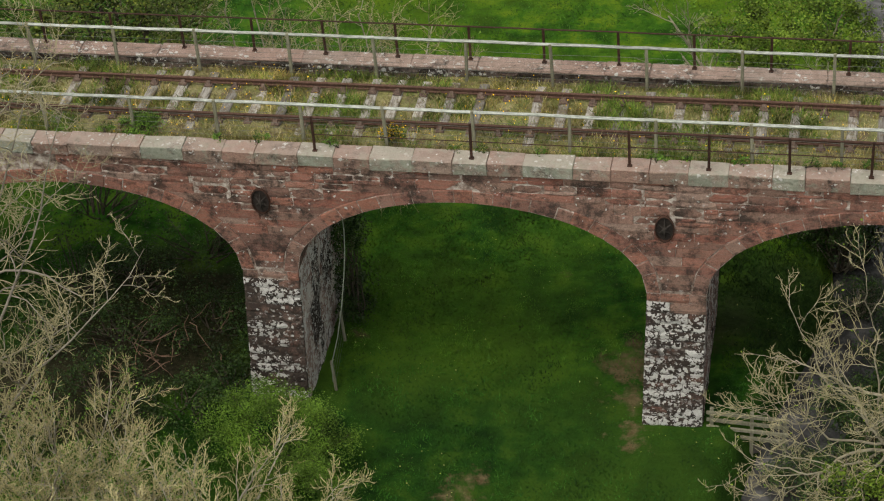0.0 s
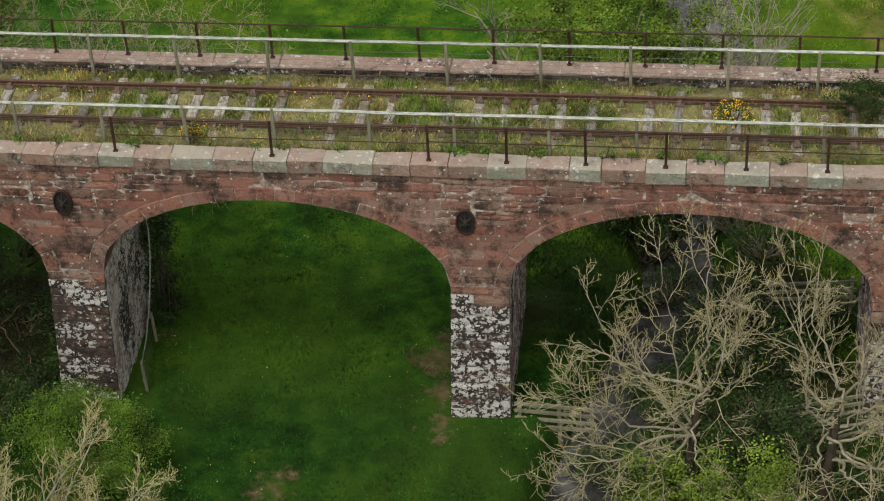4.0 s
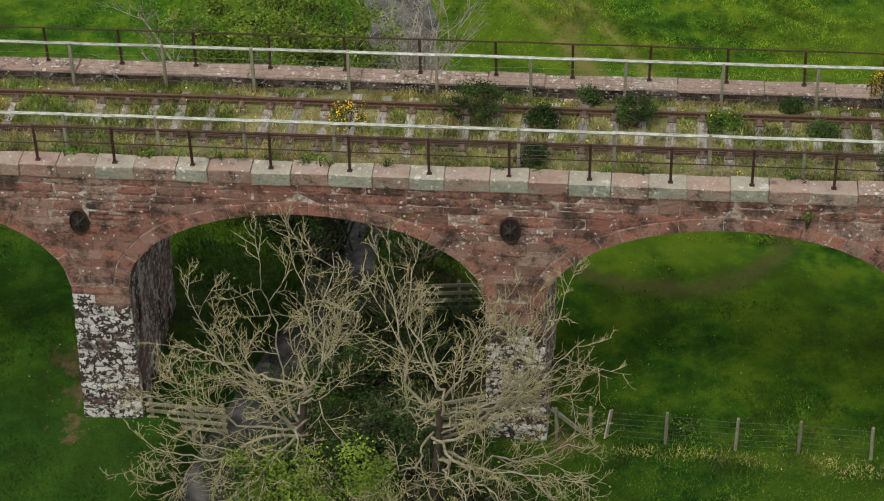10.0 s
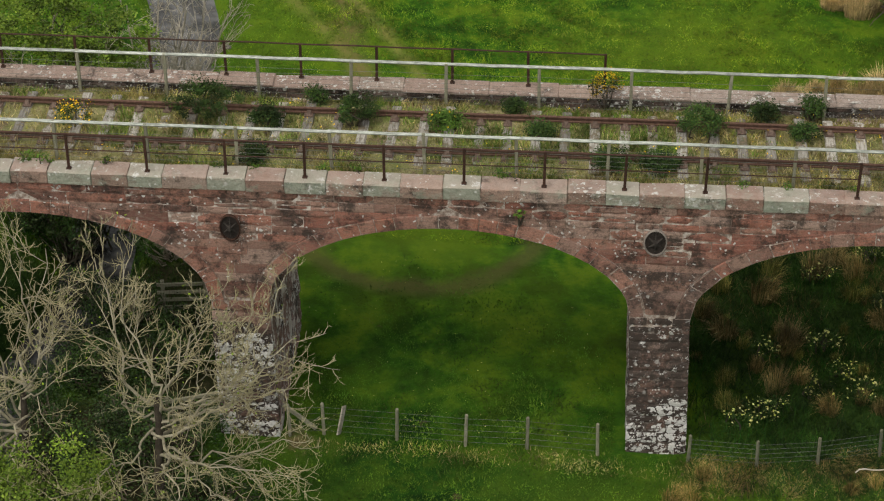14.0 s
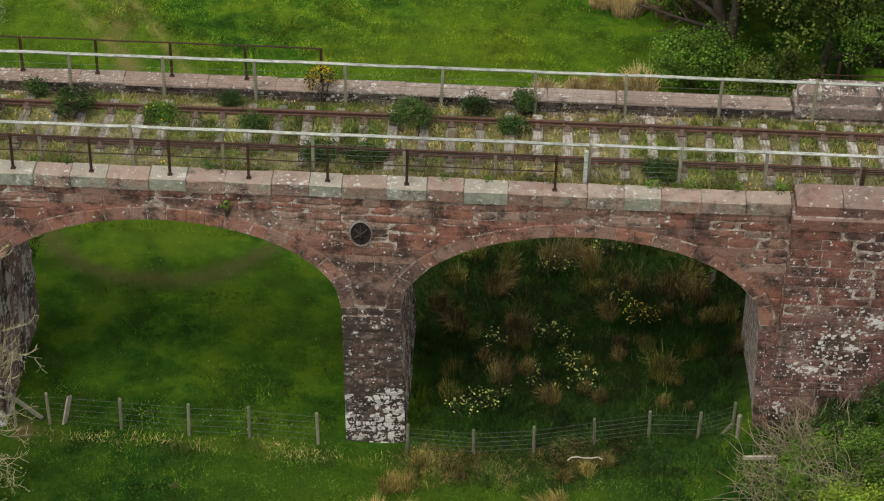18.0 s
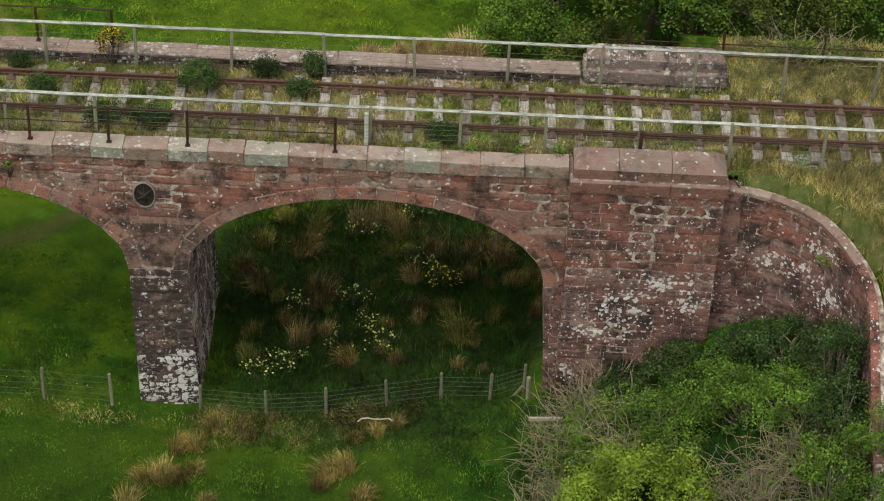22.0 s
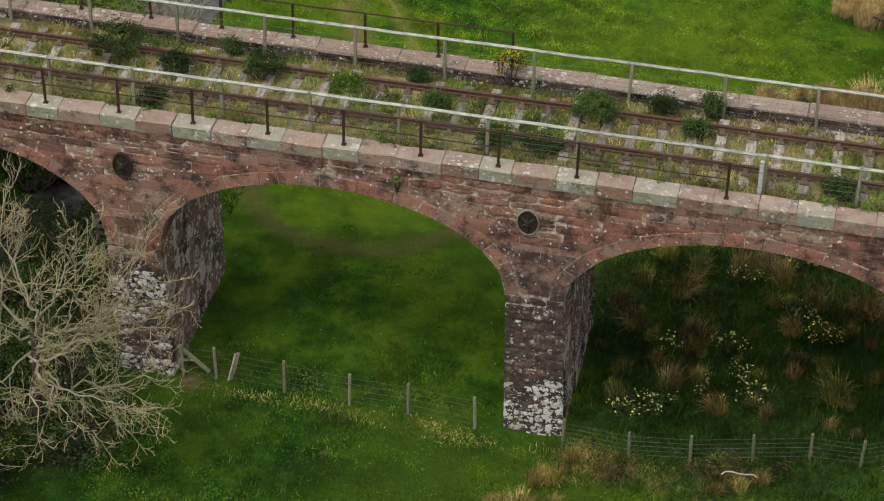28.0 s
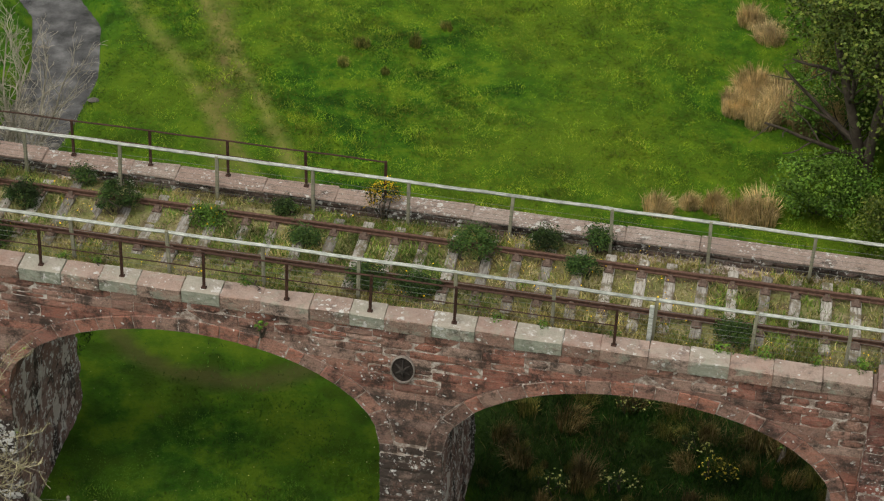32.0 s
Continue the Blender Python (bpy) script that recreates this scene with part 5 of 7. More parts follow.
def grow(seed, stems, orders, bend=0.09, up=0.02, joints=7, tip=0.3):
    """Branch orders from given stems (place, direction, length, radius). orders: (children, length ratio, angle, wiggle, lift) for each."""
    r = np.random.default_rng(seed)
    out = [[]]
    live = []
    for stem in stems:
        if len(stem) == 3:
            pts, rr, l = stem
            out[0].append((pts, rr, 7))
            live.append((pts, rr, l))
            continue
        p, d, l, rad = stem
        pts, rr = shoot(r, np.array(p, float), np.array(d, float), l, rad, rad * tip, joints, bend, up)
        out[0].append((pts, rr, 7))
        live.append((pts, rr, l))
    for o, (kids, ratio, angle, wig, lift) in enumerate(orders):
        nxt, made = [], []
        for pts, rr, l in live:
            n = max(1, int(round(kids * r.uniform(0.75, 1.25))))
            for j in range(n):
                t = 0.16 if o or len(pts) < 14 else 0.24
                t += (1 - t) * (j + r.uniform(0.2, 0.8)) / n
                f = t * (len(pts) - 1)
                i = min(int(f), len(pts) - 2)
                p = pts[i] + (pts[i + 1] - pts[i]) * (f - i)
                ax = pts[i + 1] - pts[i]
                ax = ax / (np.linalg.norm(ax) + 1e-9)
                side = np.cross(ax, r.normal(0, 1, 3))
                side /= np.linalg.norm(side) + 1e-9
                a = radians(angle * r.uniform(0.75, 1.2))
                d = ax * math.cos(a) + side * math.sin(a)
                ll = l * ratio * r.uniform(0.65, 1.25) * (1.15 - 0.52 * t)
                r0 = max(0.0085 if o < 2 else 0.0065, rr[i] * 0.55)
                q, qr = shoot(r, p, d, ll, r0, max(0.0045, r0 * 0.4), 6 if o < 1 else 4, wig, lift)
                made.append((q, qr, 5 if o == 0 else (4 if o == 1 else 3)))
                nxt.append((q, qr, ll))
        out.append(made)
        live = nxt
    return out


def bare_tree(name, at, seed, stems, orders, mats, label, category, leaves=None, **habit):
    """A leafless or barely leafing tree: each limb is a part, with its spray of twigs under it."""
    th = empty_thing(name, at, label, category)
    tips = []
    for k, stem in enumerate(stems):
        o = grow(seed * 31 + k, [stem], orders, **habit)
        limb = put("limb", tubes_mesh("limb", o[0], mats[0]), th)
        for branch in o[1]:
            put("branch", tubes_mesh("branch", [branch], mats[0]), limb)
        tagged(put("spray", tubes_mesh("spray", sum(o[2:], []), mats[1]), limb), kind="stuff")
        tips += [p[-1] for p, _, _ in o[-1]]
    if leaves:
        n, size, mat = leaves
        tips = np.array(tips)
        c = tips[npr.integers(0, len(tips), n)] + npr.normal(0, 0.1, (n, 3))
        tagged(put("foliage", leaf_mesh("foliage", c, size, mat), th), kind="stuff")
    return th


def leaf_points(r, centre, radii, clumps, n, spread, hollow=0.55, tall=False):
    """Leaves gathered in clumps over an uneven rounded outline."""
    u = r.normal(0, 1, (clumps, 3))
    u[:, 2] = u[:, 2] * 1.4 if tall else np.abs(u[:, 2]) * 1.1 - 0.35
    u /= np.linalg.norm(u, axis=1)[:, None]
    k = (hollow + (1.08 - hollow) * r.random(clumps) ** 0.6) * r.uniform(0.8, 1.15, clumps)
    cc = np.array(centre) + u * k[:, None] * np.array(radii)
    size = spread * r.uniform(0.5, 1.4, clumps)
    pick = r.integers(0, clumps, n)
    return cc[pick] + np.clip(r.normal(0, 1, (n, 3)), -1.7, 1.7) * size[pick][:, None] * (1, 1, 0.7), cc


def bush(name, at, radii, seed, leafs, mat, label, category="bush", stem_mat=None, clumps=60, spread=0.22, leaf=0.07, stems=12, top=None, group="", tall=False):
    """A leafy shrub: stems and foliage as parts."""
    r = np.random.default_rng(seed)
    th = empty_thing(name, at, label, category, group)
    h = radii[2]
    pts, cc = leaf_points(r, (0, 0, h * 0.85), radii, clumps, leafs, spread, tall=tall)
    pts[:, 2] = np.maximum(pts[:, 2], 0.02)
    paths = []
    for c in cc[r.integers(0, clumps, stems)]:
        a = np.array([r.normal(0, 0.12) * radii[0], r.normal(0, 0.12) * radii[1], -0.25])
        m = (a + c) / 2 + r.normal(0, 0.12, 3)
        paths.append(([a, m, c], [0.035, 0.022, 0.008], 4))
    tagged(put("underwood", tubes_mesh("underwood", paths, stem_mat or M_TRUNK), th), kind="stuff")
    tagged(put("foliage", leaf_mesh("foliage", pts, leaf, mat), th), kind="stuff")
    if top:
        n, tm, ts = top
        q = cc[r.integers(0, clumps, n)] + r.normal(0, spread * 0.8, (n, 3)) + (0, -0.05, spread * 0.7)
        tagged(put("blossom", leaf_mesh("blossom", q, ts, tm), th), kind="stuff")
    return th


def leafy_tree(name, at, height_m, crown, radii, seed, leafs, mat, label, clumps=110, spread=0.4, leaf=0.11, trunk=0.18, stems=3):
    r = np.random.default_rng(seed)
    th = empty_thing(name, at, label, "tree")
    st = [((r.normal(0, 0.15), r.normal(0, 0.15), -0.4), (r.normal(0, 0.16), r.normal(0, 0.16), 1), height_m * 0.8, trunk * r.uniform(0.7, 1.1)) for _ in range(stems)]
    o = grow(seed, st, [(9, 0.42, 55, 0.12, 0.03), (5, 0.45, 45, 0.14, 0.02)])
    put("trunk", tubes_mesh("trunk", o[0], M_TRUNK), th)
    tagged(put("branchwork", tubes_mesh("branchwork", o[1] + o[2], M_TRUNK), th), kind="stuff")
    pts, _ = leaf_points(r, (0, 0, crown), radii, clumps, leafs, spread, 0.35)
    tagged(put("crown", leaf_mesh("crown", pts, leaf, mat), th), kind="stuff")
    return th


# ---- grass ----
def meadow(name, x0, x1, y0, y1, n, hgt, wid, mat, label, keep=None, dens=0.5, lean=1.3):
    x, y = npr.uniform(x0, x1, n), npr.uniform(y0, y1, n)
    ok = npr.random(n) < dens + (1 - dens) * drift(x, y, 1.9)
    z = heights(x, y)
    ok &= z > -1.32
    ok &= ~((y > -0.1) & (y < 4.6) & (np.abs((x - PIERS[0] + PIER_W / 2 + 0.2) % PERIOD) < PIER_W + 0.4))
    for sx, sy, sr in SOIL:
        ok &= (np.hypot(x - sx, (y - sy) * 0.7) + npr.normal(0, 0.15, n)) > sr
    for sx, sy, sr in LITTER:
        ok &= (np.hypot(x - sx, y - sy) + npr.normal(0, 0.5, n)) > sr * 0.85
    if keep is not None:
        ok &= keep(x, y)
    x, y, z = x[ok], y[ok], z[ok]
    tall = 0.55 + 0.9 * drift(x, y, 3.3, 1.0) * drift(x, y, 0.9, 4.0) * 1.6
    ob = put(name, blades(name, x, y, z - 0.01, hgt * tall, wid, lean, mat))
    return tagged(ob, label, "grass", kind="stuff")


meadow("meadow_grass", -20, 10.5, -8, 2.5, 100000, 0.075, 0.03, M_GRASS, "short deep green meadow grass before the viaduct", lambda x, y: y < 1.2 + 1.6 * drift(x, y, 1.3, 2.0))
meadow("meadow_grass", 10, 30, -8, 2.5, 120000, 0.075, 0.032, M_GRASSF, "fresh green meadow grass before the wire fence", lambda x, y: ((x < 21.2 + npr.normal(0, 0.6, len(x))) | (y < -0.7 + npr.normal(0, 0.35, len(x)))) & (y < 1.2 + 1.6 * drift(x, y, 1.3, 2.0)))
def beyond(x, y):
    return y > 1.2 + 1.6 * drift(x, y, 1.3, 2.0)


def off_ruts(x, y):
    return (y < 12) | (npr.random(len(x)) < np.min([np.clip(np.abs(x - a - sl * y) / (2.4 * w) + 0.38, 0, 1) for a, sl, _, w in RUTS], axis=0))


meadow("shaded_meadow_grass", -9.5, 0.6, 0.5, 9.0, 38000, 0.075, 0.034, M_GRASSM, "short green grass beneath the arches, toned lighter against shade", beyond)
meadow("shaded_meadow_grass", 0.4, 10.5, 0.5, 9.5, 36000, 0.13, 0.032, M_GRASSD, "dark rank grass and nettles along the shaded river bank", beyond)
meadow("shaded_meadow_grass", 10, 21.4, 0.5, 9.0, 50000, 0.06, 0.034, M_GRASSM, "short green grass beneath an arch, toned lighter against shade", lambda x, y: beyond(x, y) & (npr.random(len(x)) < 1.2 - y / 6.5) & (npr.random(len(x)) < 0.25 + np.abs(np.hypot(x - TURN[0], y - TURN[1]) - TURN[2]) * 1.6))
meadow("far_meadow_grass", -20, 7.0, 8.5, 31, 150000, 0.07, 0.034, M_GRASSL, "deep green pasture grass behind the viaduct", lean=2.0)
meadow("far_meadow_grass", 6.5, 31, 8.5, 31, 230000, 0.07, 0.032, M_GRASSY, "lush yellow-green pasture grass behind the viaduct", off_ruts, lean=2.2)
meadow("yellow_pasture_grass", 9, 31, 8.5, 31, 190000, 0.07, 0.02, M_LIME, "yellowish tufts through the lush pasture", lambda x, y: off_ruts(x, y) & (npr.random(len(x)) < np.clip(drift(x, y, 1.15, 3.1) * drift(x, y, 0.37, 0.6) * 5.0 - 0.85, 0, 1)), lean=1.6)
meadow("rough_grass", 20.9, 31, -2.2, 12, 70000, 0.22, 0.026, M_GRASSD, "rank grass among rushes beneath the end arch, toned dark for shade", lambda x, y: (npr.random(len(x)) < (x - 20.9) / 1.4) & (npr.random(len(x)) < (y + 1.9) / 1.3))
meadow("bank_grass", 30, 42, -10, 0, 30000, 0.2, 0.03, M_GRASS, "rank green grass on the railway bank", lambda x, y: heights(x, y) < 6.6)

# trackside grass, thinner on the sleepers
n = 190000
x, y = npr.uniform(-26, 34.5, n), npr.uniform(0.47, 3.93, n)
frac = np.abs(((x + 4.83) / 0.693 + 0.5) % 1 - 0.5) * 0.693
onsl = (frac < 0.13) & (np.abs(y - TRACK_Y) < 0.68)
dens = drift(x, y * 1.4, 2.3, 2.0) * 0.75 + 0.45 * ((np.abs(y - TRACK_Y) > 0.95)) * drift(x, y, 1.1)
ok = npr.random(n) < np.where(onsl, 0.45 * np.clip(drift(x, y, 1.7, 6.0) * 2.4 - 1.2, 0, 1), dens)
ok &= np.abs(np.abs(y - TRACK_Y) - GAUGE / 2) > 0.07
x, y = x[ok], y[ok]
tagged(put("trackside_grass", blades("trackside_grass", x, y, 7.25 - 0.13 * np.clip((y - 3.25) * 2, 0, 1), (0.12 + 0.24 * drift(x, y, 1.7, 3) ** 1.5) * np.where(x > 11, 0.62, 0.78), 0.024, 1.1, M_DECK)), "thin yellow-green grass growing through the ballast", "grass", kind="stuff")
n = 130000
x, y = npr.uniform(-26, 34.5, n), npr.uniform(0.47, 3.96, n)
clump = drift(x, y * 1.2, 2.9, 5.0) * drift(x, y, 0.7, 1.0) * 2.0
frac = np.abs(((x + 4.83) / 0.693 + 0.5) % 1 - 0.5) * 0.693
ok = (npr.random(n) < (clump - 0.42) * 2.2 * np.where((frac < 0.13) & (np.abs(y - TRACK_Y) < 0.66), 0.45, 1.0)) & (np.abs(np.abs(y - TRACK_Y) - GAUGE / 2) > 0.06)
x, y = x[ok], y[ok]
tagged(put("trackside_tufts", blades("trackside_tufts", x, y, 7.26 - 0.13 * np.clip((y - 3.25) * 2, 0, 1), (0.13 + 0.16 * drift(x, y, 2.0, 1)) * np.where(x > 11, 0.7, 1.0), 0.028, 1.2, M_MOSS)), "green tufts of weeds and moss between the sleepers", "weeds", kind="stuff")
n = 150000
x, y = npr.uniform(33.9, 44, n), npr.uniform(-3.5, 7.0, n)
z = heights(x, y)
ok = (z > 3.2) & (np.hypot(x - 33.85, y + 3.2) > 3.45) & (npr.random(n) < 0.35 + 0.65 * drift(x, y, 1.6)) & (np.hypot(x - 35.9, y - 1.1) > 0.45)
tagged(put("bank_top_grass", blades("bank_top_grass", x[ok], y[ok], z[ok] - 0.01, 0.1 + 0.15 * drift(x[ok], y[ok], 1.9, 2), 0.018, 1.1, M_DECK)), "dry yellow-green grass on top of the railway bank", "grass", kind="stuff")


def dots(name, x, y, z, size, mat, label, category):
    tagged(put(name, leaf_mesh(name, np.stack([x, y, z], 1), size, mat, 1.2, 0.1)), label, category, kind="stuff")


n = 1900
x, y = npr.uniform(-22, 34, n), npr.uniform(0.55, 3.9, n)
ok = (drift(x, y, 0.9, 2.4) > 0.46) & (npr.random(n) < np.where(x < 8, 1.0, 0.5))
dots("dandelions", x[ok], y[ok], npr.uniform(7.36, 7.48, ok.sum()), 0.042, M_YELLOW, "small yellow dandelions scattered along the track", "flowers")
n = 1700
x, y = npr.uniform(-18, 20, n), npr.uniform(-7, 8, n)
z = heights(x, y)
ok = (z > -1.2) & (drift(x, y, 0.8, 0.4) > 0.42)
dots("daisies", x[ok], y[ok], z[ok] + 0.08, 0.034, M_CREAM, "tiny pale daisies dotted through the short grass", "flowers")


# ---- rushes and tussocks ----
def tussock_mesh(seed, n, h, w, spread, mat, comb=0.35):
    """A tuft of bent blades, upright in the middle, falling outwards and combed one way by the wind."""
    r = np.random.default_rng(seed)
    a, k = r.uniform(0, 2 * math.pi, n), r.random(n) ** 0.5
    bx, by = np.cos(a) * k * w * 0.38, np.sin(a) * k * w * 0.38
    hh = h * (1.12 - 0.45 * k) * r.uniform(0.6, 1.15, n)
    out = spread * (0.1 + k) * r.uniform(0.3, 1.2, n)
    ox, oy = np.cos(a) * out + comb * h * r.uniform(0.3, 1.0, n), np.sin(a) * out
    t = r.uniform(0, 2 * math.pi, n)
    s = np.stack([np.cos(t), np.sin(t), 0 * t], 1) * r.uniform(0.006, 0.012, n)[:, None]
    p0 = np.stack([bx, by, 0 * bx], 1)
    p1 = np.stack([bx + ox * 0.4, by + oy * 0.4, hh * 0.72], 1)
    p2 = np.stack([bx + ox * 1.1, by + oy * 1.1, hh * r.uniform(0.72, 1.15, n)], 1)
    v = np.concatenate([np.stack([p0 - s, p0 + s, p1 + s * 0.8, p1 - s * 0.8], 1), np.stack([p1 - s * 0.8, p1 + s * 0.8, p2 + s * 0.2, p2 - s * 0.2], 1)], 1).reshape(-1, 3)
    return fast_mesh("blades", v, np.arange(len(v)), 4, mat)


def tussocks(name, label, meshes, places, group):
    for px, py, sc in places:
        th = empty_thing(name, (px, py, float(heights(np.array([px]), np.array([py]))[0]) - 0.03), label, "tussock", group)
        tuft = put("tuft", rng.choice(meshes), th, Matrix.Rotation(rng.uniform(0, 6.28), 4, "Z") @ Matrix.Diagonal((sc * rng.uniform(0.8, 1.3), sc * rng.uniform(0.8, 1.2), sc * rng.uniform(0.8, 1.15), 1)))
        tagged(tuft, kind="stuff")


BROWN = [tussock_mesh(s, 300, 1.05, 0.95, 0.42, m, 0.3) for s, m in ((1, M_RUSHB), (2, M_RUSH), (3, M_RUSHB))]
TAN = [tussock_mesh(s, 620, 1.05, 1.35, 0.3, M_STRAWF, 0.15) for s in (7, 8)]
RUSHES = [tussock_mesh(s, 240, 0.95, 0.95, 0.2, m, 0.2) for s, m in ((4, M_RUSH), (5, M_RUSHB), (6, M_RUSH), (9, M_RUSHB))]
rr = random.Random(8)
TUFTS = [tussock_mesh(s, 300, 0.95, 0.95, 0.4, M_STRAW, 0.28) for s in (11, 12, 13)]
MATS = [tussock_mesh(s, 420, 0.24, 1.5, 0.5, M_RUSHB, 1.6) for s in (14, 15)]
pl = [(20.93, -1.76, 0.7), (21.35, -1.6, 0.65), (20.3, -2.84, 0.6), (20.73, -2.8, 0.7), (21.15, -2.77, 0.6), (21.46, -2.49, 0.5), (24.86, -2.58, 0.75), (25.2, -2.43, 0.65), (24.55, -2.98, 0.5), (20.02, -3.85, 0.65), (21.86, -3.58, 0.5), (25.62, -3.45, 0.55), (25.89, -1.09, 0.42), (25.29, -1.27, 0.42), (26.32, -0.79, 0.45), (21.7, -0.75, 0.5)]
tussocks("grass_tussock", "upright tuft of greenish straw-coloured grass", TUFTS, pl, "grass tussocks before the fence")
pl = [(22.41, -0.85, 0.6), (22.84, -0.68, 0.65), (23.36, -0.57, 0.55), (22.07, -1.01, 0.6), (21.64, -0.39, 0.5), (24.87, -0.45, 0.6), (25.39, -0.2, 0.65), (25.92, -0.22, 0.6), (26.71, 0.05, 0.45), (23.88, -1.39, 0.45)]
tussocks("straw_tussock", "flattened mat of bleached brown grass by the fence", MATS, pl, "straw tussocks by the fence")
pl = [(23.7, 7.43), (24.87, 7.51), (25.5, 8.27), (25.99, 7.59), (25.85, 6.54), (28.71, 7.26), (28.3, 6.7), (26.5, 5.24), (23.43, 6.37), (22.37, 4.79), (24.04, 4.42), (23.62, 2.49), (24.95, 1.66), (27.83, 2.62), (22.82, 7.9), (27.01, 6.62), (21.8, 5.58), (29.1, 7.9), (28.9, 6.3)]
tussocks("rush_clump", "large clump of withered brown rushes", BROWN, [(px, py, rr.uniform(0.6, 0.9)) for px, py in pl], "rushes behind the end arch")
pl = [(21.6 + 8.6 * rr.random() ** 0.9, 12.0 - 10.8 * rr.random() ** 1.5, rr.choice((0.3, 0.35, 0.4, 0.5, 0.6))) for _ in range(120)]
tussocks("rush_clump", "brown-green clump of rushes in rank grass", RUSHES, pl, "rushes behind the end arch")
pl = [(27.1 + rr.gauss(0, 0.5), 23.5 + rr.gauss(0, 0.6), rr.uniform(0.5, 0.95)) for _ in range(8)] + [(28.4 + rr.gauss(0, 0.6), 22.7 + rr.gauss(0, 0.6), rr.uniform(0.6, 1.1)) for _ in range(7)]
pl += [(24.6, 17.0, 0.65), (25.5, 17.5, 0.55), (26.2, 17.6, 0.7), (26.9, 17.1, 0.82), (27.6, 17.3, 0.9), (26.5, 28.4, 0.8), (27.2, 27.5, 0.8), (28.8, 25.8, 0.9)]
tussocks("straw_tussock", "tall pale straw tussock at the meadow edge", TAN, pl, "straw tussocks at the meadow edge")
pl = [(14.3, 24.0, 0.55), (15.9, 24.5, 0.6), (16.7, 25.9, 0.5), (13.9, 22.7, 0.4), (15.3, 22.6, 0.4)]
tussocks("rush_clump", "small rush clump in open pasture", RUSHES[:1], pl, "rush clumps in the pasture")
meadow("fence_grass", 11.4, 21.4, -1.3, -0.1, 15000, 0.13, 0.014, M_DECK, "pale rough grass along the foot of the wire fence", lambda x, y: npr.random(len(x)) < np.clip(1.2 - np.abs(y + 0.25 + 0.055 * (x - 12.9)) * 2.6, 0, 1) * drift(x, y, 2.1, 1.0))
meadow("fence_grass", 21.3, 28.6, -2.4, -0.1, 12000, 0.17, 0.012, M_STRAW, "bleached rough grass along the foot of the wire fence", lambda x, y: npr.random(len(x)) < np.clip(1.15 - np.abs(y + 0.95) * 1.3, 0, 1) * np.clip(drift(x, y, 1.5, 2.6) * 2.6 - 0.85, 0, 1))
meadow("tall_rank_grass", 21.4, 30.4, 0.4, 11.5, 26000, 0.34, 0.02, M_GRASS, "tall rank green grass beneath the end arch", lambda x, y: npr.random(len(x)) < np.clip(drift(x, y, 1.6, 0.7) * 2.4 - 0.75, 0, 1), lean=0.7)
meadow("dead_rank_grass", 21.4, 30.4, 1.0, 13.0, 18000, 0.42, 0.014, M_RUSHB, "withered brown grass through the rushes", lambda x, y: npr.random(len(x)) < np.clip(drift(x, y, 1.9, 3.7) * 2.8 - 1.25, 0, 1) * np.clip((y + 2) / 9, 0.15, 1), lean=0.8)
for fx, fy, m in ((27.32, 5.13, M_LEMON), (23.3, 3.88, M_CREAM), (25.4, 3.1, M_CREAM), (26.64, 6.09, M_CREAM), (25.09, 7.36, M_CREAM), (25.77, 2.15, M_CREAM), (24.6, 2.4, M_CREAM), (23.17, 1.46, M_CREAM), (23.7, 1.5, M_CREAM), (22.65, 1.1, M_CREAM), (25.07, 4.24, M_CREAM), (26.57, 8.44, M_CREAM)):
    bush("wild_flower", (fx, fy, float(heights(np.array([fx]), np.array([fy]))[0])), (0.42, 0.34, 0.3), int(fx * 10), 300, M_GORSE, "low flowering plant with pale blooms among rushes" if m is M_CREAM else "low plant covered in yellow blooms", "wild flower", clumps=14, spread=0.1, leaf=0.06, stems=5, top=(42 if m is M_CREAM else 90, m, 0.075 if m is M_CREAM else 0.065), group="flowering plants under the end arch")

# ---- gorse and small shrubs on the track ----
DECK_Z = 7.24
for k, (gx, gy, gr, gh) in enumerate([(9.3, 2.95, 0.75, 0.42), (10.8, 2.5, 0.38, 0.3), (10.7, 0.95, 0.3, 0.3), (13.0, 2.8, 0.45, 0.4), (15.15, 2.65, 0.36, 0.25), (16.75, 3.45, 0.25, 0.25), (17.4, 2.5, 0.3, 0.22), (21.25, 2.9, 0.48, 0.4), (19.1, 1.25, 0.4, 0.28), (20.3, 1.3, 0.42, 0.25), (22.8, 3.55, 0.3, 0.25), (23.7, 2.8, 0.3, 0.22), (23.9, 3.8, 0.24, 0.32), (27.2, 1.15, 0.4, 0.25), (-13.0, 0.85, 0.5, 0.25), (11.9, 3.7, 0.2, 0.2)]):
    bush("gorse_bush", (gx, gy, DECK_Z), (gr, gr * 0.8, gh), 200 + k, int(6200 * gr), M_GORSE if k not in (4, 14) else M_LEAF, "dark green gorse seedling growing between the rails", "gorse", clumps=30, spread=0.1, leaf=0.048, stems=6, top=(30, M_YELLOW, 0.05) if k == 4 else None, group="gorse on the track")
for gx, gy, gr, gh in ((6.2, 2.15, 0.42, 0.4), (18.95, 4.0, 0.36, 0.5), (-6.7, 1.0, 0.2, 0.22)):
    bush("flowering_gorse", (gx, gy, DECK_Z), (gr, gr * 0.8, gh), int(gx * 7) + 90, int(1500 * gr), M_GORSE, "gorse bush in full yellow flower beside the track", "gorse", clumps=26, spread=0.09, leaf=0.05, stems=6, top=(230 if gx < 10 else 420, M_YELLOW, 0.044), group="flowering gorse")

# ---- the bare ash by the river ----
r = random.Random(23)
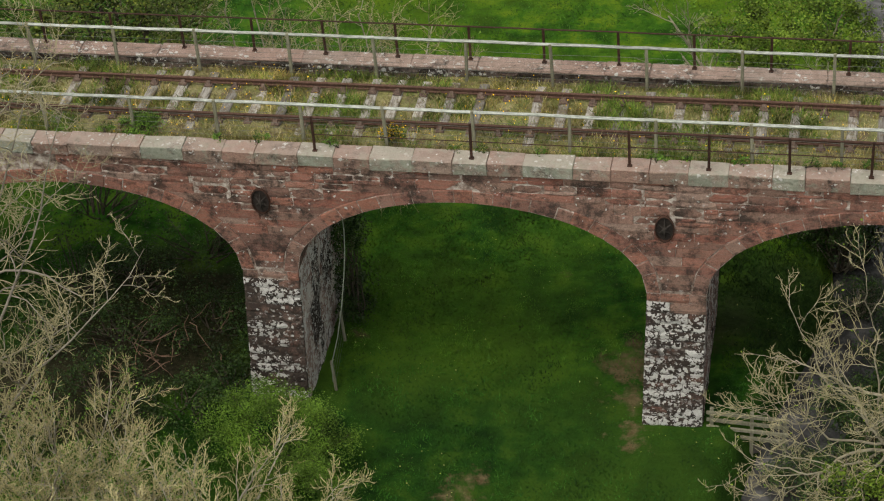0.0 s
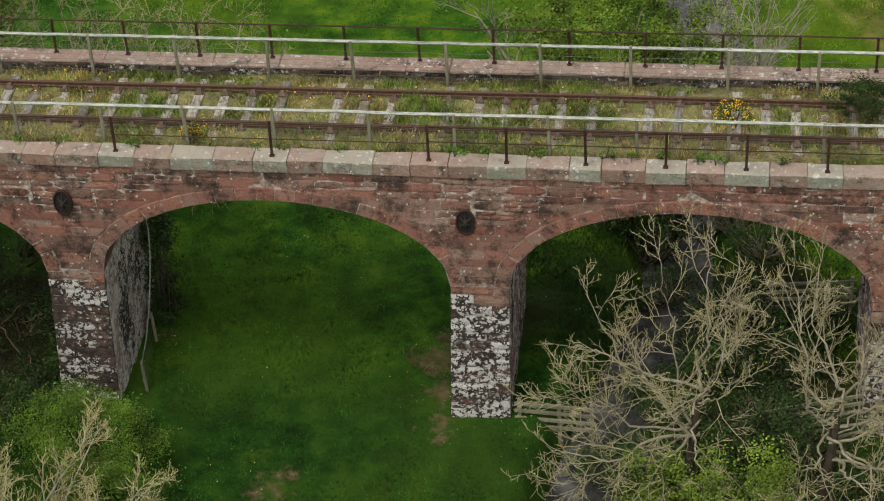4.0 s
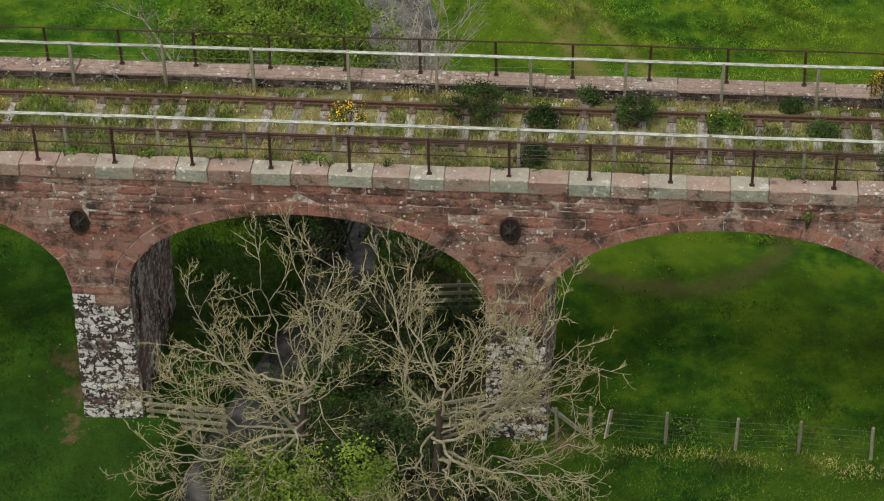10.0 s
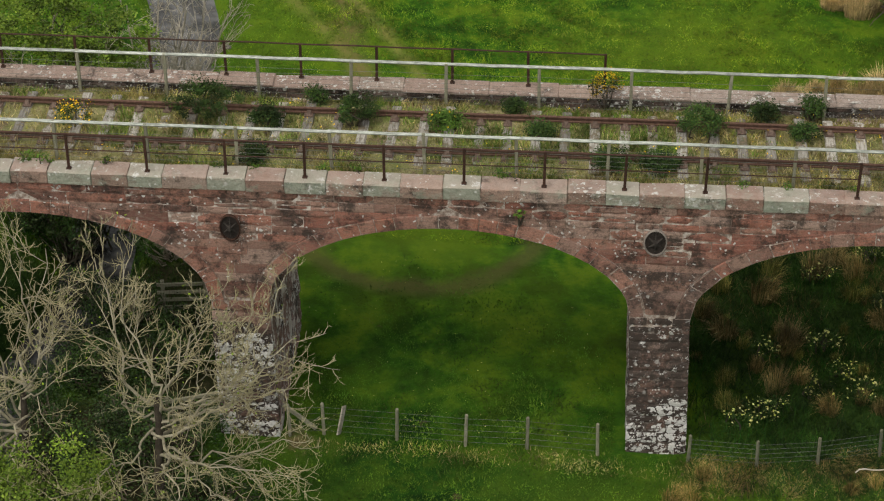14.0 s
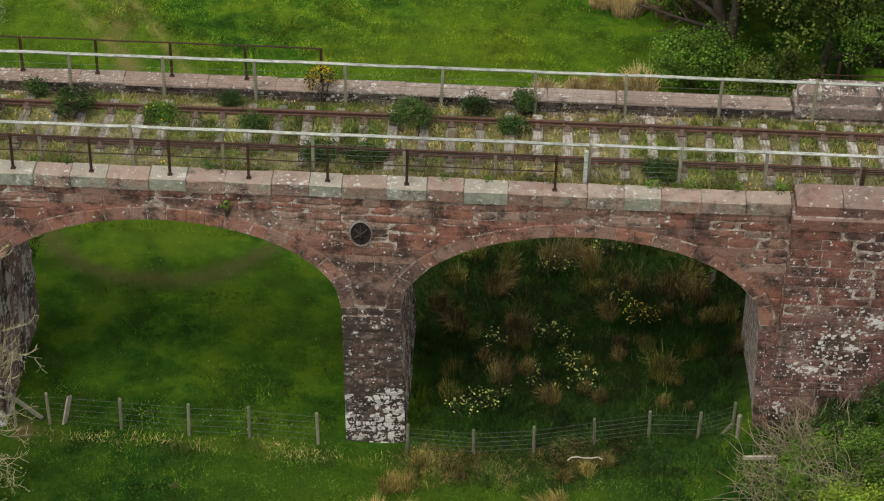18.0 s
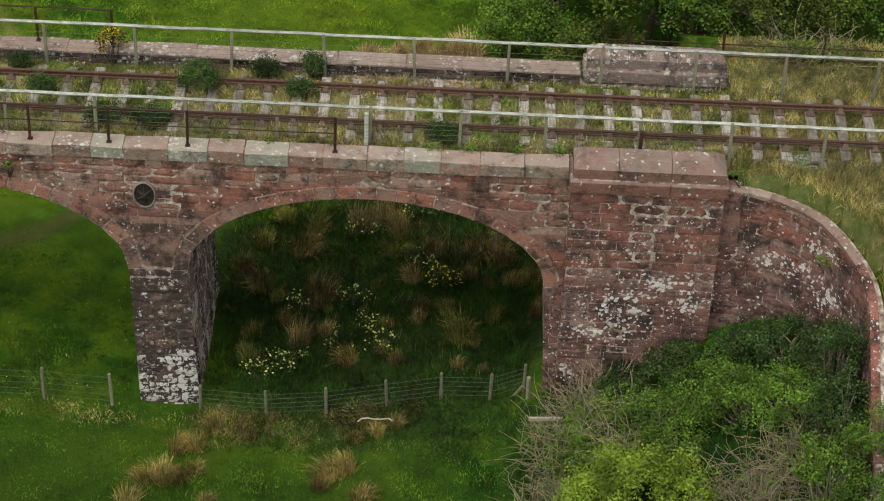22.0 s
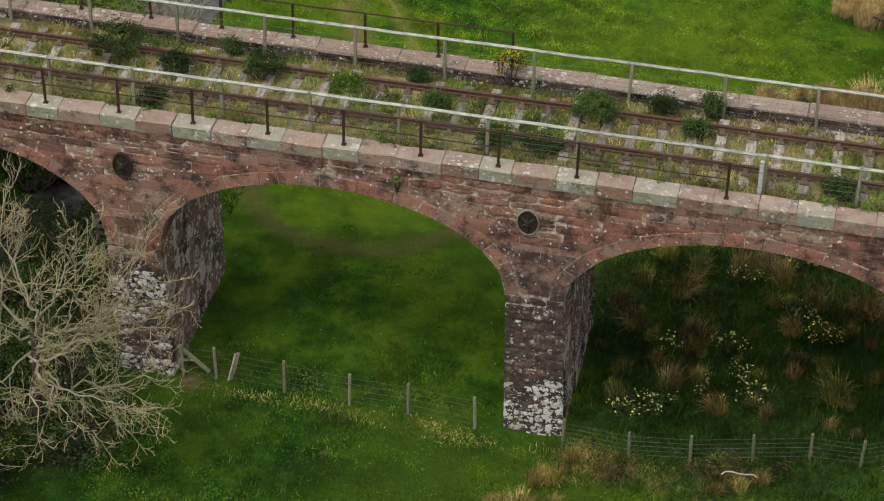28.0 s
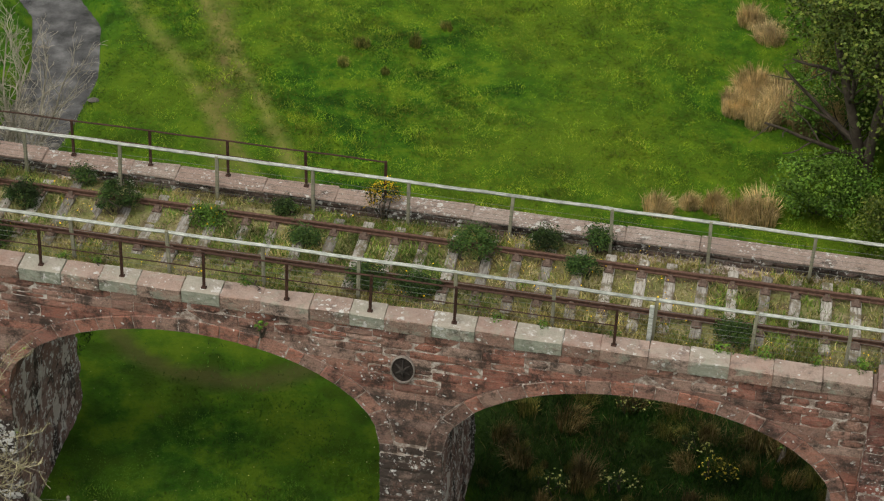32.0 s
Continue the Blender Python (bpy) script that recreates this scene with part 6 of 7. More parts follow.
# two neighbouring ash trees with short trunks and where their limbs end
ASH_A = [(5.7, -2.2, 7.2), (4.7, -2.2, 6.3), (3.0, -2.5, 5.8), (2.7, -3.4, 4.9), (2.2, -3.8, 3.8), (2.3, -4.6, 2.8), (2.6, -5.2, 2.3), (6.4, -2.2, 6.9), (7.2, -2.8, 6.0), (3.7, -3.0, 5.0), (6.6, -3.4, 5.1), (4.9, -4.0, 4.4), (4.0, -5.6, 2.3), (5.8, -5.7, 2.6)]
ASH_B = [(8.2, -2.4, 6.7), (7.5, -2.2, 6.7), (8.0, -3.6, 4.9), (9.3, -3.6, 4.9), (9.9, -2.4, 6.1), (10.3, -3.0, 5.2), (11.6, -2.2, 5.8), (12.1, -2.6, 5.0), (10.9, -3.6, 4.7), (12.0, -3.2, 3.9), (12.5, -3.8, 3.0), (11.9, -4.6, 2.7), (11.2, -5.4, 2.4), (9.7, -5.7, 2.6), (7.6, -5.7, 2.5)]


def limb_path(r, base, tip):
    """A crooked limb that leaves the fork sideways, sags and turns up again at its end."""
    b, t = np.array(base), np.array(tip)
    n = 16
    k = np.linspace(0, 1, n + 1)
    p = np.stack([b[0] + (t[0] - b[0]) * k**0.84, b[1] + (t[1] - b[1]) * k**0.84, b[2] + (t[2] - b[2]) * (0.68 * k + 0.32 * k**1.9)], 1)
    step = r.normal(0, 0.075, (n + 1, 3))
    kink = np.cumsum(step, axis=0) - step[0]
    kink -= k[:, None] * kink[-1]
    p += kink
    length = float(np.linalg.norm(np.diff(p, axis=0), axis=1).sum())
    rad = 0.043 * r.uniform(0.8, 1.2) * (length / 4.0) ** 0.7
    return list(p), list(rad * (1 - 0.85 * k**0.75)), length


for ax, ay, fz, sd, tip_list in ((5.55, -2.9, 3.9, 21, ASH_A), (8.7, -3.0, 4.0, 22, ASH_B)):
    r = np.random.default_rng(sd)
    stems = [limb_path(r, (0.12 * math.cos(k * 2.4), 0.12 * math.sin(k * 2.4), fz + r.uniform(-0.8, 0.8) + (0.3 if tz > 6 else (-0.9 if tz < 3.5 else 0.0))), (tx - ax, ty - ay, tz + 1.3)) for k, (tx, ty, tz) in enumerate(tip_list)]
    ash = bare_tree("ash_tree", (ax, ay, -1.3), sd, stems, [(9, 0.42, 52, 0.15, 0.04), (6, 0.46, 47, 0.17, 0.08), (4, 0.5, 40, 0.16, 0.12)], (M_BARKP, M_TWIGP), "leafless wide-spreading ash tree with pale lichened branches", "tree", (300, 0.06, M_LEAFB))
    k = np.linspace(0, 1, 9)
    bole = np.stack([0.1 * np.sin(k * 5 + sd), 0.08 * np.sin(k * 4 + 1), -0.3 + (fz + 0.9) * k], 1)
    put("trunk", tubes_mesh("trunk", [(list(bole), list(0.17 - 0.1 * k), 9)], M_TRUNK), ash)
bush("riverside_shrub", (6.0, -5.2, -0.9), (2.2, 1.4, 2.3), 31, 15000, M_LEAFR, "bright yellow-green shrub coming into leaf by the river", "shrub", clumps=90, spread=0.22, leaf=0.075, stems=20)
bush("riverside_shrub", (6.4, -7.4, -0.6), (2.1, 1.2, 2.35), 32, 9000, M_LEAFR, "bright fresh-leaved shrub on the river bank", "shrub", clumps=90, spread=0.22, leaf=0.085, stems=20)
for k, (bx, by, br, bh) in enumerate([(5.4, 3.6, 0.8, 0.5), (5.7, 5.2, 0.7, 0.5), (4.6, 6.4, 0.8, 0.5), (6.3, 2.2, 1.0, 0.5), (6.7, 4.6, 1.0, 0.55), (7.2, 7.2, 1.1, 0.6), (5.0, 0.2, 0.8, 0.4), (4.6, -1.6, 0.9, 0.5), (7.2, 0.4, 1.0, 0.5), (3.0, 8.6, 1.0, 0.8), (3.9, 8.2, 1.0, 1.0), (6.4, 8.6, 1.2, 0.8)]):
    bush("bramble_thicket", (bx, by, max(-1.45, float(heights(np.array([bx]), np.array([by]))[0])) - 0.05), (br, br * 0.8, bh), 170 + k, 1700, M_LEAFD, "dark brambles overhanging the river bank", "bramble", M_BRAMBLE, 40, 0.18, 0.065, 46, group="brambles along the river")
for k, (bx, by, br, bh) in enumerate([(5.6, -2.6, 1.6, 0.7), (8.4, -1.0, 1.6, 0.8), (9.8, -3.0, 1.6, 0.5), (7.0, -1.2, 1.3, 0.8), (7.2, -4.4, 1.6, 0.7), (4.7, 1.4, 1.0, 0.5), (6.0, 1.8, 1.1, 0.6), (7.6, 2.4, 1.1, 0.5), (8.4, 3.8, 1.0, 0.5), (3.6, -0.8, 0.9, 0.5)]):
    bush("bramble_thicket", (bx, by, max(-1.4, float(heights(np.array([bx]), np.array([by]))[0])) - 0.05), (br, br * 0.8, bh), 180 + k, 3200, M_LEAFD, "dark tangled undergrowth below the ash tree", "bramble", M_TRUNK, 50, 0.22, 0.07, 50, group="undergrowth below the ash")
bush("bramble_thicket", (8.3, -2.6, -0.8), (2.2, 1.3, 0.8), 33, 2600, M_LEAFD, "low tangle of dark brambles under the ash", "bramble", M_BRAMBLE, 60, 0.25, 0.06, 60)

# ---- bare trees at the start of the viaduct ----
bare_tree("bare_tree", (-17.0, -4.6, 0.0), 41, [((0, 0, -0.3), (0.16, 0.0, 1), 15.0, 0.1), ((0, 0, 0.5), (0.3, -0.05, 1), 13.5, 0.065), ((0.1, 0, 0.5), (0.4, 0.12, 0.95), 11.5, 0.06), ((0, 0, 0.4), (-0.4, 0.1, 1), 10.0, 0.1), ((0, 0, 0.4), (0.5, -0.15, 0.85), 9.0, 0.055), ((0, 0, 0.4), (0.28, 0.2, 0.95), 12.5, 0.06)],
          [(16, 0.22, 62, 0.2, 0.03), (9, 0.42, 50, 0.22, 0.05), (4, 0.5, 46, 0.2, 0.09)], (M_STEMG, M_TWIGP), "tall leafless tree with grey spreading branches", "tree", bend=0.08, joints=12, tip=0.12)
for k, (tx, ty, sd, sc) in enumerate([(-13.2, -6.8, 51, 0.85), (-10.6, -7.2, 52, 0.85), (-15.8, -7.6, 53, 1.05), (-12.6, -8.6, 54, 0.9), (-9.2, -8.2, 55, 0.8), (-14.6, -9.2, 56, 0.95)]):
    r = random.Random(sd)
    st = [((r.uniform(-0.3, 0.3), r.uniform(-0.3, 0.3), 0), (math.cos(a) * 0.62, math.sin(a) * 0.62, r.uniform(0.75, 1.1)), sc * r.uniform(4.3, 5.8), 0.055) for a in [i * 0.524 + r.uniform(-0.2, 0.2) for i in range(12)]]
    bare_tree("sallow_bush", (tx, ty, -0.3), sd, st, [(11, 0.34, 44, 0.2, 0.07), (8, 0.45, 40, 0.2, 0.1), (5, 0.5, 38, 0.18, 0.12)], (M_PALE, M_TWIGY), "dense sallow thicket of pale yellowish bare twigs", "shrub", (5000, 0.05, M_LEAF), bend=0.13, joints=9, tip=0.15)
bush("hawthorn_bush", (-9.3, -2.6, -0.4), (1.75, 1.2, 1.25), 61, 26000, M_LEAFH, "hawthorn bush in fresh green leaf before a pier", "bush", clumps=190, spread=0.2, leaf=0.046, stems=18)
bush("hawthorn_bush", (-8.4, -4.8, -0.5), (1.3, 1.0, 1.3), 62, 16000, M_LEAFH, "small green hawthorn bush in young leaf", "bush", clumps=80, spread=0.2, leaf=0.046, stems=14)
for k, (bx, by, br, bh) in enumerate([(-14.6, 1.2, 1.6, 0.5), (-12.6, 2.4, 1.4, 0.45), (-16.4, 3.2, 1.6, 0.7), (-13.6, 5.4, 1.7, 0.7), (-11.6, 0.2, 1.0, 0.4), (-16.8, 6.6, 1.8, 0.9), (-11.4, 4.2, 1.2, 0.5), (-15.0, 3.6, 1.3, 0.5), (-12.2, 6.6, 1.5, 0.7), (-10.9, 2.0, 0.8, 0.4), (-14.6, -1.2, 1.4, 0.5), (-12.4, -1.0, 1.2, 0.4), (-11.0, 6.0, 1.0, 0.6), (-17.0, 0.8, 1.4, 0.6)]):
    bush("bramble_thicket", (bx, by, float(heights(np.array([bx]), np.array([by]))[0])), (br, br * 0.9, bh), 70 + k, 2600, M_LEAFD, "dark bramble and ivy undergrowth beneath the arch", "bramble", M_TRUNK, 50, 0.22, 0.065, 24, group="undergrowth beneath the first arch")

# ---- trees beyond the viaduct ----
leafy_tree("sycamore_tree", (3.1, 10.6, -1.0), 6.6, 4.2, (3.0, 2.3, 2.7), 81, 27000, M_LEAFR, "small sycamore in bright spring leaf by the river", 150, 0.22, 0.085)
# Darker leaf layer added for the shade inside the sycamore's crown.
bush("hazel_bush", (2.7, 11.2, -1.0), (2.3, 1.7, 2.0), 94, 12000, M_LEAFW, "inner leaf mass added to darken the sycamore's crown", "bush", clumps=90, spread=0.26, leaf=0.085)
bush("ivy_thicket", (3.9, 8.2, -1.0), (1.15, 1.0, 1.9), 82, 9000, M_LEAFD, "dark ivy-clad thicket overhanging the river", "ivy", clumps=80, spread=0.24, leaf=0.08)
bush("ivy_thicket", (4.5, 9.0, -1.2), (1.4, 1.1, 2.3), 88, 9000, M_LEAFD, "dark evergreen ivy growing over a bankside stump", "ivy", clumps=80, spread=0.24, leaf=0.08)
bush("ivy_thicket", (7.6, 10.5, -0.9), (1.4, 1.0, 0.9), 83, 4000, M_LEAFD, "dark ivy growing on the far river bank", "ivy", clumps=50, spread=0.2, leaf=0.08)
bare_tree("bare_willow", (6.1, 13.6, -1.2), 84, [((0, 0, 0), (math.cos(a) * 0.42, math.sin(a) * 0.42, 1), 4.9, 0.055) for a in (0.2, 0.9, 1.6, 2.3, 3.0, 3.8, 4.7, 5.4)] + [((0, 0, 0), (0, 0.05, 1), 5.2, 0.05)],
          [(9, 0.38, 40, 0.18, 0.05), (5, 0.5, 38, 0.2, 0.05), (3, 0.5, 34, 0.2, 0.05)], (M_PALE, M_PALE), "leafless pale grey willow leaning over the river", "tree")
bare_tree("bare_willow", (1.7, 10.0, -1.0), 85, [((0, 0, 0), (math.cos(a) * 0.7, math.sin(a) * 0.5, 1), 6.4, 0.08) for a in (0.3, 1.3, 2.4, 3.3, 4.3, 5.4)],
          [(7, 0.36, 44, 0.13, 0.04), (5, 0.5, 40, 0.14, 0.04), (4, 0.5, 36, 0.15, 0.04)], (M_BARK, M_TWIGG), "half-bare willow with long drooping pale twigs", "tree", (2600, 0.06, M_LEAF))
for k, (tx, ty) in enumerate([(-9.6, 9.6), (-12.8, 9.8), (-17.5, 13.0)]):
    bare_tree("sallow_bush", (tx, ty, -0.8), 86 + k, [((0, 0, 0), (math.cos(a) * 0.7, math.sin(a) * 0.55, 1), 5.4, 0.06) for a in (0.3, 0.9, 1.5, 2.2, 3.1, 3.8, 4.5, 5.4)],
              [(11, 0.4, 44, 0.14, 0.03), (7, 0.5, 42, 0.16, 0.03), (4, 0.5, 38, 0.16, 0.04)], (M_TWIGG, M_TWIG), "tangled sallow of tan twigs just breaking leaf", "shrub", (6000, 0.07, M_LEAF))
bush("ivy_thicket", (-8.85, 3.7, -0.5), (0.4, 0.75, 2.0), 95, 6500, M_LEAFD, "dark ivy and dead stems climbing the back of a pier", "ivy", M_TRUNK, 80, 0.16, 0.07, 26, tall=True)
leafy_tree("alder_tree", (-16.6, 9.5, -0.8), 8.0, 5.6, (2.6, 2.2, 3.2), 89, 14000, M_LEAFW, "dark leafy alder behind the viaduct", 90, 0.36, 0.11)

# woodland at the edge of the pasture
WOODS = [leafy_tree("woodland_tree", (0, 0, 0), 9.5, 5.6, (3.0, 2.8, 4.6), s, 20000, M_LEAFW, "woodland tree in fresh green leaf with pale trunks", 120, 0.42, 0.13, 0.2, 2) for s in (91, 92, 93)]
WPLACES = [(30.6, 19.8), (33.2, 18.0), (36.0, 19.2), (38.8, 17.6), (41.6, 19.5), (32.6, 23.0), (35.8, 23.4), (39.2, 23.0), (43.5, 23.5), (31.4, 26.8), (34.6, 28.0), (38.4, 28.0), (31.0, 31.0), (45.0, 18.0)]
for k, (wx, wy) in enumerate(WPLACES):
    m = Matrix.Translation((wx, wy, height(wx, wy) - 0.1)) @ Matrix.Rotation(k * 1.9, 4, "Z")
    th = WOODS[k] if k < 3 else copy_thing(WOODS[k % 3], m)
    th.matrix_basis = m
    tagged(th, group="trees of the wood")
for k, (bx, by, br, bh) in enumerate([(29.4, 18.2, 1.5, 1.0), (31.8, 16.4, 1.5, 1.1), (34.6, 16.2, 1.6, 1.2), (37.6, 15.2, 1.7, 1.2), (29.8, 22.3, 1.5, 1.2), (29.9, 25.4, 1.5, 1.2), (40.5, 15.0, 1.6, 1.2)]):
    bush("woodland_shrub", (bx, by, height(bx, by)), (br, br * 0.8, bh), 110 + k, 6500, M_LEAFW if k % 2 else M_LEAF, "leafy shrub at the edge of the wood", "shrub", clumps=60, spread=0.24, leaf=0.09, group="shrubs at the wood's edge")

# ---- thicket on the bank before the abutment ----
def gz(x, y):
    return float(heights(np.array([x]), np.array([y]))[0])


bush("elder_bush", (32.1, -5.3, gz(32.1, -5.3) - 0.2), (1.5, 1.15, 1.1), 121, 30000, M_LEAFB, "rounded bright yellow-green elder bush on the bank", "bush", clumps=150, spread=0.19, leaf=0.066, stems=16)
SCRUB = [(33.6, -2.9, 1.0, 0.6, M_LEAF, 0), (34.6, -3.4, 1.1, 0.65, M_LEAF, 0), (35.6, -3.6, 0.9, 0.55, M_LEAF, 0), (32.5, -2.6, 0.8, 0.42, M_LEAF, 0), (34.0, -2.0, 0.7, 0.45, M_LEAF, 0), (33.0, -3.7, 0.8, 0.4, M_LEAF, 0), (35.6, -1.9, 0.9, 0.55, M_LEAFD, 1), (34.7, -1.3, 0.8, 0.4, M_LEAFD, 1), (33.4, -1.1, 0.9, 0.32, M_LEAFD, 1), (36.4, -2.7, 0.7, 0.9, M_LEAFD, 1), (36.6, -4.0, 0.6, 0.8, M_LEAFD, 1), (32.2, -0.9, 0.8, 0.22, M_LEAFD, 1), (36.5, -5.3, 0.7, 0.5, M_LEAF, 0), (36.4, -6.6, 0.8, 0.8, M_LEAF, 0), (36.6, -7.8, 0.9, 1.4, M_LEAFH, 0), (36.5, -3.4, 0.6, 1.3, M_LEAFD, 1), (36.4, -4.7, 0.7, 1.3, M_LEAFD, 1), (36.3, -6.0, 0.8, 1.5, M_LEAFH, 0), (30.9, -3.2, 0.7, 0.35, M_LEAFH, 0), (31.0, -1.9, 0.5, 0.25, M_LEAFH, 0), (37.15, -5.9, 0.55, 2.1, M_LEAFH, 0), (37.0, -7.5, 0.7, 1.9, M_LEAF, 0)]
for k, (bx, by, br, bh, m, ivy) in enumerate(SCRUB):
    bush("bank_scrub", (bx, by, gz(bx, by) - 0.1), (br, br * 0.85, bh), 130 + k, int(7500 * br), m, "dark ivy covering the foot of the wing wall" if ivy else "mid-green hawthorn scrub on the bank", "scrub", M_BRAMBLE, 46, 0.13, 0.058, 40)


def bramble_canes(at, rx, ry, n, seed, label):
    r = np.random.default_rng(seed)
    th = empty_thing("dead_brambles", at, label, "brambles")
    paths = []
    for _ in range(n):
        x, y = r.normal(0, rx * 0.5), r.normal(0, ry * 0.5)
        z = gz(at[0] + x, at[1] + y) - at[2]
        pts, rad = shoot(r, np.array([x, y, z]), np.array([r.normal(), r.normal() * 0.7, r.uniform(0.2, 1.6)]), r.uniform(0.5, 1.5), 0.013, 0.005, 6, 0.22, -0.06)
        paths.append((pts, rad, 3))
    half = len(paths) * 3 // 5
    tagged(put("tangle", tubes_mesh("tangle", paths[:half], M_BRAMBLE), th), kind="stuff")
    tagged(put("dry_tangle", tubes_mesh("dry_tangle", paths[half:], M_STRAWP), th, None, "bleached dry stalks"), kind="stuff")
    pts = np.stack([r.normal(0, rx * 0.5, 1500), r.normal(0, ry * 0.5, 1500), np.zeros(1500)], 1)
    pts[:, 2] = heights(pts[:, 0] + at[0], pts[:, 1] + at[1]) - at[2] + r.uniform(0.05, 0.5, 1500)
    tagged(put("foliage", leaf_mesh("foliage", pts, 0.07, M_LEAF), th), kind="stuff")
    return th


for k, (bx, by, rx, ry, n) in enumerate([(30.5, -2.2, 0.9, 1.0, 260), (31.2, -1.3, 0.9, 0.7, 260), (34.6, -5.6, 1.5, 0.9, 520), (35.9, -4.8, 1.2, 0.8, 360), (30.3, -4.2, 0.9, 1.1, 300), (33.4, -6.6, 1.4, 0.9, 420), (36.6, -6.6, 1.4, 0.9, 420), (31.8, -3.4, 0.9, 0.7, 260)]):
    bramble_canes((bx, by, gz(bx, by)), rx, ry, n, 150 + k, "tangled dead bramble canes and straw on the bank")
bramble_canes((36.5, 5.6, gz(36.5, 5.6)), 1.5, 0.5, 110, 160, "dead brambles spilling over the wire by the track")
bush("wall_fern", (36.3, -1.05, 5.75), (0.25, 0.2, 0.2), 161, 260, M_LEAF, "small green fern rooted in the wing wall", "fern", clumps=10, spread=0.07, leaf=0.07, stems=3)

# small plants on the masonry
for k, (px, py, pz, pr) in enumerate([(17.05, -0.02, 6.72, 0.1), (-8.0, 0.45, 7.42, 0.14), (3.9, 0.4, 7.44, 0.13), (5.9, 0.42, 7.44, 0.15), (1.7, 0.44, 7.44, 0.13), (7.4, 0.42, 7.44, 0.12), (28.6, 0.05, 5.4, 0.08), (-3.0, 0.44, 7.43, 0.12), (13.2, 0.45, 7.43, 0.1), (22.2, 0.45, 7.43, 0.1), (34.1, 0.1, 7.05, 0.28)] + [(rng.uniform(-16, 30), 0.47, 7.42, rng.uniform(0.08, 0.17)) for _ in range(26)]):
    bush("wall_weed", (px, py, pz), (pr * 1.3, pr, pr), 300 + k, int(900 * pr), M_LEAF, "small green weed rooted in a masonry joint", "weed", clumps=8, spread=0.05, leaf=0.05, stems=3, group="weeds on the masonry")

# ---- fences on the ground, river gates and odds and ends ----
def wire_fence(posts, hgt, label, wires=5, wood=M_POST):
    x0, y0 = posts[0]
    th = empty_thing("wire_fence", (x0, y0, gz(x0, y0)), label, "fence")
    post = mesh_of("post", *tube([(0, 0, -0.3), (0, 0, hgt - 0.02), (0, 0, hgt)], [0.045, 0.042, 0.028], 8), wood)
    feet = []
    for x, y in posts:
        z = gz(x, y)
        feet.append((x - x0, y - y0, z - gz(x0, y0)))
        put("post", post, th, Matrix.Translation(feet[-1]) @ Matrix.Rotation(radians(rng.uniform(-3, 3)), 4, "Y"))
    for j in range(wires):
        z = 0.18 + j * (hgt - 0.28) / (wires - 1)
        put("wire", mesh_of("wire", *tube([(a, b - 0.05, c + z) for a, b, c in feet], 0.004, 4), M_WIRE), th)
    return th


wire_fence([(11.35, 0.05), (12.2, 0.15), (14.06, 0.03), (15.79, -0.02), (17.34, -0.06), (19.1, -0.2)], 1.05, "round timber posts with strands of wire between two piers")
wire_fence([(21.35, -0.25), (23.04, -0.36), (24.54, -0.24), (26.06, -0.02), (27.42, 0.22), (28.66, 0.25), (29.5, 0.3)], 0.87, "round timber posts and wire before the end arch", 5, M_POSTD)
wire_fence([(-8.75, 0.6), (-8.95, 2.6), (-9.25, 4.8), (-9.55, 6.6), (-9.9, 8.4)], 1.0, "wire fence running back beside a pier", 4)


def plank(name, a, b, w, t, mat, label, category="timber"):
    """A plank from a to b, w high and t thick, with worn edges."""
    a, b = Vector(a), Vector(b)
    d = (b - a)
    me = box_mesh(name, (0, d.length, -t / 2, t / 2, -w / 2, w / 2), mat, min(t, w) * 0.15)
    rot = d.to_track_quat("X", "Z").to_matrix().to_4x4()
    return tagged(put(name, me, None, Matrix.Translation(a) @ rot), label, category)


plank("strut", (11.2, 0.2, 0.42), (11.98, 0.28, -0.4), 0.1, 0.08, M_POST, "slanting timber strut bracing the fence end post", "fence strut")
plank("strut", (29.05, 0.25, -0.2), (29.5, 0.28, 0.45), 0.07, 0.07, M_POST, "short slanting strut at the fence's end", "fence strut")
plank("gate_post", (29.62, -0.1, -0.5), (29.6, -0.08, 1.05), 0.1, 0.1, M_POST, "leaning timber post beside the abutment", "fence post")
plank("sign_board", (12.57, 0.15, -0.45), (12.69, 0.5, 0.2), 0.22, 0.04, M_PALE, "pale bare board nailed to a leaning stake", "board")
tagged(put("dead_branch", mesh_of("dead_branch", *tube([(25.38, -0.93, 0.05), (25.47, -0.9, 0.13), (25.62, -0.88, 0.14), (25.78, -0.88, 0.11), (25.95, -0.86, 0.1), (26.14, -0.85, 0.13), (26.24, -0.86, 0.07)], 0.018, 6), M_PALE)), "bleached crooked branch lying on tussocks", "branch")
plank("fallen_plank", (29.6, -1.62, 1.02), (30.45, -1.6, 1.06), 0.11, 0.06, M_PALE, "bleached plank lying in the brambles", "plank")


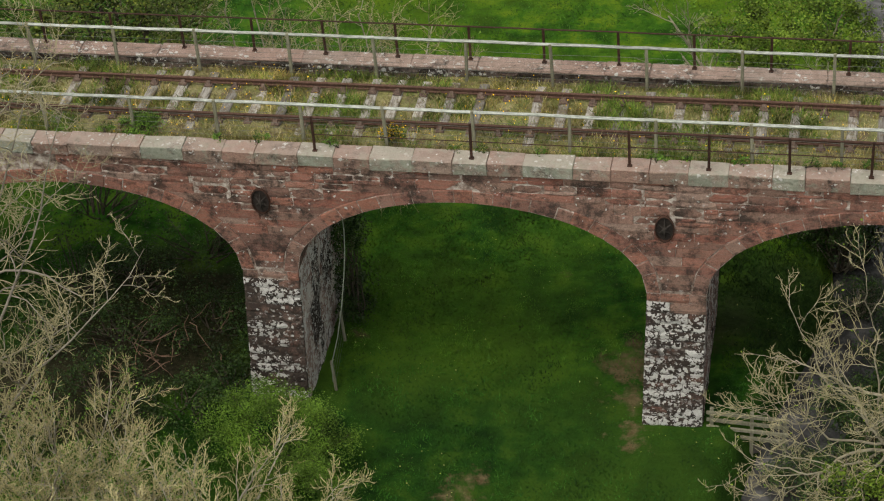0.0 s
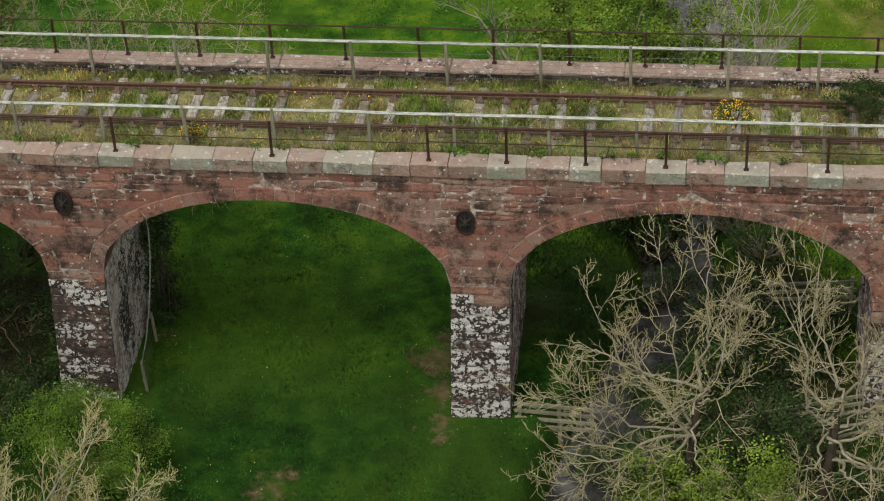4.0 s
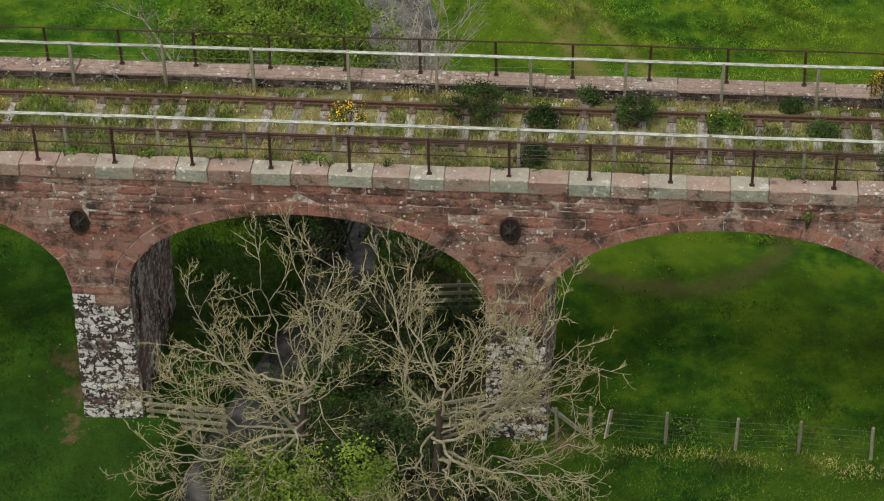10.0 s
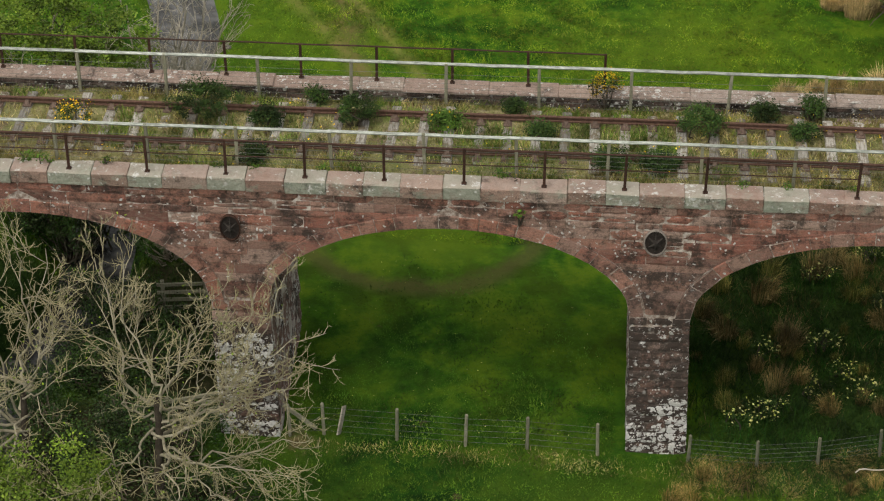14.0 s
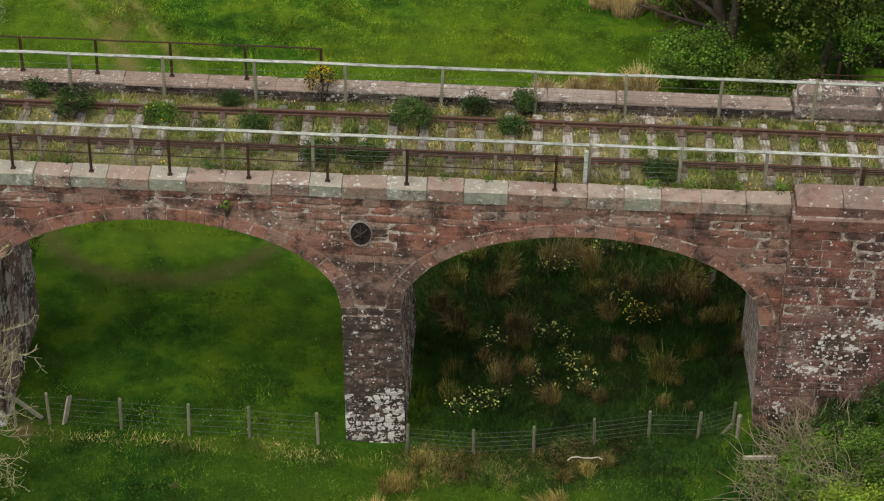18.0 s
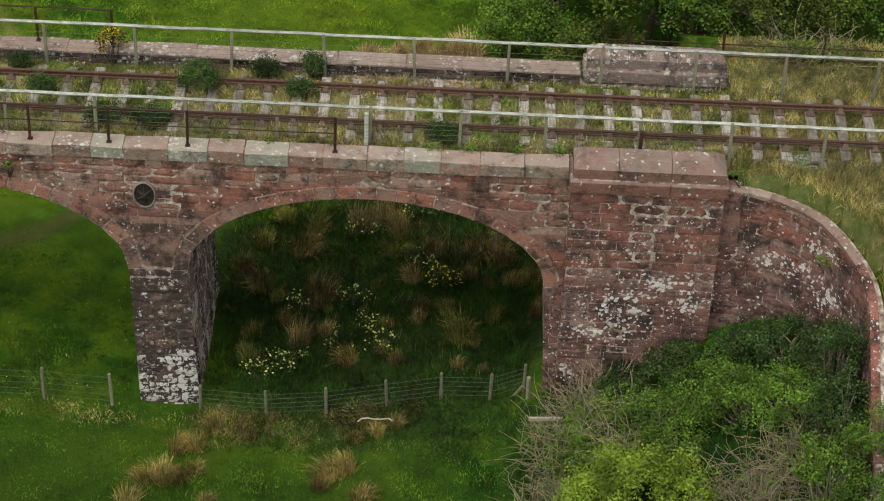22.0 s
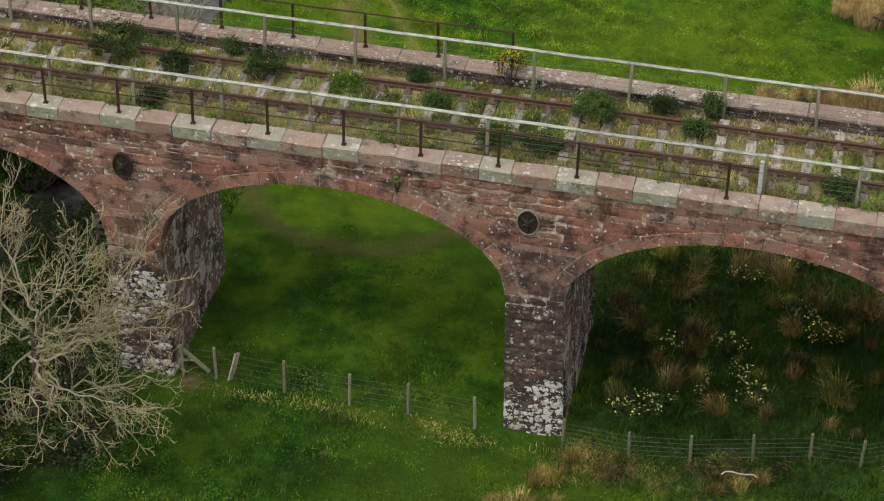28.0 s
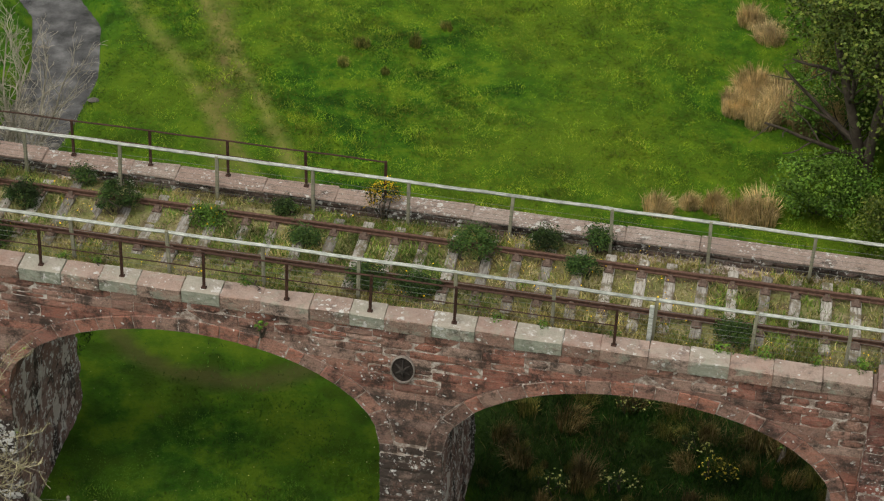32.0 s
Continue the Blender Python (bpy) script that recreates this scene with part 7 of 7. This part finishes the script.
def river_gate(x0, x1, y, tops, label):
    """Horizontal timber rails on posts across the river bank."""
    th = empty_thing("river_gate", (x0, y, 0), label, "fence")
    for za, zb in tops:
        v, f = box_data(0, 1, -0.025, 0.025, -0.05, 0.05, 0.006)
        d = Vector((x1 - x0, 0, zb - za))
        m = Matrix.Translation((0, rng.uniform(-0.01, 0.01), za)) @ d.to_track_quat("X", "Z").to_matrix().to_4x4() @ Matrix.Diagonal((d.length, 1, 1, 1))
        put("rail", mesh_of("rail", v, f, M_POST), th, m)
    for k in (0.06, 0.55, 0.95):
        x = (x1 - x0) * k
        z1 = tops[0][0] + (tops[0][1] - tops[0][0]) * k + 0.1
        put("post", box_mesh("post", (x - 0.045, x + 0.045, 0.03, 0.12, -1.9, z1), M_POST, 0.008), th)
    return th


river_gate(0.95, 3.0, 0.05, [(0.1 - 0.24 * k, -0.02 - 0.24 * k) for k in range(4)], "four grey timber rails fencing the river bank")
river_gate(6.4, 9.8, 0.05, [(-0.1 - 0.22 * k, 0.9 - 0.24 * k) for k in range(5)], "five weathered timber rails rising to the pier")
river_gate(7.2, 9.55, 4.7, [(0.5 - 0.25 * k, 0.72 - 0.25 * k) for k in range(4)], "greenish timber rails fencing the river behind")

tagged(put("hanging_cable", mesh_of("hanging_cable", *tube([(-7.93, 0.25, 5.52), (-7.98, 0.45, 4.9), (-8.04, 0.5, 4.2), (-8.14, 0.5, 3.4), (-8.3, 0.5, 2.4), (-8.5, 0.5, 1.4), (-8.75, 0.55, 0.5), (-8.8, 0.58, -0.2)], 0.016, 6), M_WIREP)), "thin pale cable hanging down beside a pier", "cable")
# dead brushwood on the floor of the first arch
_r = np.random.default_rng(77)
_th = empty_thing("brushwood", (-13.5, 1.0, gz(-13.5, 1.0)), "scattered reddish-brown dead sticks beneath the arch", "dead branches")
_paths = []
for _ in range(34):
    _p = np.array([_r.normal(0, 0.75), _r.normal(0, 0.7), _r.uniform(0.3, 0.75)])
    _q = shoot(_r, _p, np.array([_r.normal(), _r.normal(), _r.uniform(-0.1, 0.35)]), _r.uniform(0.5, 1.5), 0.018, 0.006, 6, 0.2, -0.02)
    _paths.append((*_q, 4))
for _q in _paths[:12]:
    put("stick", tubes_mesh("stick", [_q], M_STICK), _th)
tagged(put("twigs", tubes_mesh("twigs", _paths[12:], M_STICK), _th), kind="stuff")

# stones along the river
for k in range(26):
    y = rng.uniform(-4, 24)
    x = river_x(y) + rng.choice((-1, 1)) * rng.uniform(0.5, 1.6)
    bm = bmesh.new()
    bmesh.ops.create_icosphere(bm, subdivisions=2, radius=1.0)
    s = rng.uniform(0.06, 0.18)
    for v in bm.verts:
        v.co = v.co * (1 + 0.3 * noise.noise(v.co * 1.7 + Vector((k * 3.1, 0, 0))))
        v.co = (v.co.x * s * 1.4, v.co.y * s, v.co.z * s * 0.6)
    me = bpy.data.meshes.new("river_stone")
    bm.to_mesh(me)
    bm.free()
    me.materials.append(M_RIVERSTONE)
    tagged(put("river_stone", me, None, Matrix.Translation((x, y, max(-1.55, gz(x, y)) + 0.02))), "rounded grey-brown stone in the river bed", "stone", "stones of the river")
# loose ballast heap and the end post by the pilaster
_n = 260
_a, _k = npr.uniform(0, 6.28, _n), npr.random(_n) ** 0.5
_c = np.stack([35.9 + np.cos(_a) * _k * 0.75, 1.1 + np.sin(_a) * _k * 0.3, np.full(_n, 7.14)], 1)
_o = np.array([(1, 0, 0), (-1, 0, 0), (0, 1, 0), (0, -1, 0), (0, 0, 1), (0, 0, -1)], float)
_v = (_c[:, None, :] + _o[None] * npr.uniform(0.02, 0.05, (_n, 6, 1))).reshape(-1, 3)
_t = np.array([(0, 2, 4), (2, 1, 4), (1, 3, 4), (3, 0, 4), (2, 0, 5), (1, 2, 5), (3, 1, 5), (0, 3, 5)])
M_CHIP = plain_mat("grey_ballast_chips", (0.14, 0.145, 0.15), (0.33, 0.34, 0.34), 25, 0.9)
tagged(put("ballast_heap", fast_mesh("ballast_heap", _v, (_t[None] + 6 * np.arange(_n)[:, None, None]).ravel(), 3, M_CHIP)), "small spread of loose grey ballast chips", "gravel", kind="stuff")
plank("stub_post", (31.85, 0.62, 7.1), (31.85, 0.62, 8.15), 0.09, 0.09, M_IRON, "short dark iron post behind the abutment cap", "post")
plank("white_post", (25.42, 0.6, 7.1), (25.42, 0.6, 8.32), 0.1, 0.09, M_WHITE, "square white-painted timber post by the track", "post")
